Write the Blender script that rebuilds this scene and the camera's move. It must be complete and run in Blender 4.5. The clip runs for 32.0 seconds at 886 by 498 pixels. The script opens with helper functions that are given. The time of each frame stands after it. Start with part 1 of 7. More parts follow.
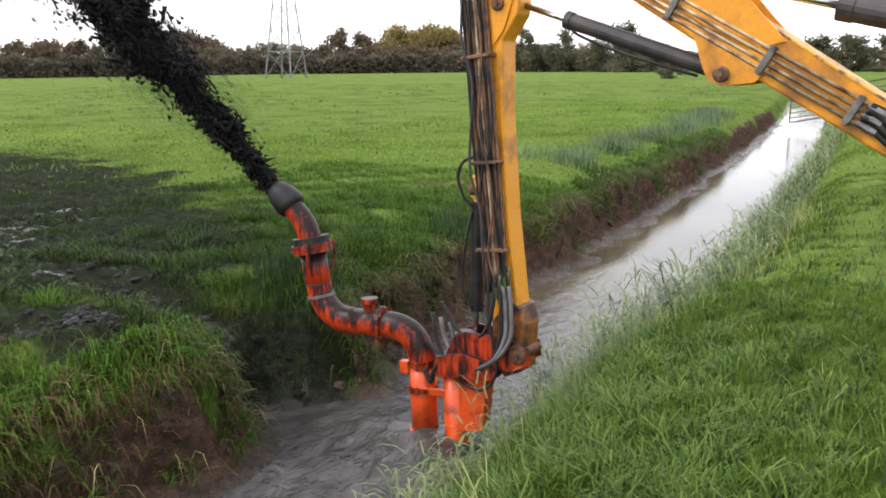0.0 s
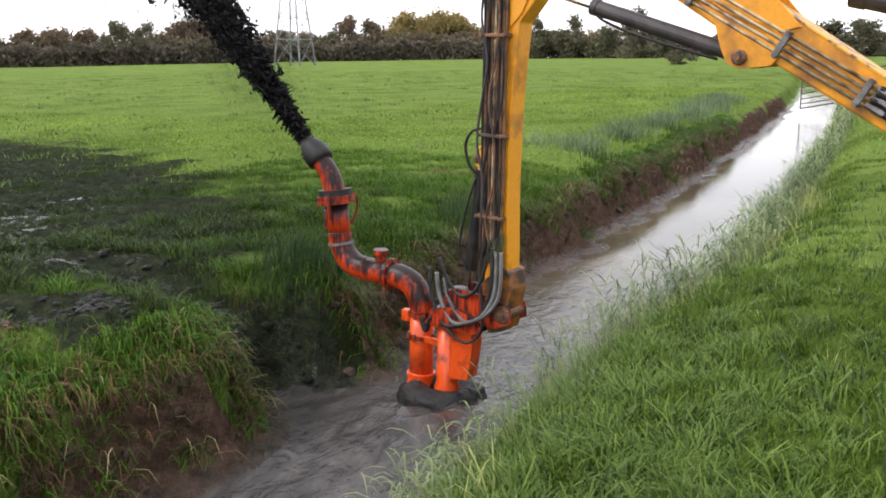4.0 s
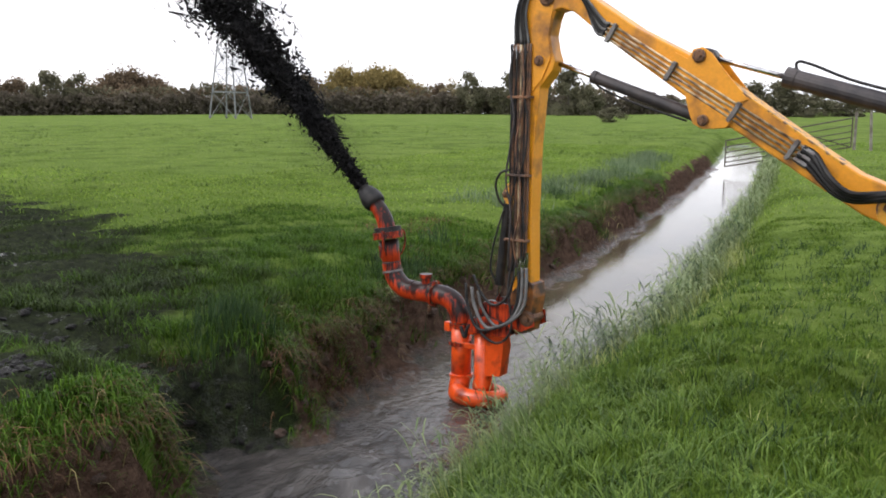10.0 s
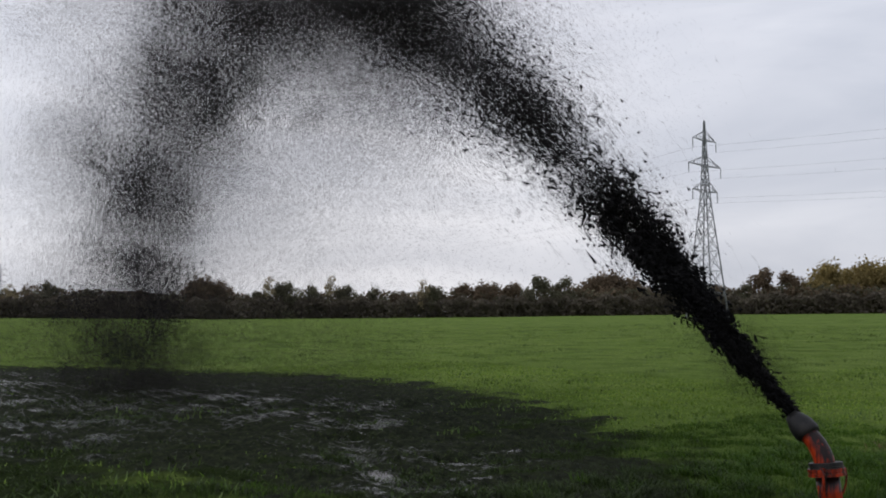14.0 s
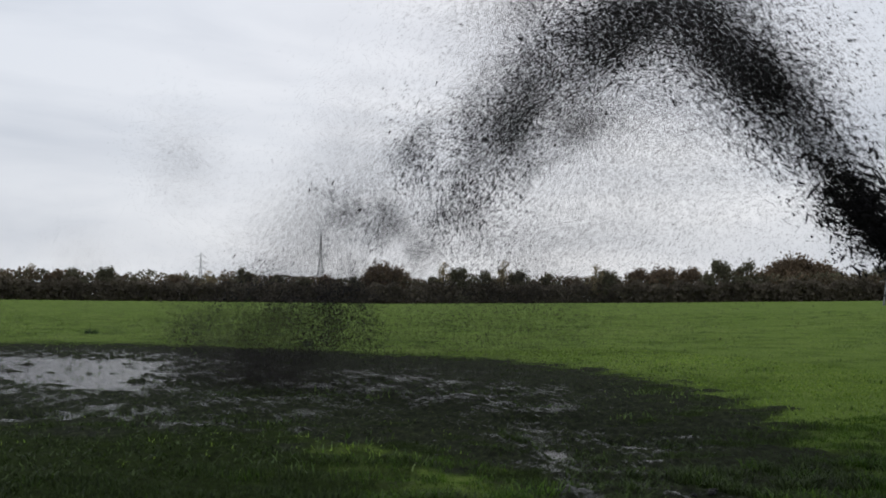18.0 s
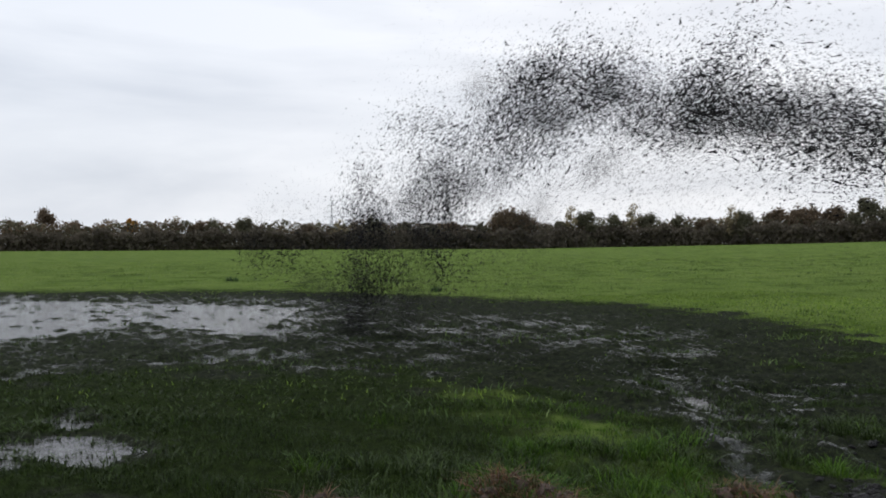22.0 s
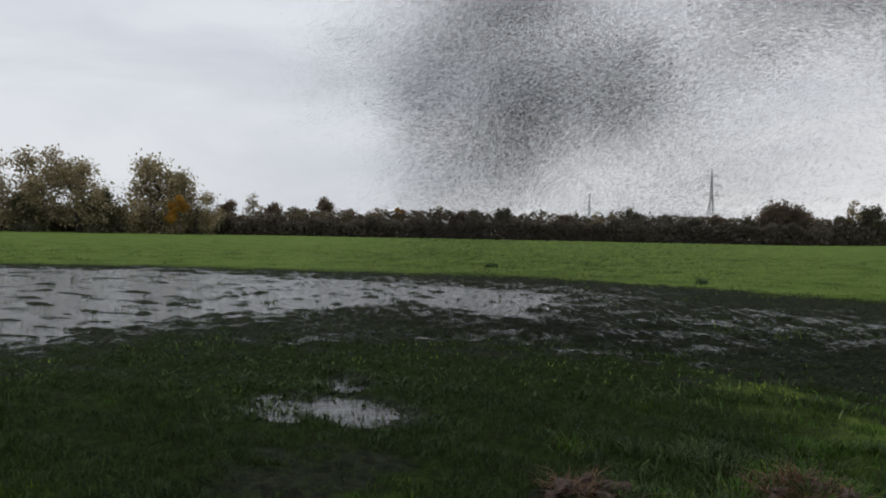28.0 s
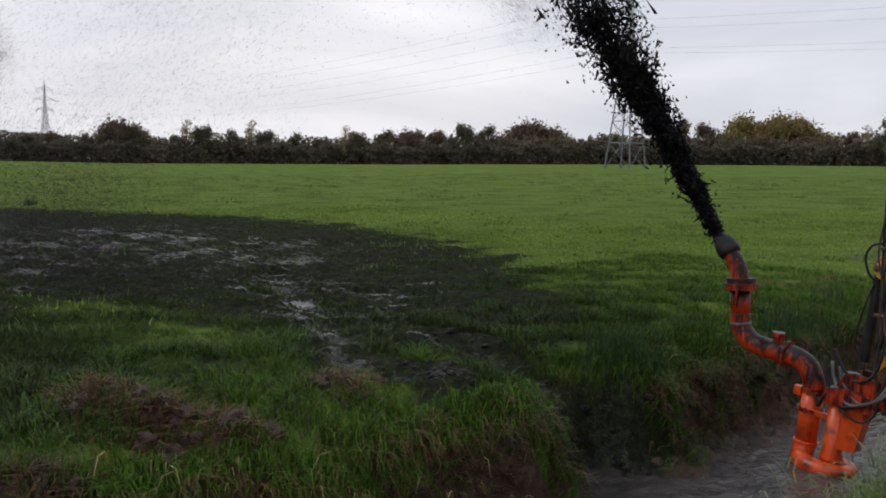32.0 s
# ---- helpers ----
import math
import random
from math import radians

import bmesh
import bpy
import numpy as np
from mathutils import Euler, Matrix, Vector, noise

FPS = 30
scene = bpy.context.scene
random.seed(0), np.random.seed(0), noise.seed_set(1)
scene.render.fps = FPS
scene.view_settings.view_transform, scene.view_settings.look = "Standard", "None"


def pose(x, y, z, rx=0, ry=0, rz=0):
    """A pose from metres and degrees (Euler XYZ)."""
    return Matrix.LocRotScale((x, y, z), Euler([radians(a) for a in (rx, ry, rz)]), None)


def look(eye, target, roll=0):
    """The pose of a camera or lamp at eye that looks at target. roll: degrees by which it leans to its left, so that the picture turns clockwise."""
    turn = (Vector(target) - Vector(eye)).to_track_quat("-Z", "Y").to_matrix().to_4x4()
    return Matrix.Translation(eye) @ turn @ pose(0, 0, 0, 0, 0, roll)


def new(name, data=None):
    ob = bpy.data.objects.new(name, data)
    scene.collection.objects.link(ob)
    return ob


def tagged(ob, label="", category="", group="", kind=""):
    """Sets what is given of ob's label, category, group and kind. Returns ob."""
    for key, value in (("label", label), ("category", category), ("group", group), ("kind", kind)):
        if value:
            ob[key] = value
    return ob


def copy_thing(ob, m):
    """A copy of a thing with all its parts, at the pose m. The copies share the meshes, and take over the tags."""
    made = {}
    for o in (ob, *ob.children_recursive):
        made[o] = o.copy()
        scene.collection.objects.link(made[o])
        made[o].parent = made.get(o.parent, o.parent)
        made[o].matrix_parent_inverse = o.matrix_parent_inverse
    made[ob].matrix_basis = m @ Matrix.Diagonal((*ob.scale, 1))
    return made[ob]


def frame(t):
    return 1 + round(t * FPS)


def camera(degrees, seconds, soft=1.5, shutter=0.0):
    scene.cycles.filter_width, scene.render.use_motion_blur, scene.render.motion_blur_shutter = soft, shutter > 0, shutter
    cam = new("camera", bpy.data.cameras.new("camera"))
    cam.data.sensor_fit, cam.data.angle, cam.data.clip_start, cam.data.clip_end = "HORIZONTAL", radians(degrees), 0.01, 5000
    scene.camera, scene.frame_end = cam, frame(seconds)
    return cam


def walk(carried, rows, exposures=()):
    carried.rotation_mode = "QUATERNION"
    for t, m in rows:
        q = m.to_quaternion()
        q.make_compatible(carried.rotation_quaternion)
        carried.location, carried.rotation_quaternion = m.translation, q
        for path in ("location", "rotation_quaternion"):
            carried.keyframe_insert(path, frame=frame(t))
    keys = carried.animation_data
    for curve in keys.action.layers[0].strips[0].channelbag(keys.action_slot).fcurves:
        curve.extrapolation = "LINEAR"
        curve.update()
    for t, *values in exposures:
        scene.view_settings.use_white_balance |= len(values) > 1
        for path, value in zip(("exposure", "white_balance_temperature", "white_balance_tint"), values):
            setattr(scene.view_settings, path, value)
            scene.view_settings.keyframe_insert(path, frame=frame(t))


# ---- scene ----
cam = camera(54.4, 32.0, soft=1.8, shutter=0.14)

# seconds, stops, kelvin, tint
EXPO = [(0.0, 1.40, 6500, 14), (5.0, 1.38, 6500, 14), (7.5, 1.20, 6500, 14), (9.3, 1.08, 6500, 14), (10.0, 1.06, 6450, 14), (10.5, 0.85, 6400, 14), (11.0, 0.58, 6350, 14), (12.0, 0.05, 6300, 14), (13.5, -0.14, 6200, 14), (17.0, -0.14, 6200, 11), (20.5, 0.0, 6200, 11), (22.2, 0.10, 6200, 11), (23.0, 0.04, 6200, 11), (26.0, 0.14, 6200, 11), (28.5, -0.20, 6300, 11), (30.0, -0.06, 6300, 12), (31.0, 0.05, 6300, 13), (32.0, 0.02, 6300, 14)]

PATH = [
    (0, (0.322, -0.296, 1.522), (-0.591, 1.441, 1.134), 0.10),
    (0.5, (0.314, -0.301, 1.509), (-0.646, 1.408, 1.110), -0.05),
    (1, (0.316, -0.303, 1.511), (-0.662, 1.394, 1.104), -0.22),
    (1.5, (0.320, -0.296, 1.500), (-0.663, 1.395, 1.080), -0.38),
    (2, (0.340, -0.291, 1.506), (-0.630, 1.404, 1.076), -0.55),
    (2.5, (0.352, -0.286, 1.510), (-0.568, 1.439, 1.091), -0.50),
    (4.5, (0.353, -0.336, 1.538), (-0.578, 1.385, 1.123), -0.10),
    (5, (0.374, -0.334, 1.546), (-0.523, 1.405, 1.133), 0.00),
    (5.5, (0.372, -0.31, 1.545), (-0.485, 1.454, 1.154), 0.00),
    (6, (0.38, -0.311, 1.555), (-0.444, 1.472, 1.18), 0.10),
    (6.5, (0.379, -0.3, 1.554), (-0.409, 1.5, 1.178), 0.10),
    (7, (0.371, -0.277, 1.556), (-0.394, 1.533, 1.182), -0.10),
    (7.5, (0.381, -0.28, 1.551), (-0.378, 1.533, 1.182), -0.10),
    (8, (0.385, -0.267, 1.553), (-0.355, 1.556, 1.191), 0.10),
    (8.5, (0.389, -0.271, 1.557), (-0.338, 1.557, 1.198), 0.40),
    (9, (0.402, -0.285, 1.561), (-0.326, 1.543, 1.202), 0.30),
    (9.5, (0.386, -0.29, 1.567), (-0.349, 1.538, 1.224), 0.50),
    (10, (0.386, -0.338, 1.577), (-0.422, 1.468, 1.282), 0.60),
    (10.5, (0.334, -0.336, 1.579), (-0.569, 1.429, 1.318), 0.70),
    (11, (0.311, -0.369, 1.608), (-0.695, 1.348, 1.41), 0.80),
    (11.5, (0.279, -0.421, 1.629), (-0.848, 1.226, 1.508), 1.00),
    (12, (0.274, -0.468, 1.651), (-0.979, 1.09, 1.61), 0.80),
    (12.5, (0.304, -0.514, 1.672), (-1.04, 0.967, 1.705), 1.00),
    (13, (0.32, -0.576, 1.686), (-1.087, 0.843, 1.781), 0.80),
    (13.5, (0.316, -0.675, 1.687), (-1.205, 0.619, 1.808), 0.60),
    (14, (0.348, -0.74, 1.713), (-1.281, 0.41, 1.868), 0.40),
    (14.5, (0.412, -0.839, 1.708), (-1.293, 0.19, 1.894), 0.80),
    (16.5, (0.899, -1.08, 1.816), (-0.951, -0.349, 2.024), 1.40),
    (17, (0.977, -1.135, 1.847), (-0.884, -0.428, 2.042), 1.10),
    (17.5, (1.037, -1.135, 1.84), (-0.81, -0.384, 2.0), 0.60),
    (18, (1.003, -1.149, 1.79), (-0.824, -0.344, 1.906), 0.60),
    (18.5, (0.853, -1.056, 1.834), (-0.963, -0.223, 1.928), 0.60),
    (19, (0.7, -1.026, 1.769), (-1.118, -0.198, 1.862), 1.10),
    (19.5, (0.682, -0.96, 1.786), (-1.144, -0.147, 1.877), 1.00),
    (20, (0.718, -0.958, 1.812), (-1.121, -0.178, 1.917), 1.35),
    (20.5, (0.755, -0.956, 1.838), (-1.098, -0.209, 1.921), -0.50),
    (21, (0.75, -1.082, 1.788), (-1.144, -0.442, 1.828), 0.70),
    (21.5, (0.746, -1.08, 1.773), (-1.167, -0.498, 1.763), 0.20),
    (22, (0.745, -1.099, 1.768), (-1.183, -0.567, 1.757), -0.30),
    (22.5, (0.76, -1.118, 1.766), (-1.191, -0.678, 1.744), -0.90),
    (23, (0.752, -1.119, 1.738), (-1.213, -0.752, 1.671), -1.50),
    (23.5, (0.739, -1.113, 1.734), (-1.226, -0.75, 1.647), -1.50),
    (24, (0.733, -1.158, 1.728), (-1.245, -0.877, 1.633), -1.20),
    (24.5, (0.729, -1.188, 1.726), (-1.263, -1.038, 1.634), -0.70),
    (25, (0.73, -1.226, 1.727), (-1.268, -1.227, 1.635), -0.20),
    (25.5, (0.74, -1.239, 1.72), (-1.252, -1.39, 1.643), -0.10),
    (27.5, (0.481, -1.197, 1.605), (-1.511, -1.366, 1.566), 1.00),
    (28, (0.406, -1.168, 1.592), (-1.593, -1.22, 1.559), 1.00),
    (28.5, (0.365, -1.145, 1.591), (-1.632, -1.039, 1.558), 1.20),
    (29, (0.352, -1.094, 1.583), (-1.631, -0.836, 1.553), 0.80),
    (29.5, (0.319, -1.055, 1.577), (-1.628, -0.599, 1.541), 0.90),
    (30, (0.296, -1.028, 1.571), (-1.6, -0.393, 1.524), 1.00),
    (30.5, (0.243, -0.979, 1.554), (-1.588, -0.177, 1.488), 1.10),
    (31, (0.352, -0.952, 1.566), (-1.387, 0.031, 1.468), 1.10),
    (31.5, (0.56, -0.976, 1.59), (-1.067, 0.176, 1.428), 0.70),
    (32, (0.821, -0.992, 1.624), (-0.695, 0.298, 1.429), 1.10),
]
walk(cam, [(t, look(eye, target, roll)) for t, eye, target, roll in PATH], exposures=EXPO)

# ---------------------------------------------------------------- light
world = bpy.data.worlds.new("overcast_sky")
scene.world = world
world.use_nodes = True
wn, wl = world.node_tree.nodes, world.node_tree.links
wn.clear()
w_out = wn.new("ShaderNodeOutputWorld")
w_sky = wn.new("ShaderNodeTexSky")
w_sky.sky_type = "NISHITA"
w_sky.sun_disc = False
w_sky.sun_elevation = radians(32)
w_sky.sun_rotation = radians(-60)
w_sky.air_density, w_sky.dust_density, w_sky.ozone_density = 1.0, 4.0, 1.0
w_bg = wn.new("ShaderNodeBackground")
w_bg.inputs["Strength"].default_value = 0.06
wl.new(w_sky.outputs[0], w_bg.inputs[0])
# cloud sheet over the whole sky
w_co = wn.new("ShaderNodeTexCoord")
w_map = wn.new("ShaderNodeMapping")
w_map.inputs["Scale"].default_value = (1.0, 1.0, 4.5)
w_map.inputs["Rotation"].default_value = (0.06, 0.04, 0.3)
wl.new(w_co.outputs["Generated"], w_map.inputs[0])
w_n1 = wn.new("ShaderNodeTexNoise")
w_n1.inputs["Scale"].default_value = 2.2
w_n1.inputs["Detail"].default_value = 6
w_n1.inputs["Roughness"].default_value = 0.5
w_n1.inputs["Distortion"].default_value = 0.4
wl.new(w_map.outputs[0], w_n1.inputs[0])
w_r = wn.new("ShaderNodeValToRGB")
w_r.color_ramp.elements[0].position = 0.34
w_r.color_ramp.elements[0].color = (0.66, 0.70, 0.76, 1)
w_r.color_ramp.elements[1].position = 0.66
w_r.color_ramp.elements[1].color = (0.93, 0.95, 0.975, 1)
wl.new(w_n1.outputs[0], w_r.inputs[0])
w_sep = wn.new("ShaderNodeSeparateXYZ")
wl.new(w_co.outputs["Generated"], w_sep.inputs[0])
w_h = wn.new("ShaderNodeValToRGB")
w_h.color_ramp.elements[0].position = 0.0
w_h.color_ramp.elements[0].color = (1.0, 0.99, 0.97, 1)
w_h.color_ramp.elements[1].position = 0.45
w_h.color_ramp.elements[1].color = (0.93, 0.95, 0.98, 1)
wl.new(w_sep.outputs[2], w_h.inputs[0])
w_mul = wn.new("ShaderNodeMixRGB")
w_mul.blend_type = "MULTIPLY"
w_mul.inputs[0].default_value = 1.0
wl.new(w_r.outputs[0], w_mul.inputs[1])
wl.new(w_h.outputs[0], w_mul.inputs[2])
w_cl = wn.new("ShaderNodeBackground")
w_cl.inputs["Strength"].default_value = 0.98
wl.new(w_mul.outputs[0], w_cl.inputs[0])
w_mix = wn.new("ShaderNodeMixShader")
w_mix.inputs[0].default_value = 0.9
wl.new(w_bg.outputs[0], w_mix.inputs[1])
wl.new(w_cl.outputs[0], w_mix.inputs[2])
wl.new(w_mix.outputs[0], w_out.inputs[0])

sun_data = bpy.data.lights.new("sun", "SUN")
sun_data.energy, sun_data.angle, sun_data.color = 0.9, radians(25), (1.0, 0.96, 0.9)
sun = new("sun", sun_data)
sun.matrix_world = look((-40, -25, 60), (0, 8, 0))

# ---------------------------------------------------------------- materials
def material(name, base, rough=0.6, metal=0.0, scale=8.0, amount=0.25, fine=60.0, bump=0.3, second=None, spec=None,
             island=0.0, rnd=0.0, dist=0.02, low=0.42, high=0.62):
    """Principled surface with a coarse blend to a second colour, a fine grain and a little relief."""
    m = bpy.data.materials.new(name)
    m.use_nodes = True
    n, l = m.node_tree.nodes, m.node_tree.links
    p = n["Principled BSDF"]
    p.inputs["Roughness"].default_value = rough
    p.inputs["Metallic"].default_value = metal
    if spec is not None:
        p.inputs["Specular IOR Level"].default_value = spec
    co = n.new("ShaderNodeTexCoord")
    a = n.new("ShaderNodeTexNoise")
    a.inputs["Scale"].default_value, a.inputs["Detail"].default_value = scale, 5
    b = n.new("ShaderNodeTexNoise")
    b.inputs["Scale"].default_value, b.inputs["Detail"].default_value = fine, 4
    for t in (a, b):
        l.new(co.outputs["Object"], t.inputs["Vector"])
    ramp = n.new("ShaderNodeValToRGB")
    ramp.color_ramp.elements[0].position, ramp.color_ramp.elements[1].position = low, high
    ramp.color_ramp.elements[0].color = (*base, 1)
    ramp.color_ramp.elements[1].color = (*(second or [c * (1 - amount) for c in base]), 1)
    l.new(a.outputs["Fac"], ramp.inputs["Fac"])
    hsv = n.new("ShaderNodeHueSaturation")
    l.new(ramp.outputs["Color"], hsv.inputs["Color"])
    rng = n.new("ShaderNodeMapRange")
    rng.inputs["To Min"].default_value, rng.inputs["To Max"].default_value = 1 - amount, 1 + amount
    l.new(b.outputs["Fac"], rng.inputs["Value"])
    value = rng.outputs[0]
    if island or rnd:
        g = n.new("ShaderNodeNewGeometry" if island else "ShaderNodeObjectInfo")
        r2 = n.new("ShaderNodeMapRange")
        k = island or rnd
        r2.inputs["To Min"].default_value, r2.inputs["To Max"].default_value = 1 - k, 1 + k
        l.new(g.outputs["Random Per Island" if island else "Random"], r2.inputs["Value"])
        mul = n.new("ShaderNodeMath")
        mul.operation = "MULTIPLY"
        l.new(value, mul.inputs[0])
        l.new(r2.outputs[0], mul.inputs[1])
        value = mul.outputs[0]
    l.new(value, hsv.inputs["Value"])
    l.new(hsv.outputs["Color"], p.inputs["Base Color"])
    if bump:
        bm_ = n.new("ShaderNodeBump")
        bm_.inputs["Strength"].default_value, bm_.inputs["Distance"].default_value = bump, dist
        l.new(b.outputs["Fac"], bm_.inputs["Height"])
        l.new(bm_.outputs["Normal"], p.inputs["Normal"])
    return m


def leaf_material(name, a, b, rough=0.5, trans=0.25, spec=0.2):
    """Foliage whose colour runs between two tones from leaf to leaf."""
    m = bpy.data.materials.new(name)
    m.use_nodes = True
    n, l = m.node_tree.nodes, m.node_tree.links
    p = n["Principled BSDF"]
    p.inputs["Roughness"].default_value = rough
    p.inputs["Specular IOR Level"].default_value = spec
    g = n.new("ShaderNodeNewGeometry")
    ramp = n.new("ShaderNodeValToRGB")
    ramp.color_ramp.elements[0].color, ramp.color_ramp.elements[1].color = (*a, 1), (*b, 1)
    l.new(g.outputs["Random Per Island"], ramp.inputs["Fac"])
    co = n.new("ShaderNodeTexCoord")
    t = n.new("ShaderNodeTexNoise")
    t.inputs["Scale"].default_value, t.inputs["Detail"].default_value = 0.22, 7
    l.new(co.outputs["Object"], t.inputs["Vector"])
    rng = n.new("ShaderNodeMapRange")
    rng.inputs["From Min"].default_value, rng.inputs["From Max"].default_value = 0.3, 0.7
    rng.inputs["To Min"].default_value, rng.inputs["To Max"].default_value = 0.65, 1.35
    l.new(t.outputs["Fac"], rng.inputs["Value"])
    hsv = n.new("ShaderNodeHueSaturation")
    l.new(ramp.outputs["Color"], hsv.inputs["Color"])
    l.new(rng.outputs[0], hsv.inputs["Value"])
    l.new(hsv.outputs["Color"], p.inputs["Base Color"])
    if trans:
        tr = n.new("ShaderNodeBsdfTranslucent")
        l.new(hsv.outputs["Color"], tr.inputs["Color"])
        mix = n.new("ShaderNodeMixShader")
        mix.inputs[0].default_value = trans
        l.new(p.outputs[0], mix.inputs[1])
        l.new(tr.outputs[0], mix.inputs[2])
        l.new(mix.outputs[0], n["Material Output"].inputs[0])
    return m


def ground_material():
    """Turf, bare earth and wet black mud, blended by the painted weights of the sheet."""
    m = bpy.data.materials.new("turf_earth_mud")
    m.use_nodes = True
    n, l = m.node_tree.nodes, m.node_tree.links
    p = n["Principled BSDF"]
    co = n.new("ShaderNodeTexCoord")

    def tex(scale, detail=5, rough=0.55):
        t = n.new("ShaderNodeTexNoise")
        t.inputs["Scale"].default_value, t.inputs["Detail"].default_value, t.inputs["Roughness"].default_value = scale, detail, rough
        l.new(co.outputs["Object"], t.inputs["Vector"])
        return t.outputs["Fac"]

    def ramp(fac, stops):
        r = n.new("ShaderNodeValToRGB")
        e = r.color_ramp.elements
        while len(e) < len(stops):
            e.new(0.5)
        for i, (pos, col) in enumerate(stops):
            e[i].position, e[i].color = pos, (*col, 1)
        l.new(fac, r.inputs["Fac"])
        return r.outputs["Color"]

    def mix(fac, a, b, kind="MIX"):
        x = n.new("ShaderNodeMixRGB")
        x.blend_type = kind
        if isinstance(fac, float):
            x.inputs[0].default_value = fac
        else:
            l.new(fac, x.inputs[0])
        l.new(a, x.inputs[1])
        l.new(b, x.inputs[2])
        return x.outputs[0]

    big, mid, fine, grain = tex(0.12, 4), tex(1.3, 6, 0.65), tex(9, 6, 0.7), tex(55, 4)
    turf = ramp(mid, [(0.3, (0.068, 0.116, 0.018)), (0.5, (0.114, 0.172, 0.031)), (0.72, (0.182, 0.240, 0.060))])
    turf2 = ramp(big, [(0.35, (0.110, 0.172, 0.028)), (0.65, (0.190, 0.240, 0.060))])
    turf = mix(0.5, turf, turf2)
    turf = mix(0.55, turf, ramp(fine, [(0.3, (0.050, 0.090, 0.016)), (0.7, (0.175, 0.246, 0.053))]))
    stained = ramp(fine, [(0.3, (0.008, 0.010, 0.004)), (0.55, (0.022, 0.034, 0.008)), (0.8, (0.045, 0.068, 0.014))])
    patch = n.new("ShaderNodeTexNoise")
    patch.inputs["Scale"].default_value, patch.inputs["Detail"].default_value, patch.inputs["Roughness"].default_value = 0.45, 8, 0.62
    l.new(co.outputs["Object"], patch.inputs["Vector"])
    turf = mix(0.8, turf, ramp(patch.outputs["Fac"], [(0.36, (0.50, 0.55, 0.42)), (0.50, (1.0, 1.0, 1.0)), (0.66, (1.22, 1.14, 1.25))]), "MULTIPLY")
    earth = ramp(fine, [(0.25, (0.026, 0.016, 0.011)), (0.5, (0.082, 0.050, 0.035)), (0.75, (0.165, 0.105, 0.074))])
    mud = ramp(fine, [(0.3, (0.011, 0.012, 0.009)), (0.5, (0.026, 0.030, 0.018)), (0.62, (0.038, 0.048, 0.022)), (0.78, (0.070, 0.070, 0.050))])
    att = n.new("ShaderNodeAttribute")
    att.attribute_name = "cover"
    sep = n.new("ShaderNodeSeparateColor")
    l.new(att.outputs["Color"], sep.inputs[0])

    def sharpen(v, noise_out, lo, hi, spread=0.28):
        add = n.new("ShaderNodeMath")
        add.operation = "ADD"
        l.new(v, add.inputs[0])
        sc = n.new("ShaderNodeMapRange")
        sc.inputs["From Min"].default_value, sc.inputs["From Max"].default_value = 0.25, 0.75
        sc.inputs["To Min"].default_value, sc.inputs["To Max"].default_value = -spread, spread
        l.new(noise_out, sc.inputs["Value"])
        l.new(sc.outputs[0], add.inputs[1])
        r = n.new("ShaderNodeMapRange")
        r.inputs["From Min"].default_value, r.inputs["From Max"].default_value = lo, hi
        l.new(add.outputs[0], r.inputs["Value"])
        return r.outputs[0]

    mudf = sharpen(sep.outputs[0], mid, 0.30, 0.62)
    earthf = sharpen(sep.outputs[1], fine, 0.35, 0.6)
    col = mix(sharpen(sep.outputs[2], fine, 0.2, 0.7), turf, stained)
    col = mix(earthf, col, earth)
    col = mix(mudf, col, mud)
    l.new(col, p.inputs["Base Color"])
    wet = sharpen(att.outputs["Alpha"], tex(14, 5, 0.7), 0.52, 0.80, 0.75)
    rr = n.new("ShaderNodeMapRange")
    rr.inputs["To Min"].default_value, rr.inputs["To Max"].default_value = 0.95, 0.22
    l.new(wet, rr.inputs["Value"])
    l.new(rr.outputs[0], p.inputs["Roughness"])
    sr = n.new("ShaderNodeMapRange")
    sr.inputs["To Min"].default_value, sr.inputs["To Max"].default_value = 0.03, 0.50
    l.new(wet, sr.inputs["Value"])
    l.new(sr.outputs[0], p.inputs["Specular IOR Level"])
    add = n.new("ShaderNodeMath")
    add.operation = "ADD"
    l.new(fine, add.inputs[0])
    l.new(grain, add.inputs[1])
    b = n.new("ShaderNodeBump")
    b.inputs["Strength"].default_value, b.inputs["Distance"].default_value = 0.8, 0.07
    l.new(add.outputs[0], b.inputs["Height"])
    l.new(b.outputs[0], p.inputs["Normal"])
    return m


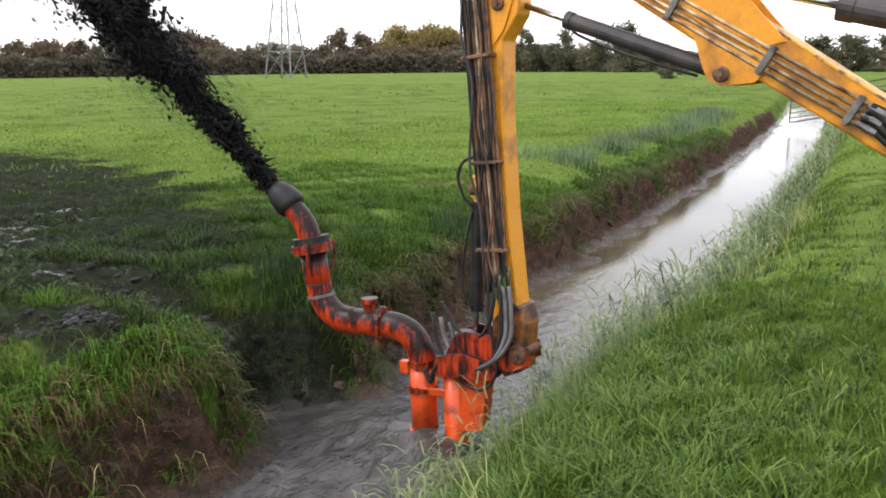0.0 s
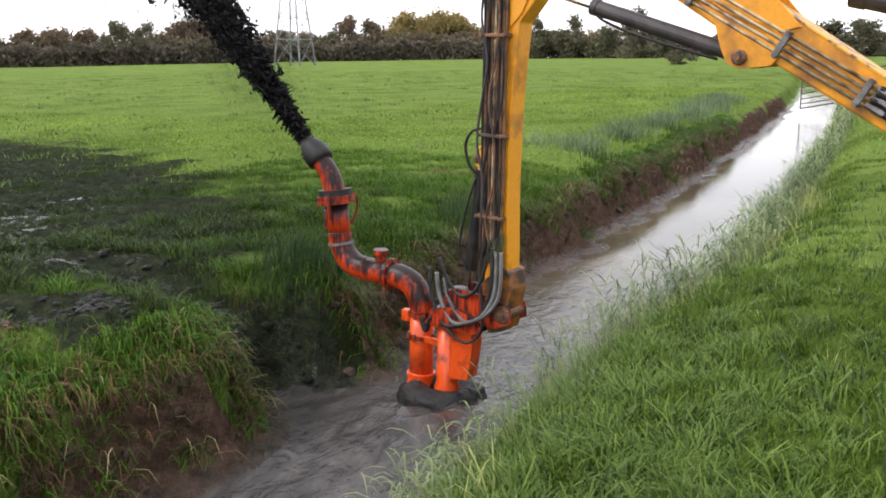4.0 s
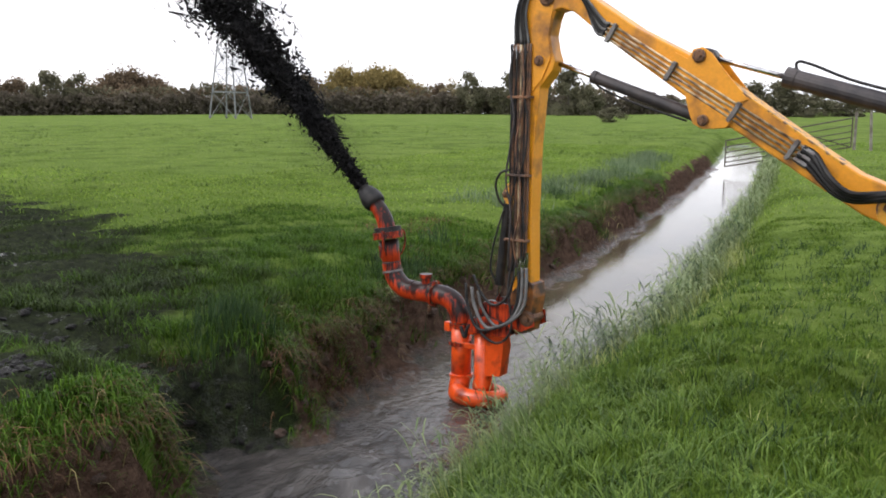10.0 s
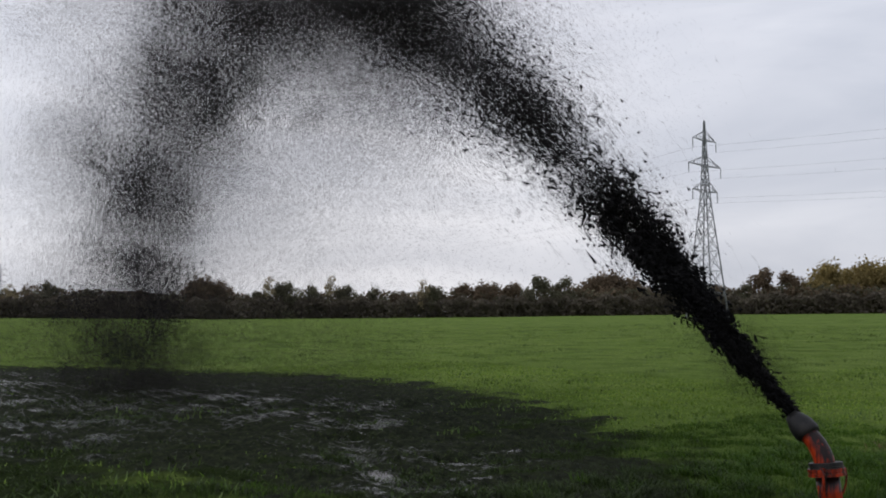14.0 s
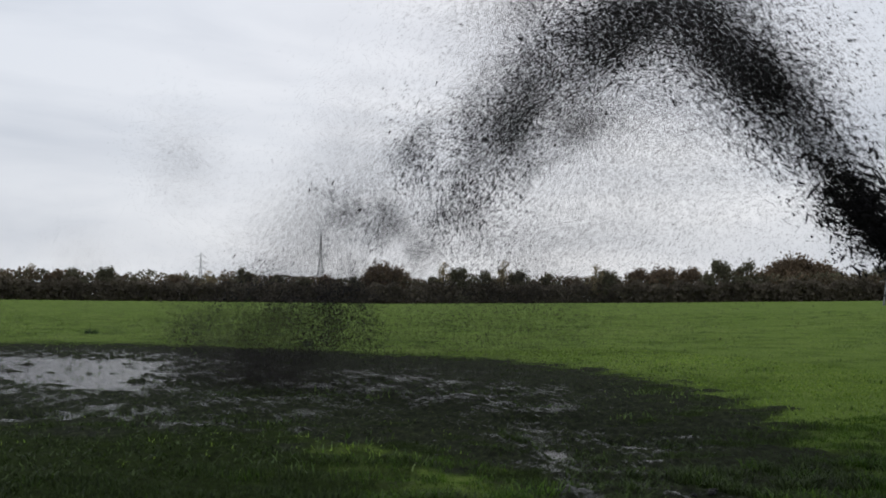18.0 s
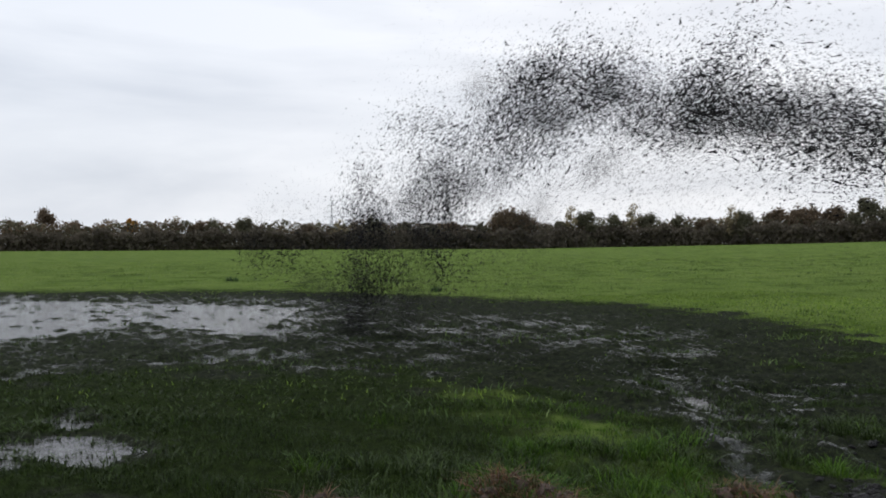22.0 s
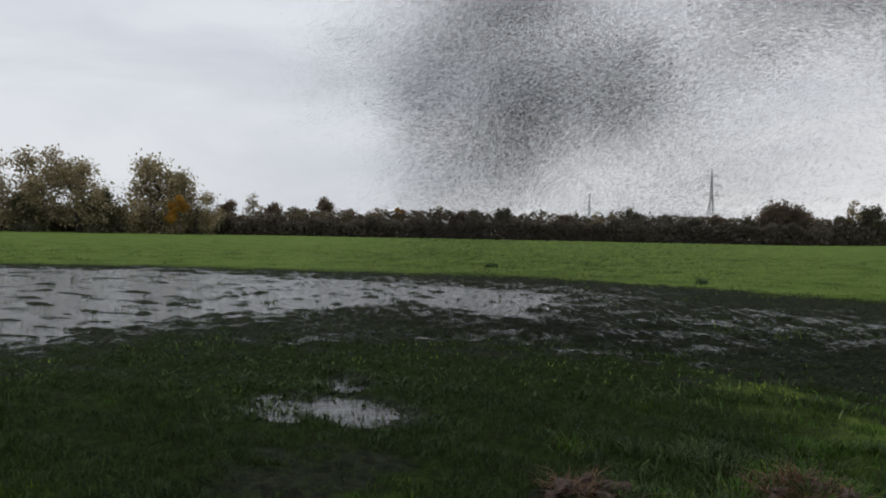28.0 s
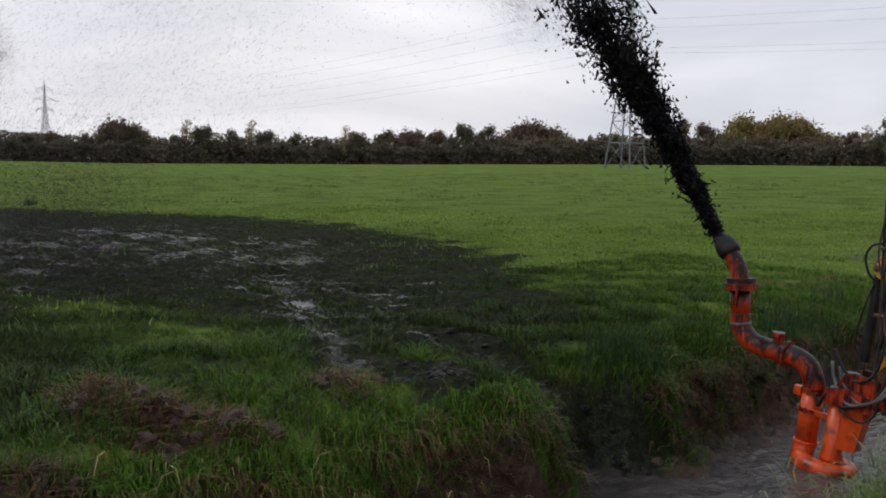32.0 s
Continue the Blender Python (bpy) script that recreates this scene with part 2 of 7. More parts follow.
def water_material(name, base, scale, strength, rough=0.06, calm=None, slurry=None):
    """Murky water; calm gives the stretch along y over which the ripples die down, slurry the thick churned colour before it."""
    m = bpy.data.materials.new(name)
    m.use_nodes = True
    n, l = m.node_tree.nodes, m.node_tree.links
    p = n["Principled BSDF"]
    p.inputs["Roughness"].default_value = rough
    p.inputs["IOR"].default_value = 1.33
    co = n.new("ShaderNodeTexCoord")

    def tex(k, detail, twist, squash):
        mp = n.new("ShaderNodeMapping")
        mp.inputs["Scale"].default_value = (1.0, squash, 1.0)
        mp.inputs["Rotation"].default_value = (0, 0, 0.5)
        l.new(co.outputs["Object"], mp.inputs[0])
        t = n.new("ShaderNodeTexNoise")
        t.inputs["Scale"].default_value, t.inputs["Detail"].default_value, t.inputs["Distortion"].default_value = k, detail, twist
        l.new(mp.outputs[0], t.inputs["Vector"])
        return t.outputs["Fac"]

    def span(v, a, b, lo, hi):
        k = n.new("ShaderNodeMapRange")
        for i, q in zip(("From Min", "From Max", "To Min", "To Max"), (a, b, lo, hi)):
            k.inputs[i].default_value = q
        l.new(v, k.inputs["Value"])
        return k.outputs[0]

    def ramp(v, c0, c1, lo=0.35, hi=0.65):
        r = n.new("ShaderNodeValToRGB")
        r.color_ramp.elements[0].position, r.color_ramp.elements[1].position = lo, hi
        r.color_ramp.elements[0].color, r.color_ramp.elements[1].color = (*c0, 1), (*c1, 1)
        l.new(v, r.inputs["Fac"])
        return r.outputs["Color"]

    wide, rip, fine = tex(0.8, 5, 0, 1.0), tex(scale, 3, 1.0, 0.6), tex(scale * 3.1, 4, 0.6, 0.7)
    col = ramp(wide, base, [v * 0.55 for v in base])
    add = n.new("ShaderNodeMath")
    add.operation = "MULTIPLY_ADD"
    l.new(fine, add.inputs[0])
    add.inputs[1].default_value = 0.4
    l.new(rip, add.inputs[2])
    b = n.new("ShaderNodeBump")
    b.inputs["Strength"].default_value, b.inputs["Distance"].default_value = strength, 0.03
    l.new(add.outputs[0], b.inputs["Height"])
    if calm:
        sep = n.new("ShaderNodeSeparateXYZ")
        l.new(co.outputs["Object"], sep.inputs[0])
        j = n.new("ShaderNodeMath")
        j.operation = "MULTIPLY_ADD"
        l.new(tex(1.1, 4, 0.8, 1.0), j.inputs[0])
        j.inputs[1].default_value = 3.0
        l.new(sep.outputs["Y"], j.inputs[2])
        far = span(j.outputs[0], calm[0] + 1.5, calm[1] + 1.5, 0.0, 1.0)
        l.new(span(far, 0, 1, strength, strength * 0.10), b.inputs["Strength"])
        l.new(span(far, 0, 1, rough * 2.2, rough), p.inputs["Roughness"])
        x = n.new("ShaderNodeMixRGB")
        l.new(far, x.inputs[0])
        l.new(ramp(tex(3.0, 6, 1.5, 0.6), slurry, [v * 0.45 for v in slurry], 0.38, 0.62), x.inputs[1])
        l.new(col, x.inputs[2])
        col = x.outputs[0]
    l.new(col, p.inputs["Base Color"])
    l.new(b.outputs[0], p.inputs["Normal"])
    return m


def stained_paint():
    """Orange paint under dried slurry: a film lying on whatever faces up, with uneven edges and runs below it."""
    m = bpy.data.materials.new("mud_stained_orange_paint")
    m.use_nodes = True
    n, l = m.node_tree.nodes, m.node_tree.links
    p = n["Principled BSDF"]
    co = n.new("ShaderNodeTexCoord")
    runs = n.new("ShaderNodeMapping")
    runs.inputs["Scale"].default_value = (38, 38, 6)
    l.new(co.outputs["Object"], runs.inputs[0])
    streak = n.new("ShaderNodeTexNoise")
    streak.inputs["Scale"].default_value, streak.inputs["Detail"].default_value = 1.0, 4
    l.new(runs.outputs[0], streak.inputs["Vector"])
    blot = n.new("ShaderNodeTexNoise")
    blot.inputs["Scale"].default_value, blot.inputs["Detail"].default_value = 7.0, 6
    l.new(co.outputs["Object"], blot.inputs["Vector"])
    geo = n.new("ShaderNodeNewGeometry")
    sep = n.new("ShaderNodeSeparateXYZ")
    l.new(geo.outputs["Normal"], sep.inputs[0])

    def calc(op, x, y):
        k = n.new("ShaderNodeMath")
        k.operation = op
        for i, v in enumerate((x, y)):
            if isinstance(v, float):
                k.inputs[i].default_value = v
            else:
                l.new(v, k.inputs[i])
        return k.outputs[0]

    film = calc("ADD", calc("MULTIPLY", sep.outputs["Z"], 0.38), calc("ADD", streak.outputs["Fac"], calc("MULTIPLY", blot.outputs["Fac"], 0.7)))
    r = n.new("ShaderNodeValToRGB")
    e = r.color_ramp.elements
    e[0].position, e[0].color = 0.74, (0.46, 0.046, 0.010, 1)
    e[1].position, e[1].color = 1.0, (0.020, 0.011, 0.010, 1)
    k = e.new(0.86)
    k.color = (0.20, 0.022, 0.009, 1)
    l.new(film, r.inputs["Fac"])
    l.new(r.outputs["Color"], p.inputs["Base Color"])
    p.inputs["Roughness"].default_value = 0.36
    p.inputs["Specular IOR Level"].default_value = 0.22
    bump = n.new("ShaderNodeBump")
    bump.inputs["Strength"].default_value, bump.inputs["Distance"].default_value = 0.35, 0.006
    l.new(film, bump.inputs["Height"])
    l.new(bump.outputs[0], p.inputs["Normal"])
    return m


M_GROUND = ground_material()
M_DITCH = water_material("muddy_ditch_water", (0.115, 0.092, 0.058), 7.0, 1.0, 0.06, (5.5, 10.5), (0.078, 0.071, 0.066))
M_PUDDLE = water_material("puddle_water", (0.045, 0.041, 0.038), 9.0, 0.42, 0.06)
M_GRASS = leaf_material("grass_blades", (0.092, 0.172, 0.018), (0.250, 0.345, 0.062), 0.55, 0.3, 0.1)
M_DIRTY = leaf_material("slurry_splashed_grass", (0.012, 0.021, 0.006), (0.058, 0.092, 0.018), 0.6, 0.15)
M_PALE = leaf_material("pale_grass_blades", (0.16, 0.22, 0.04), (0.42, 0.43, 0.16))
M_RUSH = leaf_material("dark_rush_blades", (0.016, 0.042, 0.014), (0.058, 0.100, 0.034))
M_BLUE = leaf_material("blue_green_rush_blades", (0.075, 0.125, 0.055), (0.190, 0.240, 0.130))
# darker than M_GRASS, whose paler colour carries the farther bank's sheen
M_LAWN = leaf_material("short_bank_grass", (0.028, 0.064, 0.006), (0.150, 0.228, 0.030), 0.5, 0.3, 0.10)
M_LUSH = leaf_material("long_wet_bank_grass", (0.038, 0.085, 0.010), (0.175, 0.262, 0.050), 0.42, 0.3, 0.18)
M_TUSSOCK = leaf_material("lush_bank_tussocks", (0.022, 0.058, 0.006), (0.100, 0.182, 0.020), 0.5, 0.35, 0.12)
M_STRAW = leaf_material("bleached_straw", (0.20, 0.15, 0.06), (0.42, 0.36, 0.17))
M_TUFT = leaf_material("coarse_pasture_tufts", (0.050, 0.092, 0.020), (0.125, 0.178, 0.042))
M_REED = leaf_material("grey_green_reed_blades", (0.11, 0.17, 0.06), (0.27, 0.31, 0.145))
M_DEAD = leaf_material("dead_brown_grass", (0.036, 0.019, 0.010), (0.180, 0.098, 0.045))
M_HEDGE = leaf_material("dark_hedge_leaves", (0.098, 0.083, 0.062), (0.165, 0.138, 0.104), 0.95, 0.35)
M_BUSH = leaf_material("dull_green_leaves", (0.108, 0.106, 0.066), (0.196, 0.180, 0.114), 0.95, 0.35)
M_OLIVE = leaf_material("yellowing_leaves", (0.19, 0.15, 0.06), (0.33, 0.25, 0.095), 0.95, 0.35)
M_BROWNL = leaf_material("brown_autumn_leaves", (0.12, 0.090, 0.060), (0.215, 0.155, 0.098), 0.95, 0.35)
M_ORANGE = leaf_material("orange_autumn_leaves", (0.36, 0.18, 0.03), (0.6, 0.33, 0.06), 0.9, 0.35)
M_WILLOW = leaf_material("thin_willow_leaves", (0.22, 0.19, 0.11), (0.46, 0.37, 0.22), 0.9, 0.35)
M_BARK = material("bark", (0.05, 0.042, 0.034), 0.9, scale=3, fine=20, second=(0.09, 0.08, 0.066))
M_STEEL = material("galvanised_lattice_steel", (0.20, 0.205, 0.21), 0.6, 0.3, scale=1, fine=12)
M_CABLE = material("overhead_conductor", (0.22, 0.22, 0.23), 0.6, 0.3, scale=1)
M_YELLOW = material("yellow_machine_paint", (0.74, 0.295, 0.010), 0.42, scale=5, amount=0.16, fine=45, bump=0.12, second=(0.24, 0.095, 0.02), dist=0.004, low=0.49, high=0.72)
M_WORN = material("chipped_yellow_paint", (0.72, 0.34, 0.03), 0.5, scale=16, amount=0.2, fine=70, bump=0.25, second=(0.16, 0.085, 0.05), dist=0.004, low=0.52, high=0.6)
M_RED = material("wet_red_orange_paint", (0.70, 0.080, 0.010), 0.3, scale=7, amount=0.2, fine=30, bump=0.14, second=(0.11, 0.018, 0.010), dist=0.004, low=0.50, high=0.70)
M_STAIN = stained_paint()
M_RUBBER = material("black_rubber_hose", (0.014, 0.0135, 0.0135), 0.5, scale=10, fine=80, bump=0.15, second=(0.030, 0.027, 0.025), dist=0.003, spec=0.25)
M_GREYHOSE = material("grey_hydraulic_hose", (0.14, 0.135, 0.13), 0.5, scale=8, fine=80, bump=0.15, second=(0.07, 0.065, 0.06), dist=0.003)
M_GRIME = material("grimy_orange_steel", (0.30, 0.105, 0.018), 0.5, scale=9, amount=0.3, fine=50, bump=0.3, second=(0.045, 0.022, 0.013), dist=0.005, low=0.38, high=0.6)
M_RUST = material("rusty_mud_caked_pipe", (0.22, 0.100, 0.045), 0.6, scale=9, fine=60, bump=0.4, second=(0.060, 0.034, 0.024), dist=0.006)
M_BARREL = material("dull_black_cylinder_barrel", (0.030, 0.025, 0.026), 0.5, scale=6, fine=50, bump=0.12, second=(0.060, 0.048, 0.045), dist=0.003)
M_CHROME = material("chromed_piston_rod", (0.62, 0.60, 0.58), 0.22, 1.0, scale=10, fine=60, bump=0.03, second=(0.42, 0.38, 0.35))
M_PIPE = material("zinc_plated_pipe", (0.58, 0.45, 0.28), 0.4, 0.35, scale=9, fine=60, bump=0.1, second=(0.16, 0.10, 0.065))
M_CLAMP = material("grey_steel_clamp", (0.20, 0.19, 0.18), 0.5, 0.5, scale=14, fine=80, second=(0.13, 0.11, 0.10))
M_BOLT = material("rusty_pin_head", (0.20, 0.10, 0.05), 0.55, 0.4, scale=30, fine=90, second=(0.09, 0.05, 0.035))
M_TREAD = material("dried_mud_between_lugs", (0.070, 0.062, 0.052), 0.9, scale=7, fine=50, bump=0.3, second=(0.022, 0.020, 0.018), dist=0.006)
M_TYRE = material("worn_tyre_rubber", (0.013, 0.0125, 0.012), 0.8, scale=6, fine=50, bump=0.3, second=(0.030, 0.027, 0.025), dist=0.006, spec=0.2)
M_RIM = material("dirty_wheel_rim", (0.055, 0.050, 0.045), 0.7, 0.2, scale=5, second=(0.10, 0.09, 0.075))
M_GATE = material("rusty_gate_tube", (0.055, 0.042, 0.036), 0.75, 0.2, scale=6, second=(0.10, 0.08, 0.07))
M_POST = material("weathered_timber_post", (0.22, 0.20, 0.17), 0.85, scale=4, fine=40, second=(0.13, 0.11, 0.09))
M_MUD = material("wet_black_slurry", (0.0055, 0.005, 0.0055), 0.6, scale=6, fine=40, bump=0.3, second=(0.010, 0.009, 0.009), dist=0.02, spec=0.15)
M_EARTH = material("crumbling_brown_earth", (0.085, 0.050, 0.034), 0.85, scale=5, fine=40, bump=0.5, second=(0.035, 0.022, 0.016), dist=0.01)
M_CLOD = material("wet_mud_clod", (0.010, 0.0095, 0.0095), 0.5, scale=6, fine=30, bump=0.6, second=(0.030, 0.027, 0.025), dist=0.02, spec=0.2)
M_MIST = material("fine_slurry_drops", (0.034, 0.029, 0.029), 0.7, scale=6, fine=40, bump=0, second=(0.050, 0.043, 0.042), spec=0.1)


# ---------------------------------------------------------------- mesh helpers
def part(name, bm, mat, parent=None, label="", smooth=False):
    """Links a bmesh as one mesh object under a thing or a part."""
    me = bpy.data.meshes.new(name)
    if smooth:
        for f in bm.faces:
            f.smooth = True
    bm.to_mesh(me)
    bm.free()
    me.materials.append(mat)
    ob = new(name, me)
    if parent is not None:
        ob.parent = parent
    if label:
        ob["label"] = label
    return ob


def from_arrays(name, verts, faces, mat, smooth=False):
    """A mesh object from numpy arrays; all faces have one number of corners."""
    me = bpy.data.meshes.new(name)
    k = faces.shape[1]
    me.vertices.add(len(verts))
    me.vertices.foreach_set("co", np.ascontiguousarray(verts, dtype=np.float32).ravel())
    me.loops.add(faces.size)
    me.loops.foreach_set("vertex_index", np.ascontiguousarray(faces, dtype=np.int32).ravel())
    me.polygons.add(len(faces))
    me.polygons.foreach_set("loop_start", np.arange(0, faces.size, k, dtype=np.int32))
    if smooth:
        me.polygons.foreach_set("use_smooth", np.ones(len(faces), dtype=bool))
    me.update(calc_edges=True)
    me.materials.append(mat)
    return new(name, me)


def slab(poly, y0, y1, bevel=0.0, bm=None):
    """A plate or box beam: an outline in x and z, thick from y0 to y1."""
    bm = bm or bmesh.new()
    a = [bm.verts.new((x, y0, z)) for x, z in poly]
    b = [bm.verts.new((x, y1, z)) for x, z in poly]
    bm.faces.new(a)
    bm.faces.new(b[::-1])
    for i in range(len(poly)):
        j = (i + 1) % len(poly)
        bm.faces.new((a[j], a[i], b[i], b[j]))
    bmesh.ops.recalc_face_normals(bm, faces=bm.faces)
    if bevel:
        bmesh.ops.bevel(bm, geom=list(bm.edges), offset=bevel, segments=2, affect="EDGES", profile=0.5)
    return bm


def tube(points, radii, seg=10, bm=None, caps=True):
    """A round tube along points; radii one number or one for each point."""
    bm = bm or bmesh.new()
    pts = [Vector(p) for p in points]
    if not hasattr(radii, "__len__"):
        radii = [radii] * len(pts)
    rings, up = [], None
    for i, p in enumerate(pts):
        d = (pts[min(i + 1, len(pts) - 1)] - pts[max(i - 1, 0)]).normalized()
        if up is None:
            up = d.orthogonal().normalized()
        up = (up - d * up.dot(d)).normalized()
        side = d.cross(up)
        rings.append([bm.verts.new(p + radii[i] * (math.cos(a) * up + math.sin(a) * side))
                      for a in (2 * math.pi * k / seg for k in range(seg))])
    for r, s in zip(rings, rings[1:]):
        for k in range(seg):
            bm.faces.new((r[k], r[(k + 1) % seg], s[(k + 1) % seg], s[k]))
    if caps:
        bm.faces.new(rings[0][::-1])
        bm.faces.new(rings[-1])
    return bm


def spline(points, n=6):
    """A smooth run of points through the given ones."""
    p = [Vector(q) for q in points]
    p = [2 * p[0] - p[1]] + p + [2 * p[-1] - p[-2]]
    out = []
    for i in range(1, len(p) - 2):
        for k in range(n):
            t = k / n
            out.append(0.5 * ((2 * p[i]) + (p[i + 1] - p[i - 1]) * t + (2 * p[i - 1] - 5 * p[i] + 4 * p[i + 1] - p[i + 2]) * t * t
                              + (3 * p[i] - p[i - 1] - 3 * p[i + 1] + p[i + 2]) * t ** 3))
    out.append(p[-2])
    return out


def box(cx, cy, cz, sx, sy, sz, bevel=0.0, bm=None):
    return slab([(cx - sx / 2, cz - sz / 2), (cx + sx / 2, cz - sz / 2), (cx + sx / 2, cz + sz / 2), (cx - sx / 2, cz + sz / 2)],
                cy - sy / 2, cy + sy / 2, bevel, bm)


# ---------------------------------------------------------------- the lie of the land
def field_noise(x, y, scale, seed=0):
    """Cheap smooth noise from sums of sines, for arrays; about -1 to 1."""
    r = np.random.RandomState(seed)
    out = np.zeros_like(x)
    for i in range(7):
        a = r.uniform(0, 2 * math.pi)
        k = (0.6 + 1.7 * r.rand()) / scale
        out = out + np.sin((x * math.cos(a) + y * math.sin(a)) * k * 2 * math.pi + r.uniform(0, 6.28)) * r.uniform(0.4, 1)
    return out / 2.6


RISE_AZ = np.array([-180, -30, 0, 15, 25, 40, 55, 70, 93, 121, 180.0])
RISE_Z = np.array([1.0, 3.0, 4.2, 3.4, 3.2, 2.5, 1.4, 0.6, 0.75, 0.9, 1.0])


def rise(x, y):
    """How much the land has risen at a place, seen from the bank: gentle, up to the hedges."""
    az = np.degrees(np.arctan2(-x, y))
    r = np.hypot(x, y)
    return np.interp(az, RISE_AZ, RISE_Z) * np.clip((r - 9) / 209, 0, 1.15)


def ditch_shift(y):
    return -0.0012 * np.clip(y - 12, 0, 60) ** 2


def right_shift(y):
    """The ditch widens to the tractor's side past the pump."""
    f = np.clip((np.asarray(y, float) - 5.0) / 4.5, 0, 1)
    return 0.46 * f * f * (3 - 2 * f)


def polygon_depth(x, y, poly):
    """Signed distance inside a polygon (positive inside)."""
    inside = np.zeros(x.shape, bool)
    d = np.full(x.shape, 1e9)
    for (x0, y0), (x1, y1) in zip(poly, poly[1:] + poly[:1]):
        with np.errstate(divide="ignore", invalid="ignore"):
            cross = ((y0 > y) != (y1 > y)) & (x < (x1 - x0) * (y - y0) / (y1 - y0 + 1e-12) + x0)
        inside ^= cross
        t = np.clip(((x - x0) * (x1 - x0) + (y - y0) * (y1 - y0)) / ((x1 - x0) ** 2 + (y1 - y0) ** 2), 0, 1)
        d = np.minimum(d, np.hypot(x - x0 - t * (x1 - x0), y - y0 - t * (y1 - y0)))
    return np.where(inside, d, -d)


MUD_AREA = [(-36, -14), (-33, 1), (-28, 6.6), (-22, 11), (-16.5, 11.8), (-11, 9.8), (-7.3, 7.5), (-5.2, 6.4), (-4.3, 4.9), (-5.0, 3.6),
            (-6.6, 3.5), (-8.8, 3.0), (-11.2, 1.8), (-12.3, -1.5), (-12.6, -5.4), (-10.2, -6.6), (-8.8, -7.2), (-12.5, -10.5), (-34, -30)]
BIG_PUDDLE = [(-33, -24), (-34.5, -15), (-32.5, -8.7), (-30.5, -4.5), (-25.5, 3), (-17.5, 1.3), (-17, -0.5), (-19.3, -2.5), (-16.3, -5.5),
              (-14.3, -6.4), (-12.4, -6.9), (-9.6, -6.7), (-9.0, -7.3), (-12.5, -10), (-17, -18)]
# small pools: x, y, length, width, heading in degrees
POOLS = [(-8.0, -2.4, 1.15, 0.68, 55), (-9.4, -2.5, 0.5, 0.35, 20), (-7.7, -3.0, 0.5, 0.3, 40), (-14.6, 6.4, 1.2, 0.42, 62), (-12.3, 6.3, 0.6, 0.2, 55), (-9.55, 4.57, 0.46, 0.16, 0),
         (-8.35, 4.56, 0.66, 0.22, -15), (-7.25, 4.60, 0.46, 0.17, 8), (-6.6, 4.55, 0.28, 0.15, -20), (-6.70, 3.88, 0.40, 0.15, -22), (-8.5, 5.9, 0.55, 0.17, 42), (-10.9, 5.5, 0.45, 0.17, 40), (-15.5, 2.8, 1.7, 0.4, 80), (-12.4, 1.4, 1.2, 0.25, 70),
         (-13.8, -0.8, 1.1, 0.3, 75), (-12.9, -4.3, 0.8, 0.25, 75), (-17.5, 4.8, 2.2, 0.4, 75)]
TRACKS = [[(-9.6, 4.5), (-8.2, 4.35), (-7.2, 4.0), (-6.1, 3.5), (-5.3, 3.25), (-4.75, 3.4), (-4.3, 3.5)],
          [(-8.9, 4.7), (-7.8, 4.45), (-6.9, 4.6), (-6.2, 4.45), (-5.6, 4.6), (-4.9, 4.55), (-4.3, 4.45), (-3.9, 4.65), (-3.4, 4.95)]]
# where the grassy lip of the cut bank stands out over the water or is broken back: y, reach, width
LIP = [(3.55, 0.30, 0.62), (5.32, 0.30, 0.42), (4.70, -0.42, 0.30), (6.3, 0.02, 0.4), (7.3, 0.14, 0.5), (2.2, 0.10, 0.5), (9.0, -0.10, 0.7), (10.6, 0.10, 0.5)]


def lip_reach(y):
    out = np.zeros_like(np.asarray(y, float))
    for cy, k, w in LIP:
        out = out + k * np.exp(-((y - cy) / w) ** 2)
    return out


def pool_depth(x, y):
    out = np.clip(polygon_depth(x, y, BIG_PUDDLE) / 1.2 + 0.25 * field_noise(x, y, 2.2, 5), 0, 1)
    for px, py, a, b, h in POOLS:
        c, s = math.cos(radians(h)), math.sin(radians(h))
        u, v = (x - px) * c + (y - py) * s, -(x - px) * s + (y - py) * c
        out = np.maximum(out, np.clip(1.25 - (u / a) ** 2 - (v / b) ** 2, 0, 1))
    return out


def track_near(x, y):
    d = np.full(x.shape, 1e9)
    for (x0, y0), (x1, y1) in [leg for way in TRACKS for leg in zip(way, way[1:])]:
        t = np.clip(((x - x0) * (x1 - x0) + (y - y0) * (y1 - y0)) / ((x1 - x0) ** 2 + (y1 - y0) ** 2), 0, 1)
        d = np.minimum(d, np.hypot(x - x0 - t * (x1 - x0), y - y0 - t * (y1 - y0)))
    return d


def splash(x, y):
    """How thickly thrown slurry coats the grass: all over the mud, thinning out round it, lightly on the near edge of the field."""
    d = polygon_depth(x, y, MUD_AREA)
    near = np.clip(0.70 + d / np.where(y > 2.5, 2.1, 5.0), 0, 1)
    k = np.where(d > 0, np.clip(0.75 + d / 3, 0, 1), near)
    front = 0.90 * np.clip((3.2 - y) / 2, 0, 1) * (x > -24) * np.clip((-4.2 - x) / 1.2, 0.25, 1)
    k = np.maximum(k * np.clip((-4.6 - x) / 1.0, 0, 1), front)
    k = np.maximum(k, np.clip(1.25 - track_near(x, y) / 0.55, 0, 1))
    k = k + (0.30 * field_noise(x, y, 1.7, 53) + 0.2 * field_noise(x, y, 0.6, 54)) * (k > 0.02) * np.where(y < 2.5, 0.45, 1.0)
    return np.clip(k, 0, 1) * (x < -3.4) * np.clip((13 - y) / 3, 0, 1)


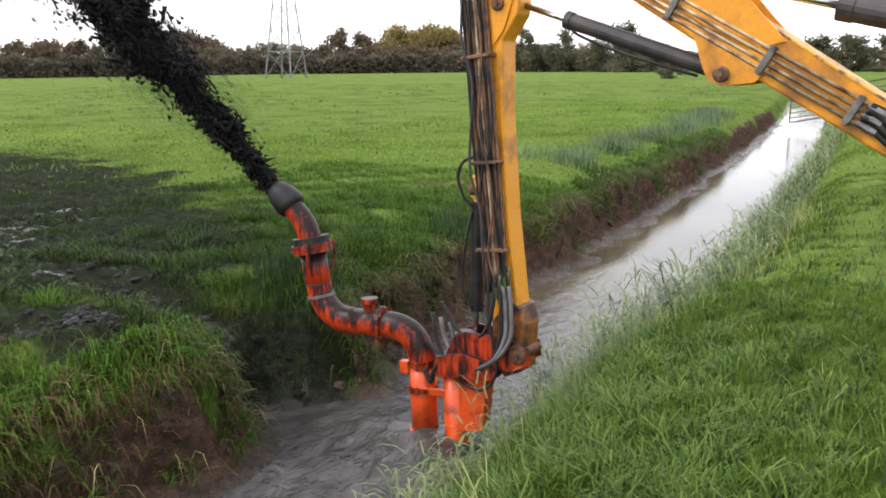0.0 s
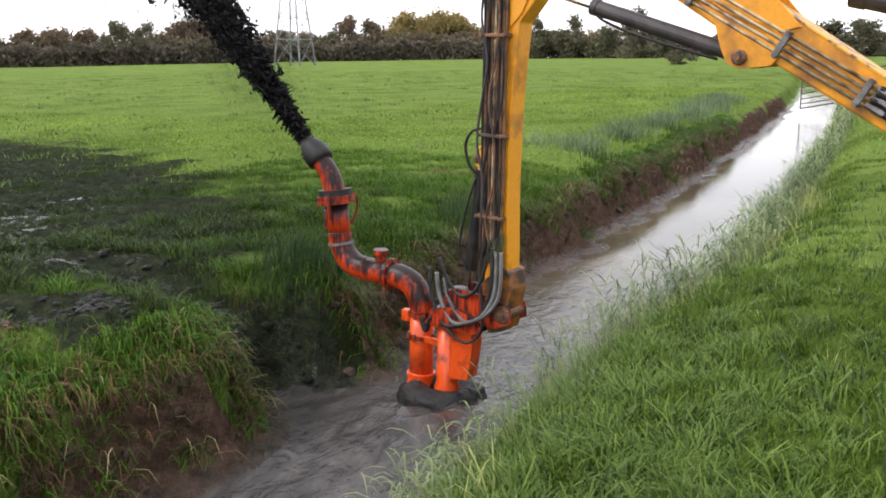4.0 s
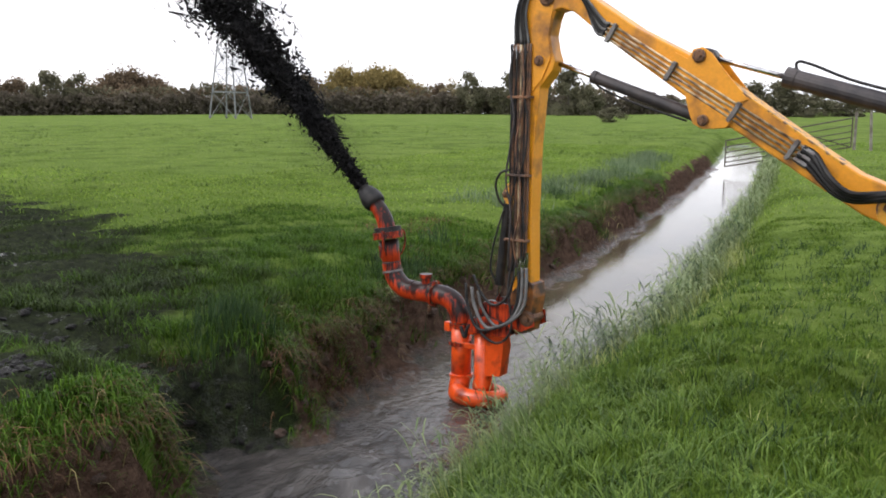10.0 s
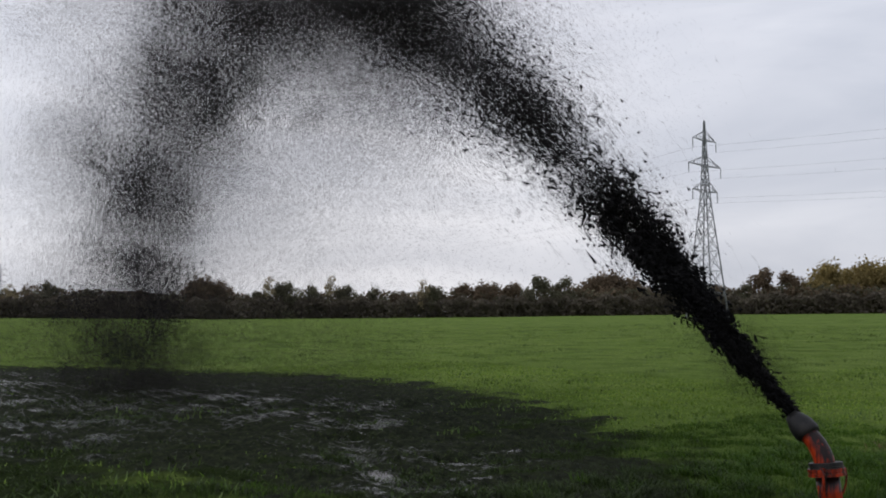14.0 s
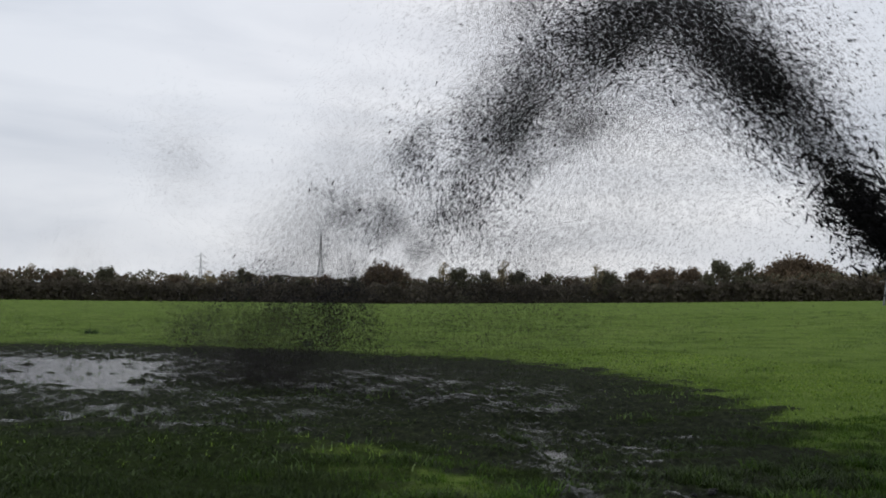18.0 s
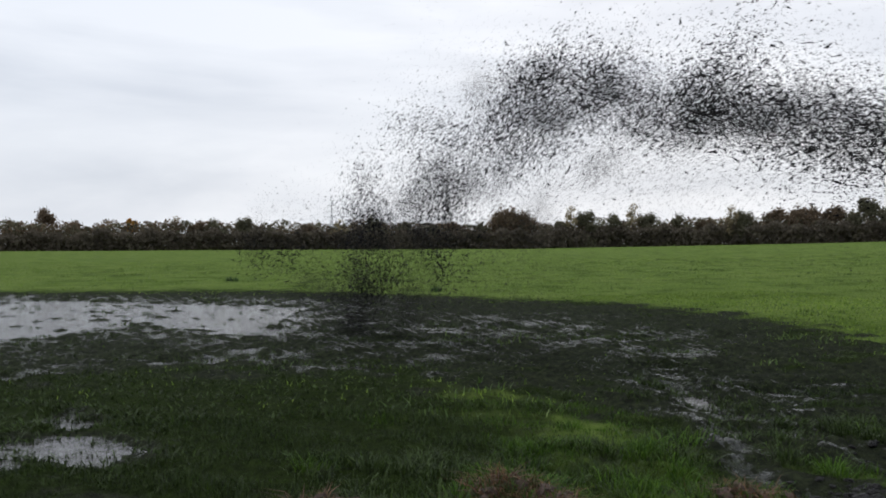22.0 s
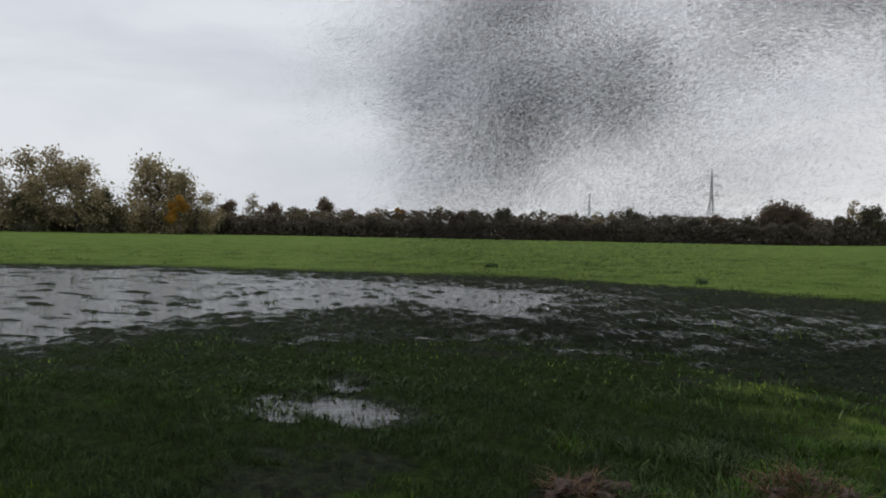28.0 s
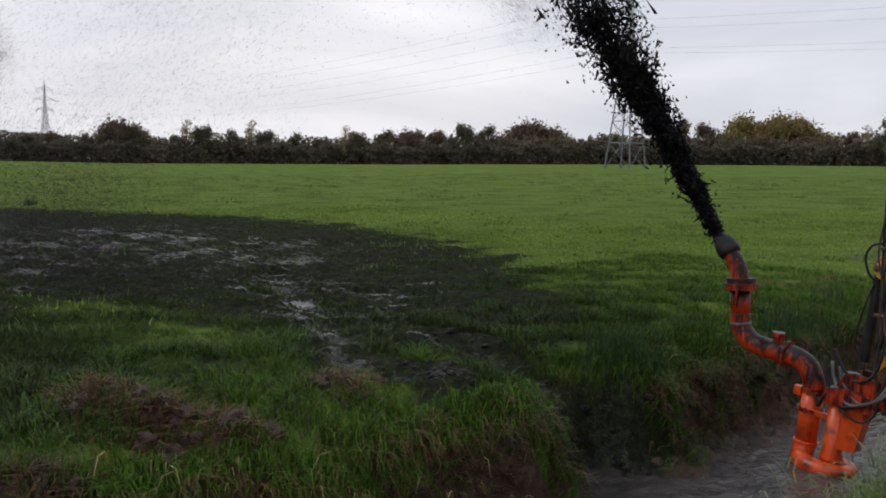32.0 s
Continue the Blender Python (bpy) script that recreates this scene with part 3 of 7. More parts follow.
def mud_weight(x, y):
    """0 on clean turf, 1 where the slurry lies."""
    w = np.clip(0.42 + polygon_depth(x, y, MUD_AREA) / 3.2 + 0.38 * field_noise(x, y, 3.1, 3) + 0.30 * field_noise(x, y, 0.9, 13), 0, 1)
    w = np.maximum(w, pool_depth(x, y) * 1.2)
    w = np.maximum(w, np.clip(1.35 - track_near(x, y) / np.where(x > -4.9, 0.26, 0.36) + 0.3 * field_noise(x, y, 0.9, 4), 0, 1))
    for mx, my, r in ((-4.5, 3.4, 0.5), (-6.0, 4.2, 0.6), (-5.0, 4.7, 0.5), (-5.6, -2.2, 0.8), (-5.0, -0.75, 0.55), (-3.80, 4.75, 0.50), (-4.2, 4.6, 0.35)):
        w = np.maximum(w, np.clip(1.2 - np.hypot(x - mx, y - my) / r + 0.35 * field_noise(x, y, 0.8, 9), 0, 0.85))
    return np.clip(w, 0, 1) * (x < -3.3)


def glisten(x, y, mud):
    """Bare wet slurry: round the pools and along the ruts, less and less away from them."""
    close = np.clip(1.0 + polygon_depth(x, y, BIG_PUDDLE) / 4.5, 0, 1)
    for px, py, a, b, h in POOLS:
        close = np.maximum(close, np.clip(1.25 - 0.30 * np.hypot(x - px, y - py) / (0.5 * a + b), 0, 1))
    k = np.clip(0.42 + 0.8 * field_noise(x * 0.7, y * 1.2, 0.45, 17) + 0.6 * field_noise(x, y, 1.9, 19), 0, 1) * np.clip(mud * 2 - 0.7, 0, 1) * close
    k = k * np.clip((-6.4 - x) / 0.8, 0, 1)
    rut = np.clip(1.15 - track_near(x, y) / np.where(x > -5.4, 0.28, 0.36), 0, 1) * np.clip(0.60 + 1.0 * field_noise(x, y, 0.5, 65), 0, 1)
    return np.maximum(k, rut * np.where(x > -5.4, 0.62, 1.0))


PROFILE_X = np.array([-400, -6.2, -5.3, -4.7, -4.2, -3.90, -3.82, -3.72, -3.60, -3.25, -2.5, -2.05, -1.85, -1.5, -1.15, -0.8, -0.3, 0.5, 400])
PROFILE_Z = np.array([-0.10, -0.10, -0.13, -0.20, -0.32, -0.44, -0.60, -0.86, -0.945, -1.03, -1.30, -1.2, -1.0, -0.6, -0.28, -0.10, -0.02, 0.0, 0.0])
MOUNDS = [(-5.15, 0.95, 0.42, 0.20), (-4.75, 1.2, 0.40, 0.20), (-4.30, 1.60, 0.34, 0.15), (-4.65, 2.66, 0.38, 0.15), (-4.15, 0.3, 0.5, 0.16), (-5.2, -0.40, 0.4, 0.10), (-4.45, 3.50, 0.32, 0.10)]
# grassy hummocks on the lip
HUMMOCKS = [(-4.05, 3.65, 0.75, 0.20), (-3.95, 5.30, 0.50, 0.18), (-4.3, 2.3, 0.6, 0.12), (-4.2, 7.2, 0.6, 0.10), (-4.4, 6.2, 0.4, 0.06)]


def ground_z(x, y):
    x, y = np.asarray(x, float), np.asarray(y, float)
    u = x - ditch_shift(y)
    wob = 0.12 * field_noise(x, y, 2.3, 11) + 0.08 * field_noise(x, y, 0.7, 12) + 0.05 * field_noise(x, y, 0.22, 14)
    bank = np.clip((u + 6.5) / 0.8, 0, 1) * np.clip((-0.2 - u) / 0.6, 0, 1)
    u = np.where(u > -2.6, u - right_shift(y) * np.clip((u + 2.6) / 0.4, 0, 1) * np.clip(1.2 - u, 0, 1), u)
    reach = lip_reach(y) * np.clip((u + 5.4) / 0.8, 0, 1) * np.clip((-3.0 - u) / 0.35, 0, 1)
    z = np.interp(u - reach + wob * bank * (u < -3.2), PROFILE_X, PROFILE_Z)
    for mx, my, r, h in HUMMOCKS:
        z = z + h * np.exp(-((x - mx) ** 2 + (y - my) ** 2) / (0.5 * r * r)) * np.clip((z + 0.75) / 0.3, 0, 1)
    fade = np.clip((70 - y) / 10, 0, 1)
    z = np.where(u > -5.3, z * fade + (1 - fade) * -0.05, z)
    near = np.clip(1.5 - np.hypot(x, y) / 40, 0.15, 1)
    z = z + near * (0.030 * field_noise(x, y, 1.6, 1) + 0.018 * field_noise(x, y, 0.45, 2)) * (z > -0.95)
    m = mud_weight(x, y)
    wet = np.clip(m * 1.6 - 0.5, 0, 1) * (u < -5.6)
    z = z + wet * (0.026 * field_noise(x, y, 0.30, 6) + 0.030 * field_noise(x, y * 0.6, 0.8, 8) + 0.02 * field_noise(x, y, 3.0, 18) + 0.010)
    pool = pool_depth(x, y)
    z = z - 0.088 * pool * (u < -5.6)
    z = z + np.clip(pool * 2, 0, 1) * (u < -5.6) * (0.024 * field_noise(x * 1.6, y * 0.55, 1.1, 63) + 0.026 * field_noise(x * 1.5, y * 0.6, 0.42, 64))
    z = z - 0.07 * np.clip(1 - track_near(x, y) / 0.3, 0, 1) * (u < -3.6) * np.clip((u + 5.9) / 0.5, 0, 1)
    shelf = np.clip((u + 3.6) / 0.2, 0, 1) * np.clip((-2.75 - u) / 0.3, 0, 1)
    z = z + shelf * (0.035 * field_noise(x, y, 0.9, 15) + 0.03 * field_noise(x, y * 0.5, 0.3, 16))
    for mx, my, r, h in MOUNDS:
        z = z + h * np.exp(-((x - mx) ** 2 + (y - my) ** 2) / (0.5 * r * r)) * (1 + 0.3 * field_noise(x, y, 0.3, 7))
    return z + rise(x, y)


def axis_steps(stops):
    """Grid lines from (start, step) pairs; the last pair gives the end."""
    out = []
    for (a, s), (b, _) in zip(stops, stops[1:]):
        out.extend(np.arange(a, b - 1e-6, s))
    return np.array(out + [stops[-1][0]])


def build_ground():
    xs = axis_steps([(-1500, 250), (-500, 40), (-260, 10), (-60, 2), (-36, 0.4), (-16, 0.16), (-6.4, 0.055), (-0.6, 0.12), (3, 0.5), (20, 4), (100, 25), (400, 300), (1600, 1)])
    ys = axis_steps([(-800, 200), (-200, 20), (-40, 2), (-24, 0.5), (-8, 0.16), (0, 0.09), (10, 0.14), (20, 0.4), (40, 1.5), (80, 6), (260, 20), (400, 200), (1600, 1)])
    gx, gy = np.meshgrid(xs, ys)
    gz = ground_z(gx.ravel(), gy.ravel())
    v = np.stack([gx.ravel(), gy.ravel(), gz], 1)
    nx, ny = len(xs), len(ys)
    i = (np.arange(ny - 1)[:, None] * nx + np.arange(nx - 1)[None]).ravel()
    ob = from_arrays("ground", v, np.stack([i, i + 1, i + nx + 1, i + nx], 1), M_GROUND, True)
    x, y = v[:, 0], v[:, 1]
    u = x - ditch_shift(y)
    mud = mud_weight(x, y)
    flat = v[:, 2] - rise(x, y)
    earth = np.clip((u - lip_reach(y) + 4.02 + 0.16 * np.clip((y - 6) / 1.5, 0, 1) + 0.20 * field_noise(x, y, 1.1, 21)) / 0.28, 0, 1) * np.clip((-1.6 - u) / 0.3, 0, 1)
    earth = earth * np.clip((46 - y) / 10, 0, 1)
    for mx, my, r, h in MOUNDS:
        earth = np.maximum(earth, 0.95 * np.exp(-((x - mx) ** 2 + (y - my) ** 2) / (0.4 * r * r)))
    wet = np.clip((-0.86 - flat) / 0.12, 0, 1) * (u > -4.1) * (u < -1.2)
    mud = np.maximum(mud, wet * np.where(y < 8, 0.45, 0.35))
    slick = glisten(x, y, mud)
    # the slumped black mud where the jet's washings run back into the ditch
    gap = 0.72 * np.exp(-((y - 4.72) / 0.42) ** 2) * (u > -4.5) * (u < -2.9) * np.clip(0.75 + 0.7 * field_noise(x, y, 0.3, 67), 0, 1)
    wetness = np.maximum(np.maximum(slick, wet), gap)
    col = np.stack([mud, np.clip(earth, 0, 1), splash(x, y), np.clip(wetness, 0, 1)], 1).astype(np.float32)
    att = ob.data.color_attributes.new("cover", "FLOAT_COLOR", "POINT")
    att.data.foreach_set("color", col.ravel())
    tagged(ob, "wet green pasture with a ditch bank and black slurry", "ground", kind="structure")


build_ground()


def sheet(name, x0, x1, y0, y1, step, level, mat, label, category, keep=None):
    """A level sheet of water that follows the slight fall of the land."""
    gx, gy = np.meshgrid(np.arange(x0, x1 + step, step), np.arange(y0, y1 + step, step))
    nx, ny = gx.shape[1], gx.shape[0]
    x, y = gx.ravel(), gy.ravel()
    if name == "ditch_water":
        x = x + ditch_shift(y)
    v = np.stack([x, y, level + rise(x, y)], 1)
    if name == "ditch_water":
        # thick slurry heaves up round the suction
        d = np.hypot(x + 2.32, y - 4.70)
        v[:, 2] += 0.12 * np.exp(-(d / 0.6) ** 2) * (1 + 0.35 * field_noise(x, y, 0.35, 61)) + 0.018 * field_noise(x, y, 0.5, 62) * np.clip((7.5 - y) / 2, 0, 1)
    i = (np.arange(ny - 1)[:, None] * nx + np.arange(nx - 1)[None]).ravel()
    f = np.stack([i, i + 1, i + nx + 1, i + nx], 1)
    if keep is not None:
        f = f[keep(x, y)[f].any(1)]
    ob = from_arrays(name, v, f, mat, True)
    return tagged(ob, label, category, kind="structure")


sheet("ditch_water", -4.2, -1.0, -20, 66, 0.1, -1.0, M_DITCH, "murky brown ditch water reflecting the sky", "water")
sheet("puddle_water", -40, -6.15, -30, 12, 0.125, -0.147, M_PUDDLE, "shallow pools of rain and slurry on the field", "puddle",
      lambda x, y: pool_depth(x, y) > 0.02)

# ---------------------------------------------------------------- the machine: slewing arm on a tractor
# seconds, travel along the bank, slew, boom lift, dipper swing, pump tilt, pump twist (metres, degrees)
ARM = [
    (0.0, -1.93, 8.0, -1.3, -5.8, -2.2, -10.2), (1.0, -1.84, -0.9, -1.3, -6.6, -4.8, -8.5), (2.0, -1.94, 9.3, -1.2, -9.1, -4.6, -10.8),
    (2.5, -1.59, 11.3, -1.5, -9.2, -3.6, -6.7), (4.5, -1.70, 8.6, -0.2, 3.5, 2.7, -2.9), (5.0, -1.26, 7.8, -0.6, 2.7, 1.2, -3.0),
    (5.5, -0.95, 7.7, -0.5, 2.7, 1.4, -2.4), (6.0, -0.59, 7.2, 0.2, 2.5, 1.1, -1.1), (6.5, -0.33, 7.2, 1.0, 2.6, 1.1, -0.8),
    (7.0, -0.19, 8.6, 0.9, 2.3, 0.8, -1.3), (7.5, -0.16, 12.4, 1.0, 1.9, 1.4, -2.6), (8.0, -0.09, 15.4, 1.3, 0.9, 1.2, -3.2),
    (8.5, -0.11, 16.0, 1.4, 1.1, 1.3, -3.8), (9.0, -0.12, 16.5, 1.3, 1.1, 1.0, -4.3), (9.5, -0.14, 14.5, 1.1, 1.4, 0.9, -3.0),
    (10.0, -0.12, 11.8, 0.9, 0.3, -0.6, -1.1), (10.5, -0.03, 10.2, 0.1, 0.0, -0.1, -0.1), (11.0, 0.0, 9.6, 0.1, 0.0, -0.1, 0.9),
    (11.5, 0.01, 8.9, 0.1, 0.0, 0.0, 1.5), (12.0, 0.02, 8.8, 0.2, 0.1, 0.2, 1.4), (12.5, 0.01, 9.0, 0.1, 0.3, 0.1, 0.7),
    (13.0, -0.05, 7.4, -0.7, 3.1, -0.2, -0.3), (13.5, -0.06, 1.7, -0.7, 5.2, 0.0, -0.4), (14.0, -0.06, -1.0, -0.7, 4.0, 0.2, -0.5),
    (14.6, -0.06, 0.5, -0.7, 3.8, 0.5, -0.7), (16.0, -0.08, 10.0, -0.8, 3.0, 1.0, -1.0), (22.0, -0.11, 10.0, -1.1, 2.0, 2.8, -2.8), (28.0, -0.13, 7.0, -1.5, 1.5, 4.0, -4.0), (29.8, -0.14, 4.0, -1.6, 1.0, 5.0, -5.0),
    (30.5, -0.14, -3.5, -1.7, 0.7, 5.2, -5.0), (31.2, -0.14, -2.5, -1.7, 0.6, 5.3, -5.1), (31.6, -0.14, 1.0, -1.7, 0.6, 5.3, -5.2),
    (32.0, -0.14, 6.6, -1.7, 0.6, 5.4, -5.3)]
BASE_PIN = (0.781, 6.334, 1.028)
ELBOW = (2.671, 1.508)
FOOT = (0.095, -2.704)


def swing(a, p):
    c, s = math.cos(a), math.sin(a)
    return p[0] * c - p[1] * s, p[0] * s + p[1] * c


def arm_poses(row):
    """Poses of the boom, the dipper and the pump."""
    along, slew, lift, dip, tilt, twist = row[1:]
    s = radians(slew)
    u = Vector((-math.cos(s), math.sin(s), 0))
    q = Vector(BASE_PIN) + Vector((0, along, 0))
    a, b = swing(radians(lift), ELBOW)
    e = q + u * a + Vector((0, 0, b))
    a, b = swing(radians(dip), FOOT)
    f = e + u * a + Vector((0, 0, b))
    return pose(*q, 0, -lift, 180 - slew), pose(*e, 0, -dip, 180 - slew), pose(*f, 0, -tilt, 180 - slew - twist)


def arm_at(t):
    k = np.array(ARM)
    return [t] + [float(np.interp(t, k[:, 0], k[:, i])) for i in range(1, 7)]


def pin(x, z, r, y0, y1, name, parent, mat=None, label=""):
    """A pin with a domed head and a smaller nut."""
    bm = tube([(x, y0, z), (x, y1, z)], r, 14)
    tube([(x, y1, z), (x, y1 + 0.012, z), (x, y1 + 0.02, z)], [r * 1.45, r * 1.45, r * 1.1], 14, bm)
    tube([(x, y1 + 0.02, z), (x, y1 + 0.036, z)], r * 0.62, 6, bm)
    return part(name, bm, mat or M_BOLT, parent, label)


def hose(points, r, name, parent, mat, label="", n=6, seg=7):
    return part(name, tube(spline(points, n), r, seg), mat, parent, label, True)


def build_boom():
    boom = new("excavator_boom")
    tagged(boom, "chipped yellow steel boom with hydraulic pipes along its side", "boom")
    top = [(-0.10, 0.10), (0.20, 0.215), (0.465, 0.377), (1.045, 0.769), (1.47, 1.045), (1.874, 1.245), (2.262, 1.49), (2.45, 1.60), (2.60, 1.645), (2.74, 1.625), (2.80, 1.53),
           (2.775, 1.43), (2.68, 1.385), (2.53, 1.42), (2.42, 1.385), (2.102, 1.150), (1.407, 0.690), (1.15, 0.535), (0.446, 0.105), (0.16, -0.06), (0.0, -0.12), (-0.11, -0.03)]
    part("beam", slab(top[::-1], -0.10, 0.10, 0.012), M_YELLOW, boom)
    # wear along the top edge
    up = [(0.30, 0.275), (0.465, 0.378), (1.045, 0.770), (1.25, 0.905)]
    cap = [(x, z + 0.004) for x, z in up] + [(x, z - 0.012) for x, z in up[::-1]]
    part("top_flange", slab(cap[::-1], -0.104, 0.104, 0.003), M_WORN, boom, "flange with chipped paint and rust")
    for y in (-0.115, 0.1):
        part("upper_lug", slab([(0.98, 0.70), (1.12, 0.86), (1.27, 1.04), (1.34, 1.085), (1.41, 1.07), (1.445, 1.00), (1.55, 1.05), (1.62, 0.96), (1.50, 0.87), (1.2, 0.66)][::-1], y, y + 0.015, 0.003), M_YELLOW, boom)
        part("lower_lug", slab([(1.60, 0.86), (1.45, 0.73), (1.41, 0.60), (1.375, 0.52), (1.30, 0.485), (1.13, 0.50), (1.02, 0.60), (1.15, 0.72)][::-1], y, y + 0.015, 0.003), M_YELLOW, boom)
    pin(1.36, 1.02, 0.035, -0.13, 0.118, "lug_pin", boom)
    pin(1.30, 0.549, 0.03, -0.13, 0.118, "lug_pin", boom)
    pin(2.671, 1.508, 0.045, -0.13, 0.104, "elbow_pin", boom)
    pin(0.0, 0.0, 0.055, -0.14, 0.108, "base_pin", boom)
    # rigid pipes and their clamps
    a, b = Vector((0.60, 0.115, 0.335)), Vector((2.12, 0.115, 1.235))
    n = Vector((-(b - a).z, 0, (b - a).x)).normalized()
    for k in (-0.052, -0.018, 0.018, 0.055):
        part("hydraulic_pipe", tube([a + n * k, b + n * k], 0.009, 8), M_PIPE, boom, "zinc hydraulic pipe", True)
    d = (b - a).normalized()
    ang = math.atan2(d.z, d.x)
    for f in (0.03, 0.31, 0.64, 0.97):
        c = a + (b - a) * f
        bm = box(0, 0, 0, 0.035, 0.035, 0.155, 0.004)
        bmesh.ops.transform(bm, matrix=Matrix.Translation((c.x, 0.122, c.z)) @ Matrix.Rotation(-ang, 4, "Y"), verts=bm.verts)
        for s in (-0.07, 0.07):
            q = c + n * s
            tube([(q.x, 0.13, q.z), (q.x, 0.15, q.z)], 0.012, 6, bm)
        part("pipe_clamp", bm, M_CLAMP, boom, "grey pipe clamp")
    # hoses from the pipes down to the base
    for k, (dx, r) in enumerate(((-0.045, 0.016), (-0.01, 0.022), (0.03, 0.024), (0.055, 0.018))):
        s = a + n * dx
        hose([s, s - d * 0.10, (0.36, 0.15 + 0.02 * k, 0.13 + dx), (0.22, 0.17 + 0.02 * k, 0.06 + 0.6 * dx), (0.02, 0.18, 0.075 + 0.5 * dx), (-0.25, 0.14, 0.10 + 0.4 * dx)],
             r, "base_hose", boom, M_RUBBER, "black rubber hose", 8, 9)
    for dx in (-0.045, 0.0, 0.05):
        s = a + n * dx
        part("hose_fitting", tube([s + d * 0.01, s - d * 0.03, s - d * 0.03, s - d * 0.09], [0.018, 0.018, 0.022, 0.020], 6), M_CLAMP, boom)
    # hoses arching over the elbow
    for k in range(7):
        f = (k - 3) / 3
        s = b + n * (0.05 * f)
        y = 0.118 + 0.012 * (k % 3)
        hose([s, s + d * 0.08, (2.36 + 0.03 * f, y + 0.01, 1.53 + 0.05 * f), (2.50, y + 0.02, 1.63 + 0.012 * k), (2.67, y, 1.635 + 0.011 * k + 0.006 * (k % 2)),
              (2.81 + 0.006 * k, y - 0.01, 1.575 + 0.010 * k), (2.86 + 0.014 * k, y, 1.40), (2.85 + 0.0215 * k - 0.03, 0.118 + 0.01 * (k % 2), 1.14)],
             0.0135, "elbow_hose", boom, M_RUBBER if k % 3 else M_GREYHOSE, "hydraulic hose looped over the elbow", 7, 7)
    # lift ram behind the boom
    g0, g1 = Vector((1.33, 0.0, 1.02)), Vector((-0.62, 0.0, 0.50))
    d2 = (g1 - g0).normalized()
    part("lift_ram_rod", tube([g0, g0 + d2 * 0.62], 0.022, 12), M_CHROME, boom, "greasy ram rod", True)
    part("lift_ram_eye", tube([g0 + Vector((0, -0.07, 0)), g0 + Vector((0, 0.07, 0))], 0.062, 14), M_BARREL, boom, "", True)
    part("lift_ram_barrel", tube([g0 + d2 * 0.58, g0 + d2 * 0.585, g0 + d2 * 0.66, g0 + d2 * 0.665, g1], [0.05, 0.074, 0.074, 0.068, 0.068], 18), M_BARREL, boom, "dull black ram barrel", False)
    q = g0 + d2 * 0.66
    hose([q + Vector((0, 0, 0.06)), q + Vector((0, 0, 0.12)), q + d2 * 0.10 + Vector((0, 0, 0.13)), q + d2 * 0.5 + Vector((0, 0.02, 0.09)), g1 + Vector((0, 0, 0.12))], 0.011, "ram_hose", boom, M_RUBBER, "", 8)
    # mount at the tractor
    part("base_bracket", slab([(0.075, -0.035), (0.05, 0.045), (-0.02, 0.075), (-0.34, 0.08), (-0.34, -0.135), (-0.02, -0.14), (0.05, -0.095)][::-1], -0.135, 0.135, 0.01), M_WORN, boom, "mount with faded orange paint")
    barrel = part("dipper_ram_barrel", tube([(0, 0, 0), (0.02, 0, 0), (0.03, 0, 0), (0.99, 0, 0), (0.99, 0, 0), (1.03, 0, 0)], [0.03, 0.03, 0.048, 0.048, 0.054, 0.054], 18), M_BARREL, boom, "dull black ram barrel", False)
    part("ram_pipe", tube(spline([(0.15, 0.02, -0.058), (0.6, 0.02, -0.075), (0.9, 0.02, -0.062), (1.0, 0.01, -0.03)]), 0.009, 6), M_RUBBER, barrel, "", True)
    rod = part("dipper_ram_rod", tube([(0, 0, 0), (0.75, 0, 0)], 0.02, 12), M_CHROME, boom, "bright chromed rod", True)
    return boom, barrel, rod


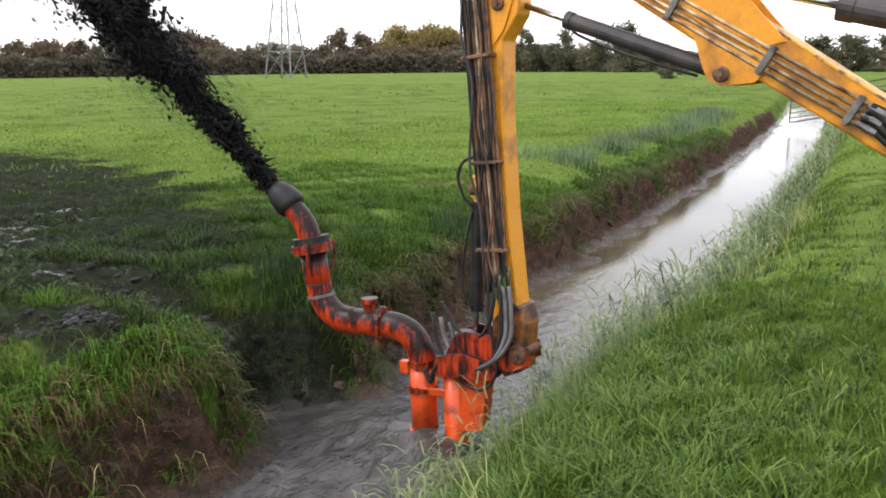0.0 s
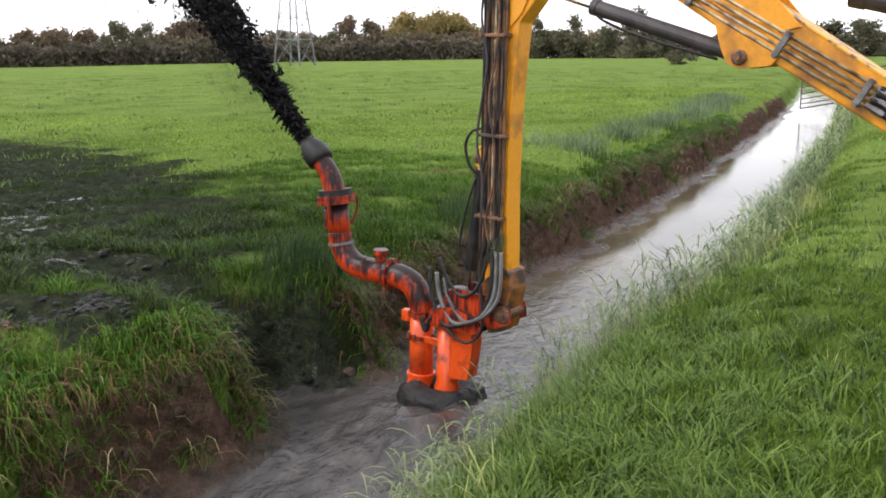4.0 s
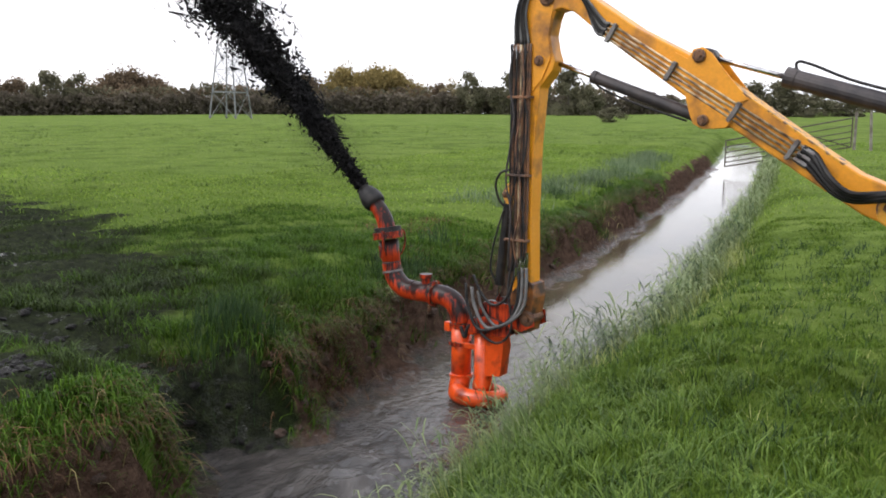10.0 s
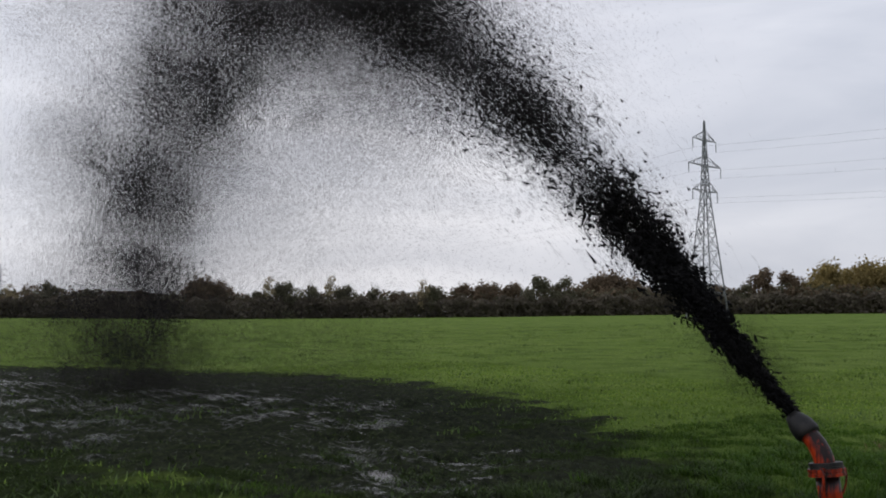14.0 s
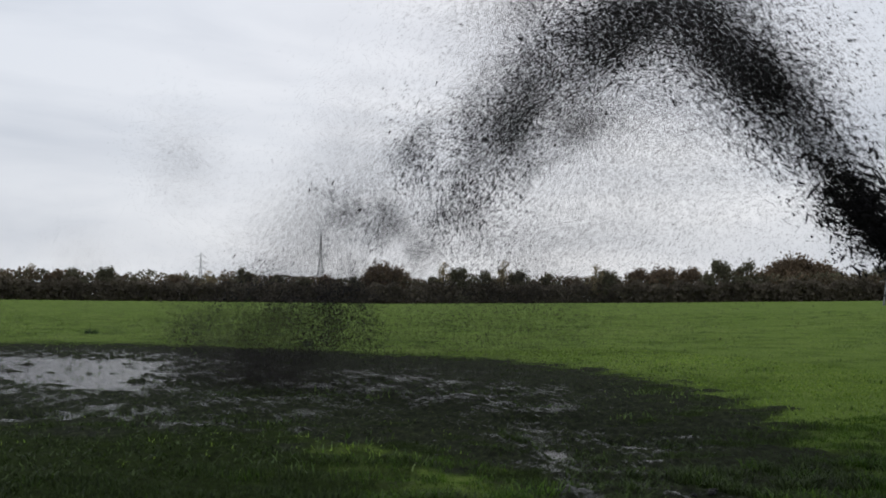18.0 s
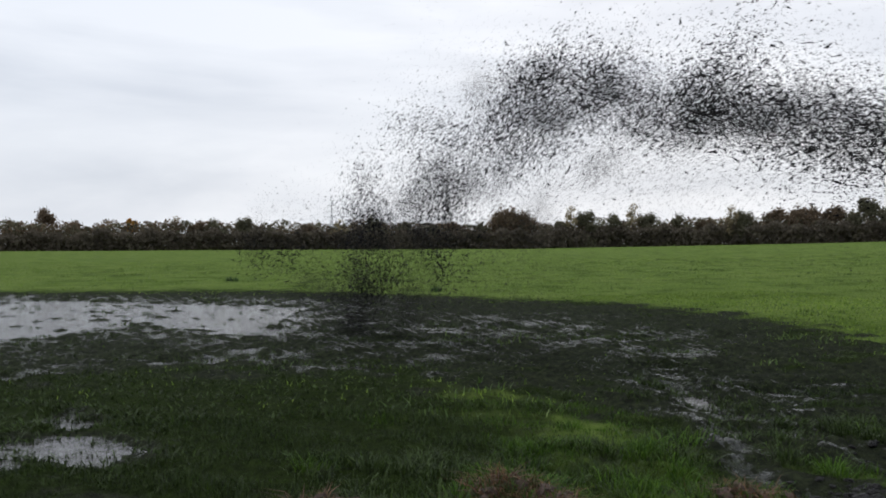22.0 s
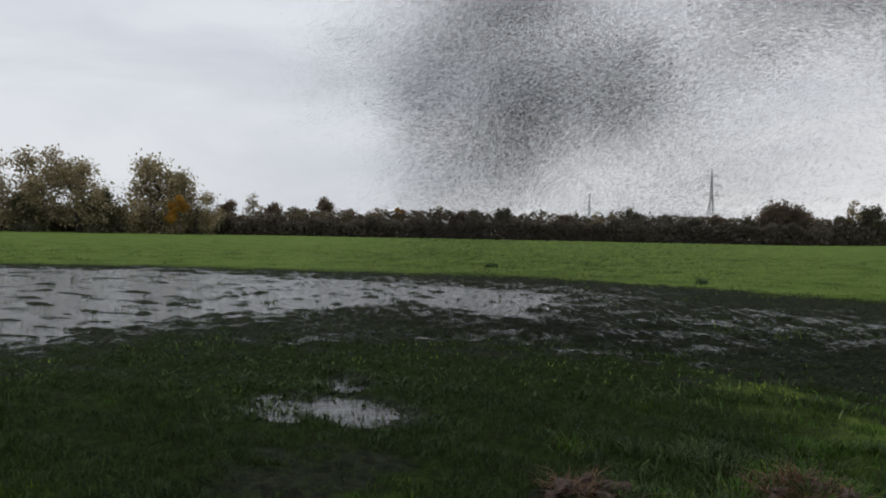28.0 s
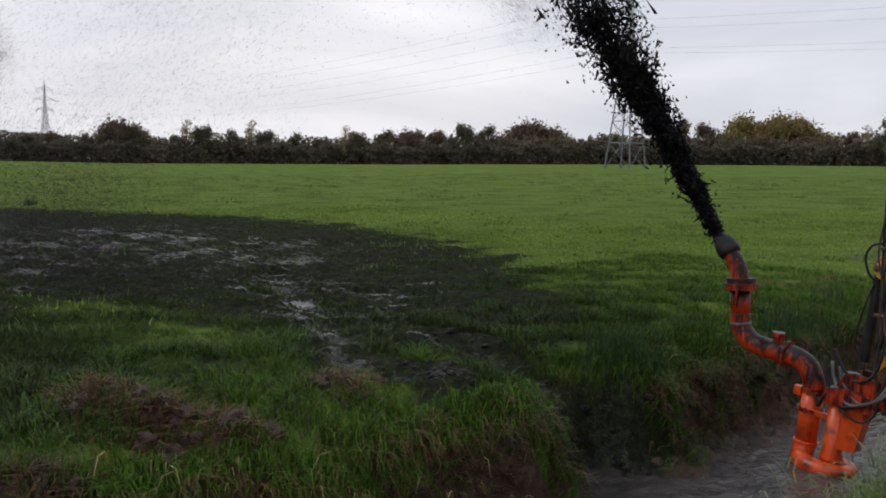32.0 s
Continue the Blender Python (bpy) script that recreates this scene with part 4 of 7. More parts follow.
def build_dipper():
    dip = new("excavator_dipper")
    tagged(dip, "upright yellow dipper arm carrying a bundle of muddy hoses", "dipper arm")
    out = [(0.10, 0.10), (0.0, 0.115), (-0.09, 0.05), (-0.10, -0.06), (-0.055, -0.17), (-0.03, -0.30), (-0.055, -0.42), (-0.085, -0.50), (-0.065, -0.58), (0.05, -0.72), (0.088, -1.2), (0.097, -1.8),
           (0.075, -2.45), (0.08, -2.62), (0.10, -2.80), (0.20, -2.83), (0.27, -2.72), (0.265, -2.2), (0.29, -1.2), (0.26, -0.5), (0.24, -0.05), (0.19, 0.06)]
    part("beam", slab(out, -0.07, 0.09, 0.010), M_YELLOW, dip)
    part("side_plate", slab([(0.10, -0.02), (-0.06, -0.06), (-0.02, -0.30), (-0.05, -0.48), (0.03, -0.66), (0.12, -0.75), (0.14, -0.3)], 0.09, 0.102, 0.002), M_YELLOW, dip)
    part("foot_plate", slab([(0.055, -2.40), (0.04, -2.52), (0.06, -2.66), (0.09, -2.83), (0.21, -2.87), (0.28, -2.74), (0.27, -2.5), (0.14, -2.35)], -0.105, 0.105, 0.006), M_GRIME, dip, "scuffed lower end caked with mud")
    pin(0.056, -0.501, 0.03, -0.11, 0.105, "ram_pin", dip)
    pin(0.095, -2.704, 0.05, -0.13, 0.11, "foot_pin", dip)
    # bundle of pipes and hoses down the outer side
    for k in range(9):
        x = 0.128 + 0.0215 * k
        j = [0.004 * math.sin(3.1 * k + i * 1.7) for i in range(9)]
        pts = [(x + 0.005, 0.115 + 0.012 * (k % 3), -0.36), (x + 0.004 + j[0], 0.118, -0.7), (x + j[1], 0.116 + 0.012 * (k % 2), -1.05), (x + j[2] * 2, 0.12, -1.35), (x - 0.004 + j[3], 0.118, -1.75),
               (x - 0.008 + j[4] * 2, 0.12, -2.05), (x - 0.012, 0.125, -2.3)]
        m = (M_RUST, M_RUST, M_RUBBER, M_RUST, M_PIPE, M_RUST, M_RUBBER, M_RUST, M_RUBBER)[k]
        hose(pts, 0.0115, "bundle_hose", dip, m, "mud-caked hydraulic line", 5, 7)
    # loose hoses wandering over the bundle
    for k in range(4):
        x = 0.15 + 0.045 * k
        pts = [(x, 0.15, -0.42)] + [(x + 0.035 * math.sin(1.9 * i + 2.3 * k), 0.150 + 0.008 * (k % 2), -0.42 - 0.27 * i) for i in range(1, 7)] + [(x - 0.01, 0.145, -2.25)]
        hose(pts, 0.0085, "loose_hose", dip, (M_RUBBER, M_RUST, M_RUBBER, M_BARREL)[k], "loose black hose snaking down the arm", 5, 6)
    for z in (-0.80, -1.46, -2.02):
        bm = box(0.21, 0.125, z, 0.22, 0.07, 0.022, 0.004)
        for q in (0.115, 0.305):
            tube([(q, 0.155, z), (q, 0.175, z)], 0.011, 6, bm)
        part("pipe_clamp", bm, M_RUST, dip, "grey pipe clamp caked with grease")
    # bright fittings near the foot and the hoses that drop to the pump
    for k in range(4):
        x = 0.10 + 0.035 * k
        part("hose_fitting", tube([(x, 0.135, -2.12 - 0.03 * k), (x, 0.135, -2.17 - 0.03 * k), (x, 0.137, -2.17 - 0.03 * k), (x + 0.004, 0.138, -2.25 - 0.03 * k)], [0.015, 0.015, 0.02, 0.018], 6), M_CHROME, dip, "bright hose fitting")
    for k, (x0, r) in enumerate(((0.10, 0.014), (0.14, 0.016), (0.175, 0.014))):
        hose([(x0, 0.14, -2.25), (x0 - 0.01, 0.15, -2.4), (x0 + 0.0, 0.165, -2.58), (x0 + 0.10, 0.18, -2.72 - 0.02 * k), (x0 + 0.28 + 0.05 * k, 0.17, -2.80 - 0.03 * k), (x0 + 0.44 + 0.04 * k, 0.15, -2.66), (x0 + 0.50 + 0.03 * k, 0.13, -2.52 + 0.03 * k)],
             r, "pump_hose", dip, (M_GREYHOSE, M_GREYHOSE, M_RUBBER)[k], ("looped grey hydraulic hose", "looped grey hydraulic hose", "looped black hydraulic hose")[k], 8, 9)
    hose([(0.20, 0.14, -2.2), (0.23, 0.15, -2.4), (0.30, 0.16, -2.56), (0.43, 0.15, -2.62), (0.56, 0.13, -2.54), (0.66, 0.12, -2.38)], 0.013, "pump_hose", dip, M_RUBBER, "looped black hydraulic hose", 8, 9)
    hose([(0.24, 0.13, -2.15), (0.27, 0.15, -2.45), (0.22, 0.17, -2.8), (0.34, 0.18, -2.95), (0.52, 0.17, -2.90), (0.62, 0.14, -2.75)], 0.011, "pump_hose", dip, M_RUBBER, "thin black hose", 8, 7)
    # tilt ram on its lug
    part("ram_lug", slab([(0.22, -1.47), (0.375, -1.55), (0.42, -1.64), (0.38, -1.71), (0.22, -1.79)], -0.05, 0.06, 0.006), M_WORN, dip, "lug with worn yellow paint")
    pin(0.375, -1.64, 0.02, -0.07, 0.065, "ram_pin", dip)
    part("tilt_ram_barrel", tube([(0.377, 0, -1.67), (0.384, 0, -1.74), (0.455, 0, -2.46)], [0.035, 0.045, 0.045], 14), M_RUBBER, dip, "black tilt ram barrel")
    part("tilt_ram_rod", tube([(0.455, 0, -2.46), (0.475, 0, -2.64)], 0.018, 10), M_CHROME, dip)
    hose([(0.33, 0.07, -1.42), (0.42, 0.08, -1.45), (0.47, 0.08, -1.55), (0.45, 0.06, -1.68), (0.40, 0.05, -1.74)], 0.011, "ram_hose", dip, M_RUBBER, "", 8)
    hose([(0.40, 0.05, -1.78), (0.45, 0.06, -1.95), (0.50, 0.06, -2.15), (0.52, 0.05, -2.32), (0.46, 0.05, -2.44)], 0.009, "ram_hose", dip, M_RUBBER, "", 8)
    return dip


def flange(c, d, r, w, name, parent, mat, bolts=8):
    """A bolted ring flange round a pipe at c, along d."""
    c, d = Vector(c), Vector(d).normalized()
    bm = tube([c - d * w, c - d * w * 0.2, c - d * w * 0.2, c + d * w * 0.2, c + d * w * 0.2, c + d * w], [r, r, r * 0.96, r * 0.96, r, r], 20)
    ring = part(name, bm, mat, parent)
    up = d.orthogonal().normalized()
    side = d.cross(up)
    for k in range(bolts):
        a = 2 * math.pi * k / bolts
        q = c + (up * math.cos(a) + side * math.sin(a)) * r * 0.88
        part("bolt", tube([q - d * (w + 0.012), q + d * (w + 0.012)], 0.010, 6), M_BOLT, ring)
    return ring


def build_pump():
    pump = new("slurry_pump")
    tagged(pump, "orange slurry pump with a mud-stained discharge pipe standing in the ditch", "pump")
    # twin casing and wedge plate
    part("drive_column", tube([(0.505, 0.02, -0.14), (0.505, 0.02, -0.66), (0.505, 0.02, -0.70), (0.505, 0.02, -0.74)], [0.085, 0.085, 0.10, 0.10], 18), M_RED, pump, "", True)
    part("wedge_plate", slab([(0.52, -0.13), (0.28, -0.13), (0.255, -0.30), (0.29, -0.58), (0.43, -0.60), (0.50, -0.72)], -0.055, 0.085, 0.006), M_RED, pump)
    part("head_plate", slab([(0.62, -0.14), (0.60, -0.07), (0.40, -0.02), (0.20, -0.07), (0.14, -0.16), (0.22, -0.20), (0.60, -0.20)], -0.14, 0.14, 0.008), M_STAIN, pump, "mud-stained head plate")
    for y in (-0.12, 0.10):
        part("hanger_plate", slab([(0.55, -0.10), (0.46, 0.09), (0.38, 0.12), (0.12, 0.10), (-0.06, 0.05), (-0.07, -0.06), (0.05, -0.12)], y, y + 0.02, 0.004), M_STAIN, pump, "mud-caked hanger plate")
    part("motor_cap", tube([(0.43, 0.0, -0.05), (0.43, 0.0, 0.05), (0.43, 0.0, 0.09)], [0.10, 0.10, 0.06], 16), M_BARREL, pump, "black hydraulic motor", True)
    # volute round the foot
    vol = [(0.762, 0.0, -0.66), (0.762, 0.03, -0.745)] + [(0.545 + 0.215 * math.cos(0.25 + 4.3 * k / 12), 0.02 + 0.17 * math.sin(0.25 + 4.3 * k / 12), -0.795) for k in range(13)]
    part("volute", tube(spline(vol, 3), [0.098] * 6 + [0.092 - 0.0009 * i for i in range(3 * (len(vol) - 1) + 1 - 6)], 14), M_RED, pump, "wet orange volute casing", True)
    part("suction_plate", tube([(0.545, 0.02, -0.885), (0.545, 0.02, -0.85), (0.545, 0.02, -0.84)], [0.16, 0.18, 0.12], 20), M_STAIN, pump)
    part("impeller_hub", tube([(0.505, 0.02, -0.74), (0.505, 0.02, -0.84)], 0.055, 12), M_BARREL, pump)
    # discharge line, section by section
    part("riser_pipe", tube([(0.762, 0, -0.70), (0.762, 0, -0.16)], 0.095, 18), M_RED, pump, "", True)
    flange((0.762, 0, -0.655), (0, 0, 1), 0.112, 0.012, "riser_band", pump, M_RED, 0)
    flange((0.762, 0, -0.345), (0, 0, 1), 0.118, 0.014, "riser_flange", pump, M_STAIN)
    flange((0.764, 0, -0.17), (0, 0, 1), 0.112, 0.014, "riser_flange", pump, M_STAIN)
    part("tie_bar", box(0.60, 0.07, -0.345, 0.34, 0.03, 0.05, 0.005), M_RED, pump)
    part("tie_bar", box(0.66, 0.06, -0.22, 0.18, 0.03, 0.03, 0.004), M_RED, pump)
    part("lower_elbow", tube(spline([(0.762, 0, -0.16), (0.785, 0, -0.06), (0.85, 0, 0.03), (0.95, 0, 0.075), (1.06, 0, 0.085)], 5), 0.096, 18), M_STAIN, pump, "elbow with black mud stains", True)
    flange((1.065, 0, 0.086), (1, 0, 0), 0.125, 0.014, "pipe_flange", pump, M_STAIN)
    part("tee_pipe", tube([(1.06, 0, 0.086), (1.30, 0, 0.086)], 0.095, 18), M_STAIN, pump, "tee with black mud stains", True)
    part("tee_stub", tube([(1.17, 0, 0.10), (1.17, 0, 0.23), (1.17, 0, 0.23), (1.17, 0, 0.265)], [0.045, 0.045, 0.062, 0.062], 12), M_STAIN, pump)
    part("drain_bolt", tube([(1.09, 0.05, -0.02), (1.09, 0.05, -0.075)], 0.022, 6), M_BOLT, pump)
    part("upper_elbow", tube(spline([(1.30, 0, 0.086), (1.42, 0, 0.10), (1.52, 0, 0.165), (1.575, 0, 0.26), (1.59, 0, 0.35)], 5), [0.095] * 12 + [0.092] * 9, 18), M_STAIN, pump, "", True)
    flange((1.575, 0, 0.255), (0.2, 0, 1), 0.104, 0.010, "pipe_band", pump, M_CLAMP, 2)
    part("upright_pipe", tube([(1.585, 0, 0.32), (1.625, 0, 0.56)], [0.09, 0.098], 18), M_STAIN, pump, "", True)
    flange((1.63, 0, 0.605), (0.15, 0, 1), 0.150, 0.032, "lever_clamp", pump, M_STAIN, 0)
    flange((1.634, 0, 0.655), (0.15, 0, 1), 0.135, 0.030, "rubber_ring", pump, M_RUBBER, 0)
    for y in (-1, 1):
        hose([(1.60, 0.15 * y, 0.66), (1.56, 0.175 * y, 0.62), (1.56, 0.175 * y, 0.50), (1.60, 0.15 * y, 0.40), (1.63, 0.13 * y, 0.52)], 0.009, "lever_loop", pump, M_STAIN, "bent steel lever", 6, 6)
    for y in (-0.13, 0.13):
        part("clamp_lever", box(1.62 - y * 0.3, y, 0.56, 0.025, 0.02, 0.20, 0.004), M_STAIN, pump)
    part("side_bracket", box(0.885, 0.03, -0.20, 0.07, 0.06, 0.09, 0.008), M_RED, pump)
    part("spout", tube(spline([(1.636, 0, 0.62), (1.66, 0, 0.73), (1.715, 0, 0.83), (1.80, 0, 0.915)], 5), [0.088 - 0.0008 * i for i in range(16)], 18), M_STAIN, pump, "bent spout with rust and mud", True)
    part("nozzle", tube([(1.775, 0, 0.895), (1.80, 0, 0.92), (1.85, 0, 0.968), (1.90, 0, 1.010), (1.945, 0, 1.045), (1.945, 0, 1.045), (1.90, 0, 1.010)],
                        [0.100, 0.112, 0.108, 0.086, 0.060, 0.046, 0.046], 18), M_RUBBER, pump, "tapered black rubber nozzle", True)
    hose([(0.50, 0.10, -0.05), (0.60, 0.13, -0.15), (0.64, 0.13, -0.25), (0.69, 0.12, -0.16)], 0.018, "motor_hose", pump, M_RUBBER, "", 8)
    return pump


def build_collar(a0, a1, seed, label):
    """A lumpy mass of slurry clinging round part of the volute, in the pump's space."""
    n = 13
    pts = [(0.545 + 0.225 * math.cos(a0 + (a1 - a0) * k / n), 0.02 + 0.19 * math.sin(a0 + (a1 - a0) * k / n), -0.80) for k in range(n + 1)]
    bm = tube(pts, [0.05] + [0.125] * (n - 1) + [0.05], 16)
    bmesh.ops.subdivide_edges(bm, edges=list(bm.edges), cuts=1, use_grid_fill=True)
    for v in bm.verts:
        q = v.co * 9 + Vector((seed * 5.3, 0, 0))
        k = 0.030 * noise.noise(q) + 0.022 * noise.noise(q * 2.3) + 0.010 * noise.noise(q * 5)
        v.co += Vector((v.co.x - 0.545, v.co.y - 0.02, v.co.z + 0.80)).normalized() * k
    return tagged(part("mud_clump", bm, M_CLOD, None, "", True), label, "mud clump")


NOZZLE = (1.93, 0.0, 1.035)
boom, ram_barrel, ram_rod = build_boom()
dipper = build_dipper()
pump = build_pump()
clump_front = build_collar(0.2, 3.3, 1, "glistening black mud clinging round the pump foot")
clump_back = build_collar(3.0, 6.4, 2, "black mud heaped behind the pump foot")


def build_tractor():
    """The one wheel of the tractor that comes into view, on its axle stub."""
    tractor = new("tractor")
    tagged(tractor, "tractor standing on the grass bank, its large lugged tyre in view", "tractor")
    wheel = new("rear_wheel")
    wheel.parent = tractor
    prof = [(0.19, 0.50), (0.235, 0.60), (0.255, 0.74), (0.282, 0.825), (0.22, 0.862), (0.12, 0.875)]
    prof = [(-x, q) for x, q in prof] + [(0, 0.88)] + prof[::-1]
    bm = bmesh.new()
    seg, rings = 64, []
    for k in range(seg):
        a = 2 * math.pi * k / seg
        rings.append([bm.verts.new((x, q * math.cos(a), q * math.sin(a))) for x, q in prof])
    for k in range(seg):
        s, t = rings[k], rings[(k + 1) % seg]
        for i in range(len(prof) - 1):
            bm.faces.new((s[i], s[i + 1], t[i + 1], t[i]))
    bmesh.ops.recalc_face_normals(bm, faces=bm.faces)
    me = bpy.data.meshes.new("tyre")
    for f in bm.faces:
        f.smooth = True
    bm.to_mesh(me)
    bm.free()
    me.materials.append(M_TREAD)
    tyre = new("tyre", me)
    tyre.parent = wheel
    for k in range(36):
        bm = bmesh.new()
        side = 1 if k % 2 else -1
        a0 = 2 * math.pi * k / 36
        pts = []
        for i in range(5):
            f = i / 4
            x = side * (0.015 + f * 0.275)
            a = a0 + f * 0.30
            q = 0.895 - 0.055 * f ** 3
            pts.append((x, a, q))
        for i in range(4):
            quad = []
            for (x, a, q), h in ((pts[i], 0), (pts[i + 1], 0)):
                for da in (-0.048, 0.048):
                    for dq in (-0.03, 0.062):
                        quad.append(bm.verts.new((x, (q + dq) * math.cos(a + da * (1 if dq < 0 else 0.7)), (q + dq) * math.sin(a + da * (1 if dq < 0 else 0.7)))))
            v = quad
            for f4 in ((0, 1, 3, 2), (4, 6, 7, 5), (0, 4, 5, 1), (2, 3, 7, 6), (1, 5, 7, 3)):
                bm.faces.new([v[j] for j in f4])
        bmesh.ops.recalc_face_normals(bm, faces=bm.faces)
        part("tread_lug", bm, M_TYRE, wheel)
    part("rim", tube([(-0.20, 0, 0), (-0.18, 0, 0), (-0.05, 0, 0), (0.05, 0, 0), (0.18, 0, 0), (0.20, 0, 0)], [0.52, 0.50, 0.40, 0.40, 0.50, 0.52], 40), M_RIM, wheel)
    part("axle", tube([(0.0, 0, 0), (1.0, 0, 0)], 0.09, 14), M_BARREL, tractor)
    return tractor


TRACTOR_AT = (1.15, 4.97, 0.92)
tractor = build_tractor()


# ---------------------------------------------------------------- trees, hedges, pylons
def leaf_quads(centres, size, rs, flat=0.0):
    """Small rough leaf clumps: one crooked quad each."""
    n = len(centres)
    d1 = rs.normal(size=(n, 3))
    d1 /= np.linalg.norm(d1, axis=1)[:, None]
    d2 = np.cross(d1, rs.normal(size=(n, 3)))
    d2 /= np.linalg.norm(d2, axis=1)[:, None]
    s = (size * rs.uniform(0.5, 1.4, n))[:, None]
    a, b = d1 * s, d2 * s * rs.uniform(0.45, 0.9, n)[:, None]
    bend = np.cross(d1, d2) * s * 0.35
    v = np.stack([centres - a, centres - b + bend, centres + a, centres + b + bend], 1).reshape(-1, 3)
    f = np.arange(4 * n).reshape(-1, 4)
    return v, f


def build_tree(name, label, leaf, height, width, lobes, leaves, size, seed, trunk=0.16, bare=0.25, stems=1, dome=False):
    """A tree: tapered stems and limbs, and a crown of leaf clumps about the limb ends."""
    rs = np.random.RandomState(seed)
    tree = new(name)
    tagged(tree, label, "tree")
    bm = bmesh.new()
    ends = []
    for s in range(stems):
        foot = Vector((rs.uniform(-0.15, 0.15) * width * (stems > 1), rs.uniform(-0.15, 0.15) * width * (stems > 1), -0.2))
        lean = Vector((rs.uniform(-0.25, 0.25), rs.uniform(-0.25, 0.25), 1)).normalized() if stems > 1 else Vector((rs.uniform(-0.06, 0.06), rs.uniform(-0.06, 0.06), 1))
        top = foot + lean * height * 0.62
        tube(spline([foot, foot.lerp(top, 0.5) + Vector((rs.uniform(-0.2, 0.2), 0, 0)), top], 4), [trunk * (1 - 0.085 * i) for i in range(9)], 6, bm)
        for k in range(lobes):
            h = rs.uniform(bare, 0.95)
            a = rs.uniform(0, 2 * math.pi)
            at = foot.lerp(top, min(h + 0.1, 1))
            r = width * 0.5 * (math.sqrt(max(0.05, 1 - (2 * h - 0.85) ** 2)) if not dome else math.sqrt(max(0.05, 1 - h * h)))
            rr = r * rs.uniform(0.45, 0.95)
            end = Vector((foot.x + rr * math.cos(a), foot.y + rr * math.sin(a), height * (h if not dome else h * 0.9) + rs.uniform(-0.3, 0.3)))
            tube([at, at.lerp(end, 0.55) + Vector((0, 0, 0.1)), end], [trunk * 0.38, trunk * 0.22, trunk * 0.07], 4, bm)
            ends.append((end, width * rs.uniform(0.13, 0.22)))
    part("trunk", bm, M_BARK, tree)
    cs = []
    per = leaves // len(ends)
    for end, r in ends:
        p = rs.normal(size=(per, 3)) * r * 0.52
        p[:, 2] *= 0.85
        cs.append(p + np.array(end))
    c = np.concatenate(cs)
    c[:, 2] = np.clip(c[:, 2], 0.3, None)
    v, f = leaf_quads(c, size, rs)
    crown = from_arrays("crown", v, f, leaf)
    crown.parent = tree
    return tree


def far_z(x, y):
    return float(ground_z(np.array([x]), np.array([y]))[0])


def at_bearing(deg, dist):
    x, y = -dist * math.sin(radians(deg)), dist * math.cos(radians(deg))
    return x, y, far_z(x, y)


def plant(proto, deg, dist, scale=1.0, tall=1.0, turn=0.0):
    x, y, z = at_bearing(deg, dist)
    t = copy_thing(proto, pose(x, y, z - 0.1, 0, 0, turn))
    t.scale = (scale * 1.1, scale * 1.1, scale * tall * 1.22)
    return t


def build_hedge():
    """One long dark hedge along the far side of the field."""
    rs = np.random.RandomState(40)
    n = 85000
    az = rs.uniform(9, 128, n)
    a, b = rs.rand(n), rs.rand(n)
    d = 216 + 6 * a + 2 * np.sin(az * 0.7)
    x, y = -d * np.sin(np.radians(az)), d * np.cos(np.radians(az))
    top = 4.3 + 0.5 * np.sin(az * 1.9) + 0.45 * np.sin(az * 4.7 + 1) + 0.4 * rs.rand(n) - 0.6 * (az > 97)
    z = ground_z(x, y) + top * b ** 0.85
    v, f = leaf_quads(np.stack([x, y, z], 1), 0.42, rs)
    return tagged(from_arrays("hedge", v, f, M_HEDGE), "long dark hedge at the far edge of the field", "hedge", kind="stuff")


def build_far_hedge():
    """A low hedge much farther off, past the end of the ditch."""
    rs = np.random.RandomState(44)
    n = 9000
    az = rs.uniform(-16, 12, n)
    d = 285 + 8 * rs.rand(n)
    x, y = -d * np.sin(np.radians(az)), d * np.cos(np.radians(az))
    top = 3.2 + 0.7 * np.sin(az * 2.3) + 0.6 * np.sin(az * 5.1 + 1) + 0.5 * rs.rand(n)
    v, f = leaf_quads(np.stack([x, y, ground_z(x, y) + top * rs.rand(n)], 1), 0.5, rs)
    return tagged(from_arrays("hedge", v, f, M_BUSH), "low hedge beyond the end of the ditch", "hedge", kind="stuff")


def build_belt(name, leaf, label, seed, n, lo, hi):
    """Scrub and small trees grown together above the hedge."""
    rs = np.random.RandomState(seed)
    az = rs.uniform(13, 126, n)
    d = 222 + 8 * rs.rand(n)
    x, y = -d * np.sin(np.radians(az)), d * np.cos(np.radians(az))
    k = field_noise(az * 1.0, az * 0, 3.1, seed) * 0.55 + field_noise(az, az * 0, 0.9, seed + 1) * 0.4 + field_noise(az, az * 0, 0.3, seed + 2) * 0.25
    top = np.clip(lo + (hi - lo) * (0.5 + 0.5 * k), 3.5, hi) - 0.7 * (az > 97)
    z = ground_z(x, y) + top * rs.rand(n) ** 0.6
    v, f = leaf_quads(np.stack([x, y, z], 1), 0.3, rs)
    return tagged(from_arrays(name, v, f, leaf), label, "scrub", kind="stuff")


